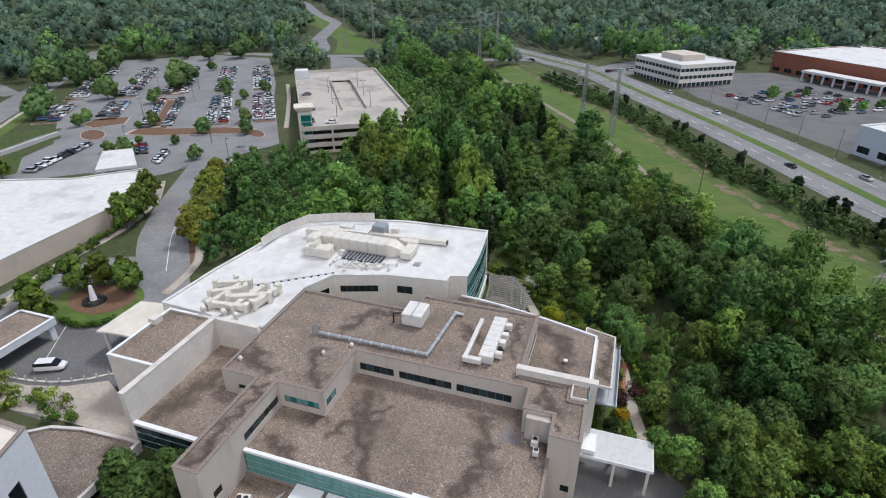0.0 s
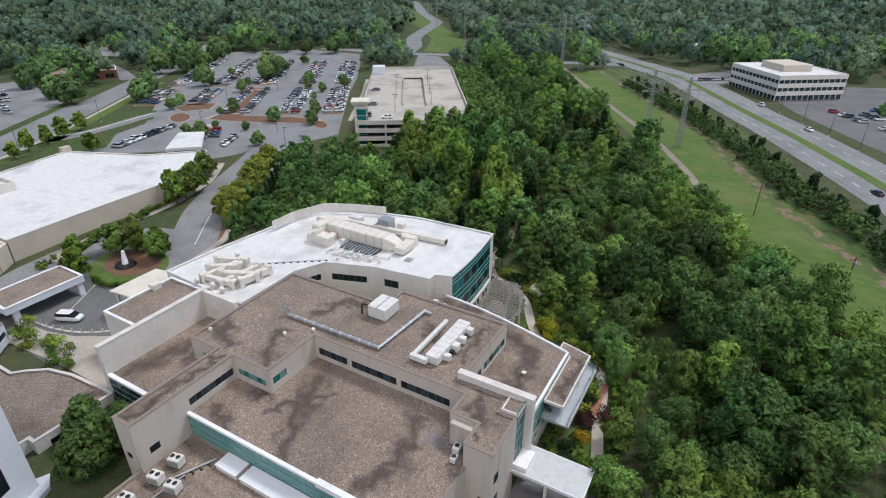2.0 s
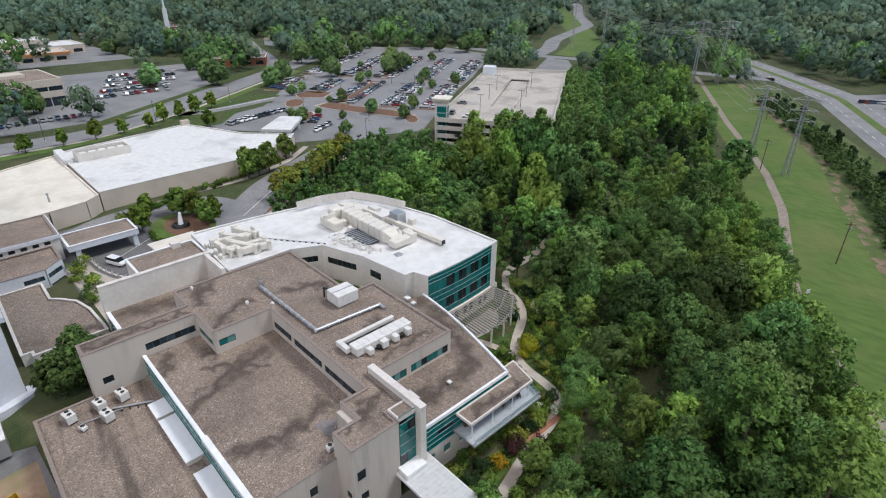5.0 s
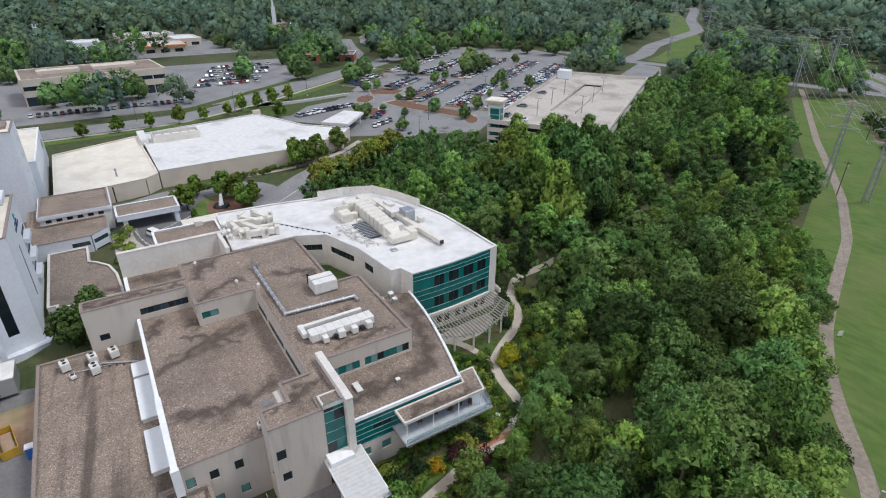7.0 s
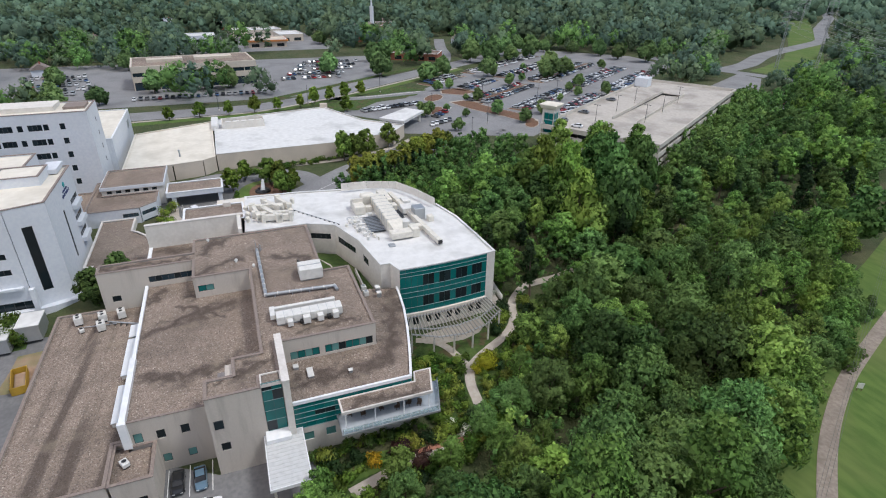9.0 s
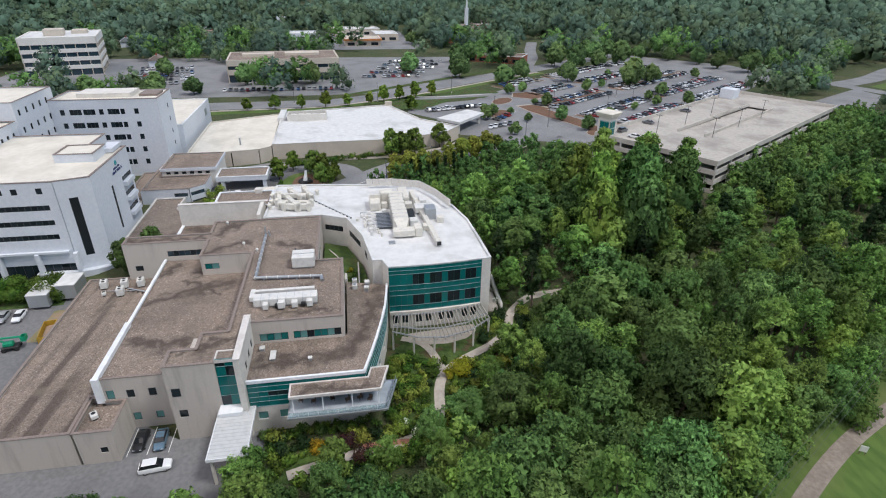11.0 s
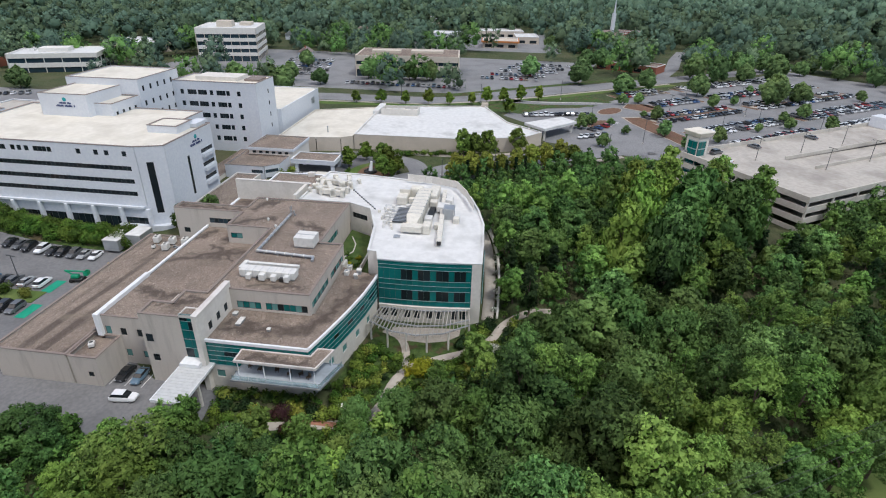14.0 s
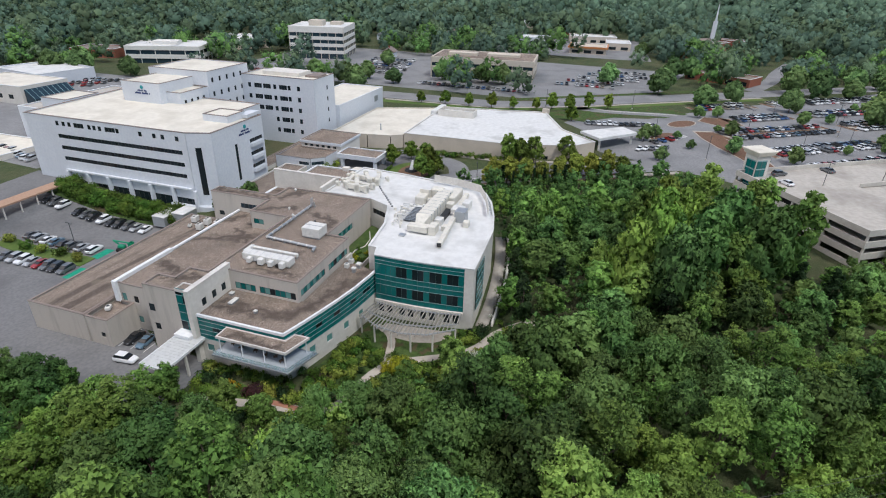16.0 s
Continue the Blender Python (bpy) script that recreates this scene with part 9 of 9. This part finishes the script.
ring1, ring2, ring3 = [], [], []
for r0, r1, gap, dest in ((90, 420, 12.0, ring1), (420, 760, 18.5, ring2), (760, 1750, 42.0, ring3)):
    x = -r1
    while x < 420:
        y = -700.0
        while y < r1 + 100:
            px, py = x + frng.uniform(-0.45, 0.45) * gap, y + frng.uniform(-0.45, 0.45) * gap
            d = math.hypot(px, py - 100)
            a = math.degrees(math.atan2(-px, py - 100))
            if r0 < d < r1 and frng.random() < 0.93 and -26 < a < 163 and (d > 760 or not open_ground(px, py)):
                dest.append((px, py))
            y += gap
        x += gap
# scattered trees over the built-up ground beyond the street
for _ in range(170):
    px, py = frng.uniform(-520, -222), frng.uniform(-130, 190)
    if any(inside(px, py, p) for p in BLOCKS[:13]) or any(seg_dist(px, py, *a, *c) < 11 for a, c in zip(BLVD, BLVD[1:])):
        continue
    if -312 < px < -255 and 12 < py < 90 or -355 < px < -278 and -105 < py < -42 or -246 < px < -236 and 15 < py < 95 or -330 < px < -262 and 88 < py < 135 or -330 < px < -255 and -60 < py < 12:
        continue
    if -540 < px < -262 and 20 < py < 128 or px < -330 and py < 160 and frng.random() < 0.6:
        continue
    if any(math.hypot(px - a, py - c) < r for a, c, r in ((-470, 48, 24), (-500, 100, 34), (-426, 100, 26), (-462, 125, 24), (-440, 60, 30))):
        continue
    if noise.noise(Vector((px * 0.012, py * 0.012, 9.0))) + frng.uniform(-0.3, 0.3) > 0.02:
        ring1.append((px, py))
# all far belts but the maple third wear leaf colours with painted haze
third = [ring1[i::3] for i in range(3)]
for pts, leaf, word in zip(third, (M_LEAFHAZE, M_LEAFHAZEDEEP, M_LEAFBLUE), ("green", "dark green", "blue-green")):
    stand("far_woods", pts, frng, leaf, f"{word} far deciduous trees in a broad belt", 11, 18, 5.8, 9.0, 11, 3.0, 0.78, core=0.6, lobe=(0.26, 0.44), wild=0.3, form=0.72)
for i, (leaf, word) in enumerate(((M_LEAFHAZE, "green"), (M_LEAFHAZEDEEP, "dark green"))):
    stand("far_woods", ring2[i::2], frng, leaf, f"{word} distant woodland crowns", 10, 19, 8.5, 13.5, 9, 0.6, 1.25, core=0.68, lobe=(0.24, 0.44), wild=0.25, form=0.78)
stand("far_woods", ring3, frng, M_LEAFHAZEDEEP, "dark distant woodland to the horizon", 11, 22, 15, 23, 7, 0.1, 2.2, core=0.8, lobe=(0.26, 0.46), wild=0.25, form=0.8)
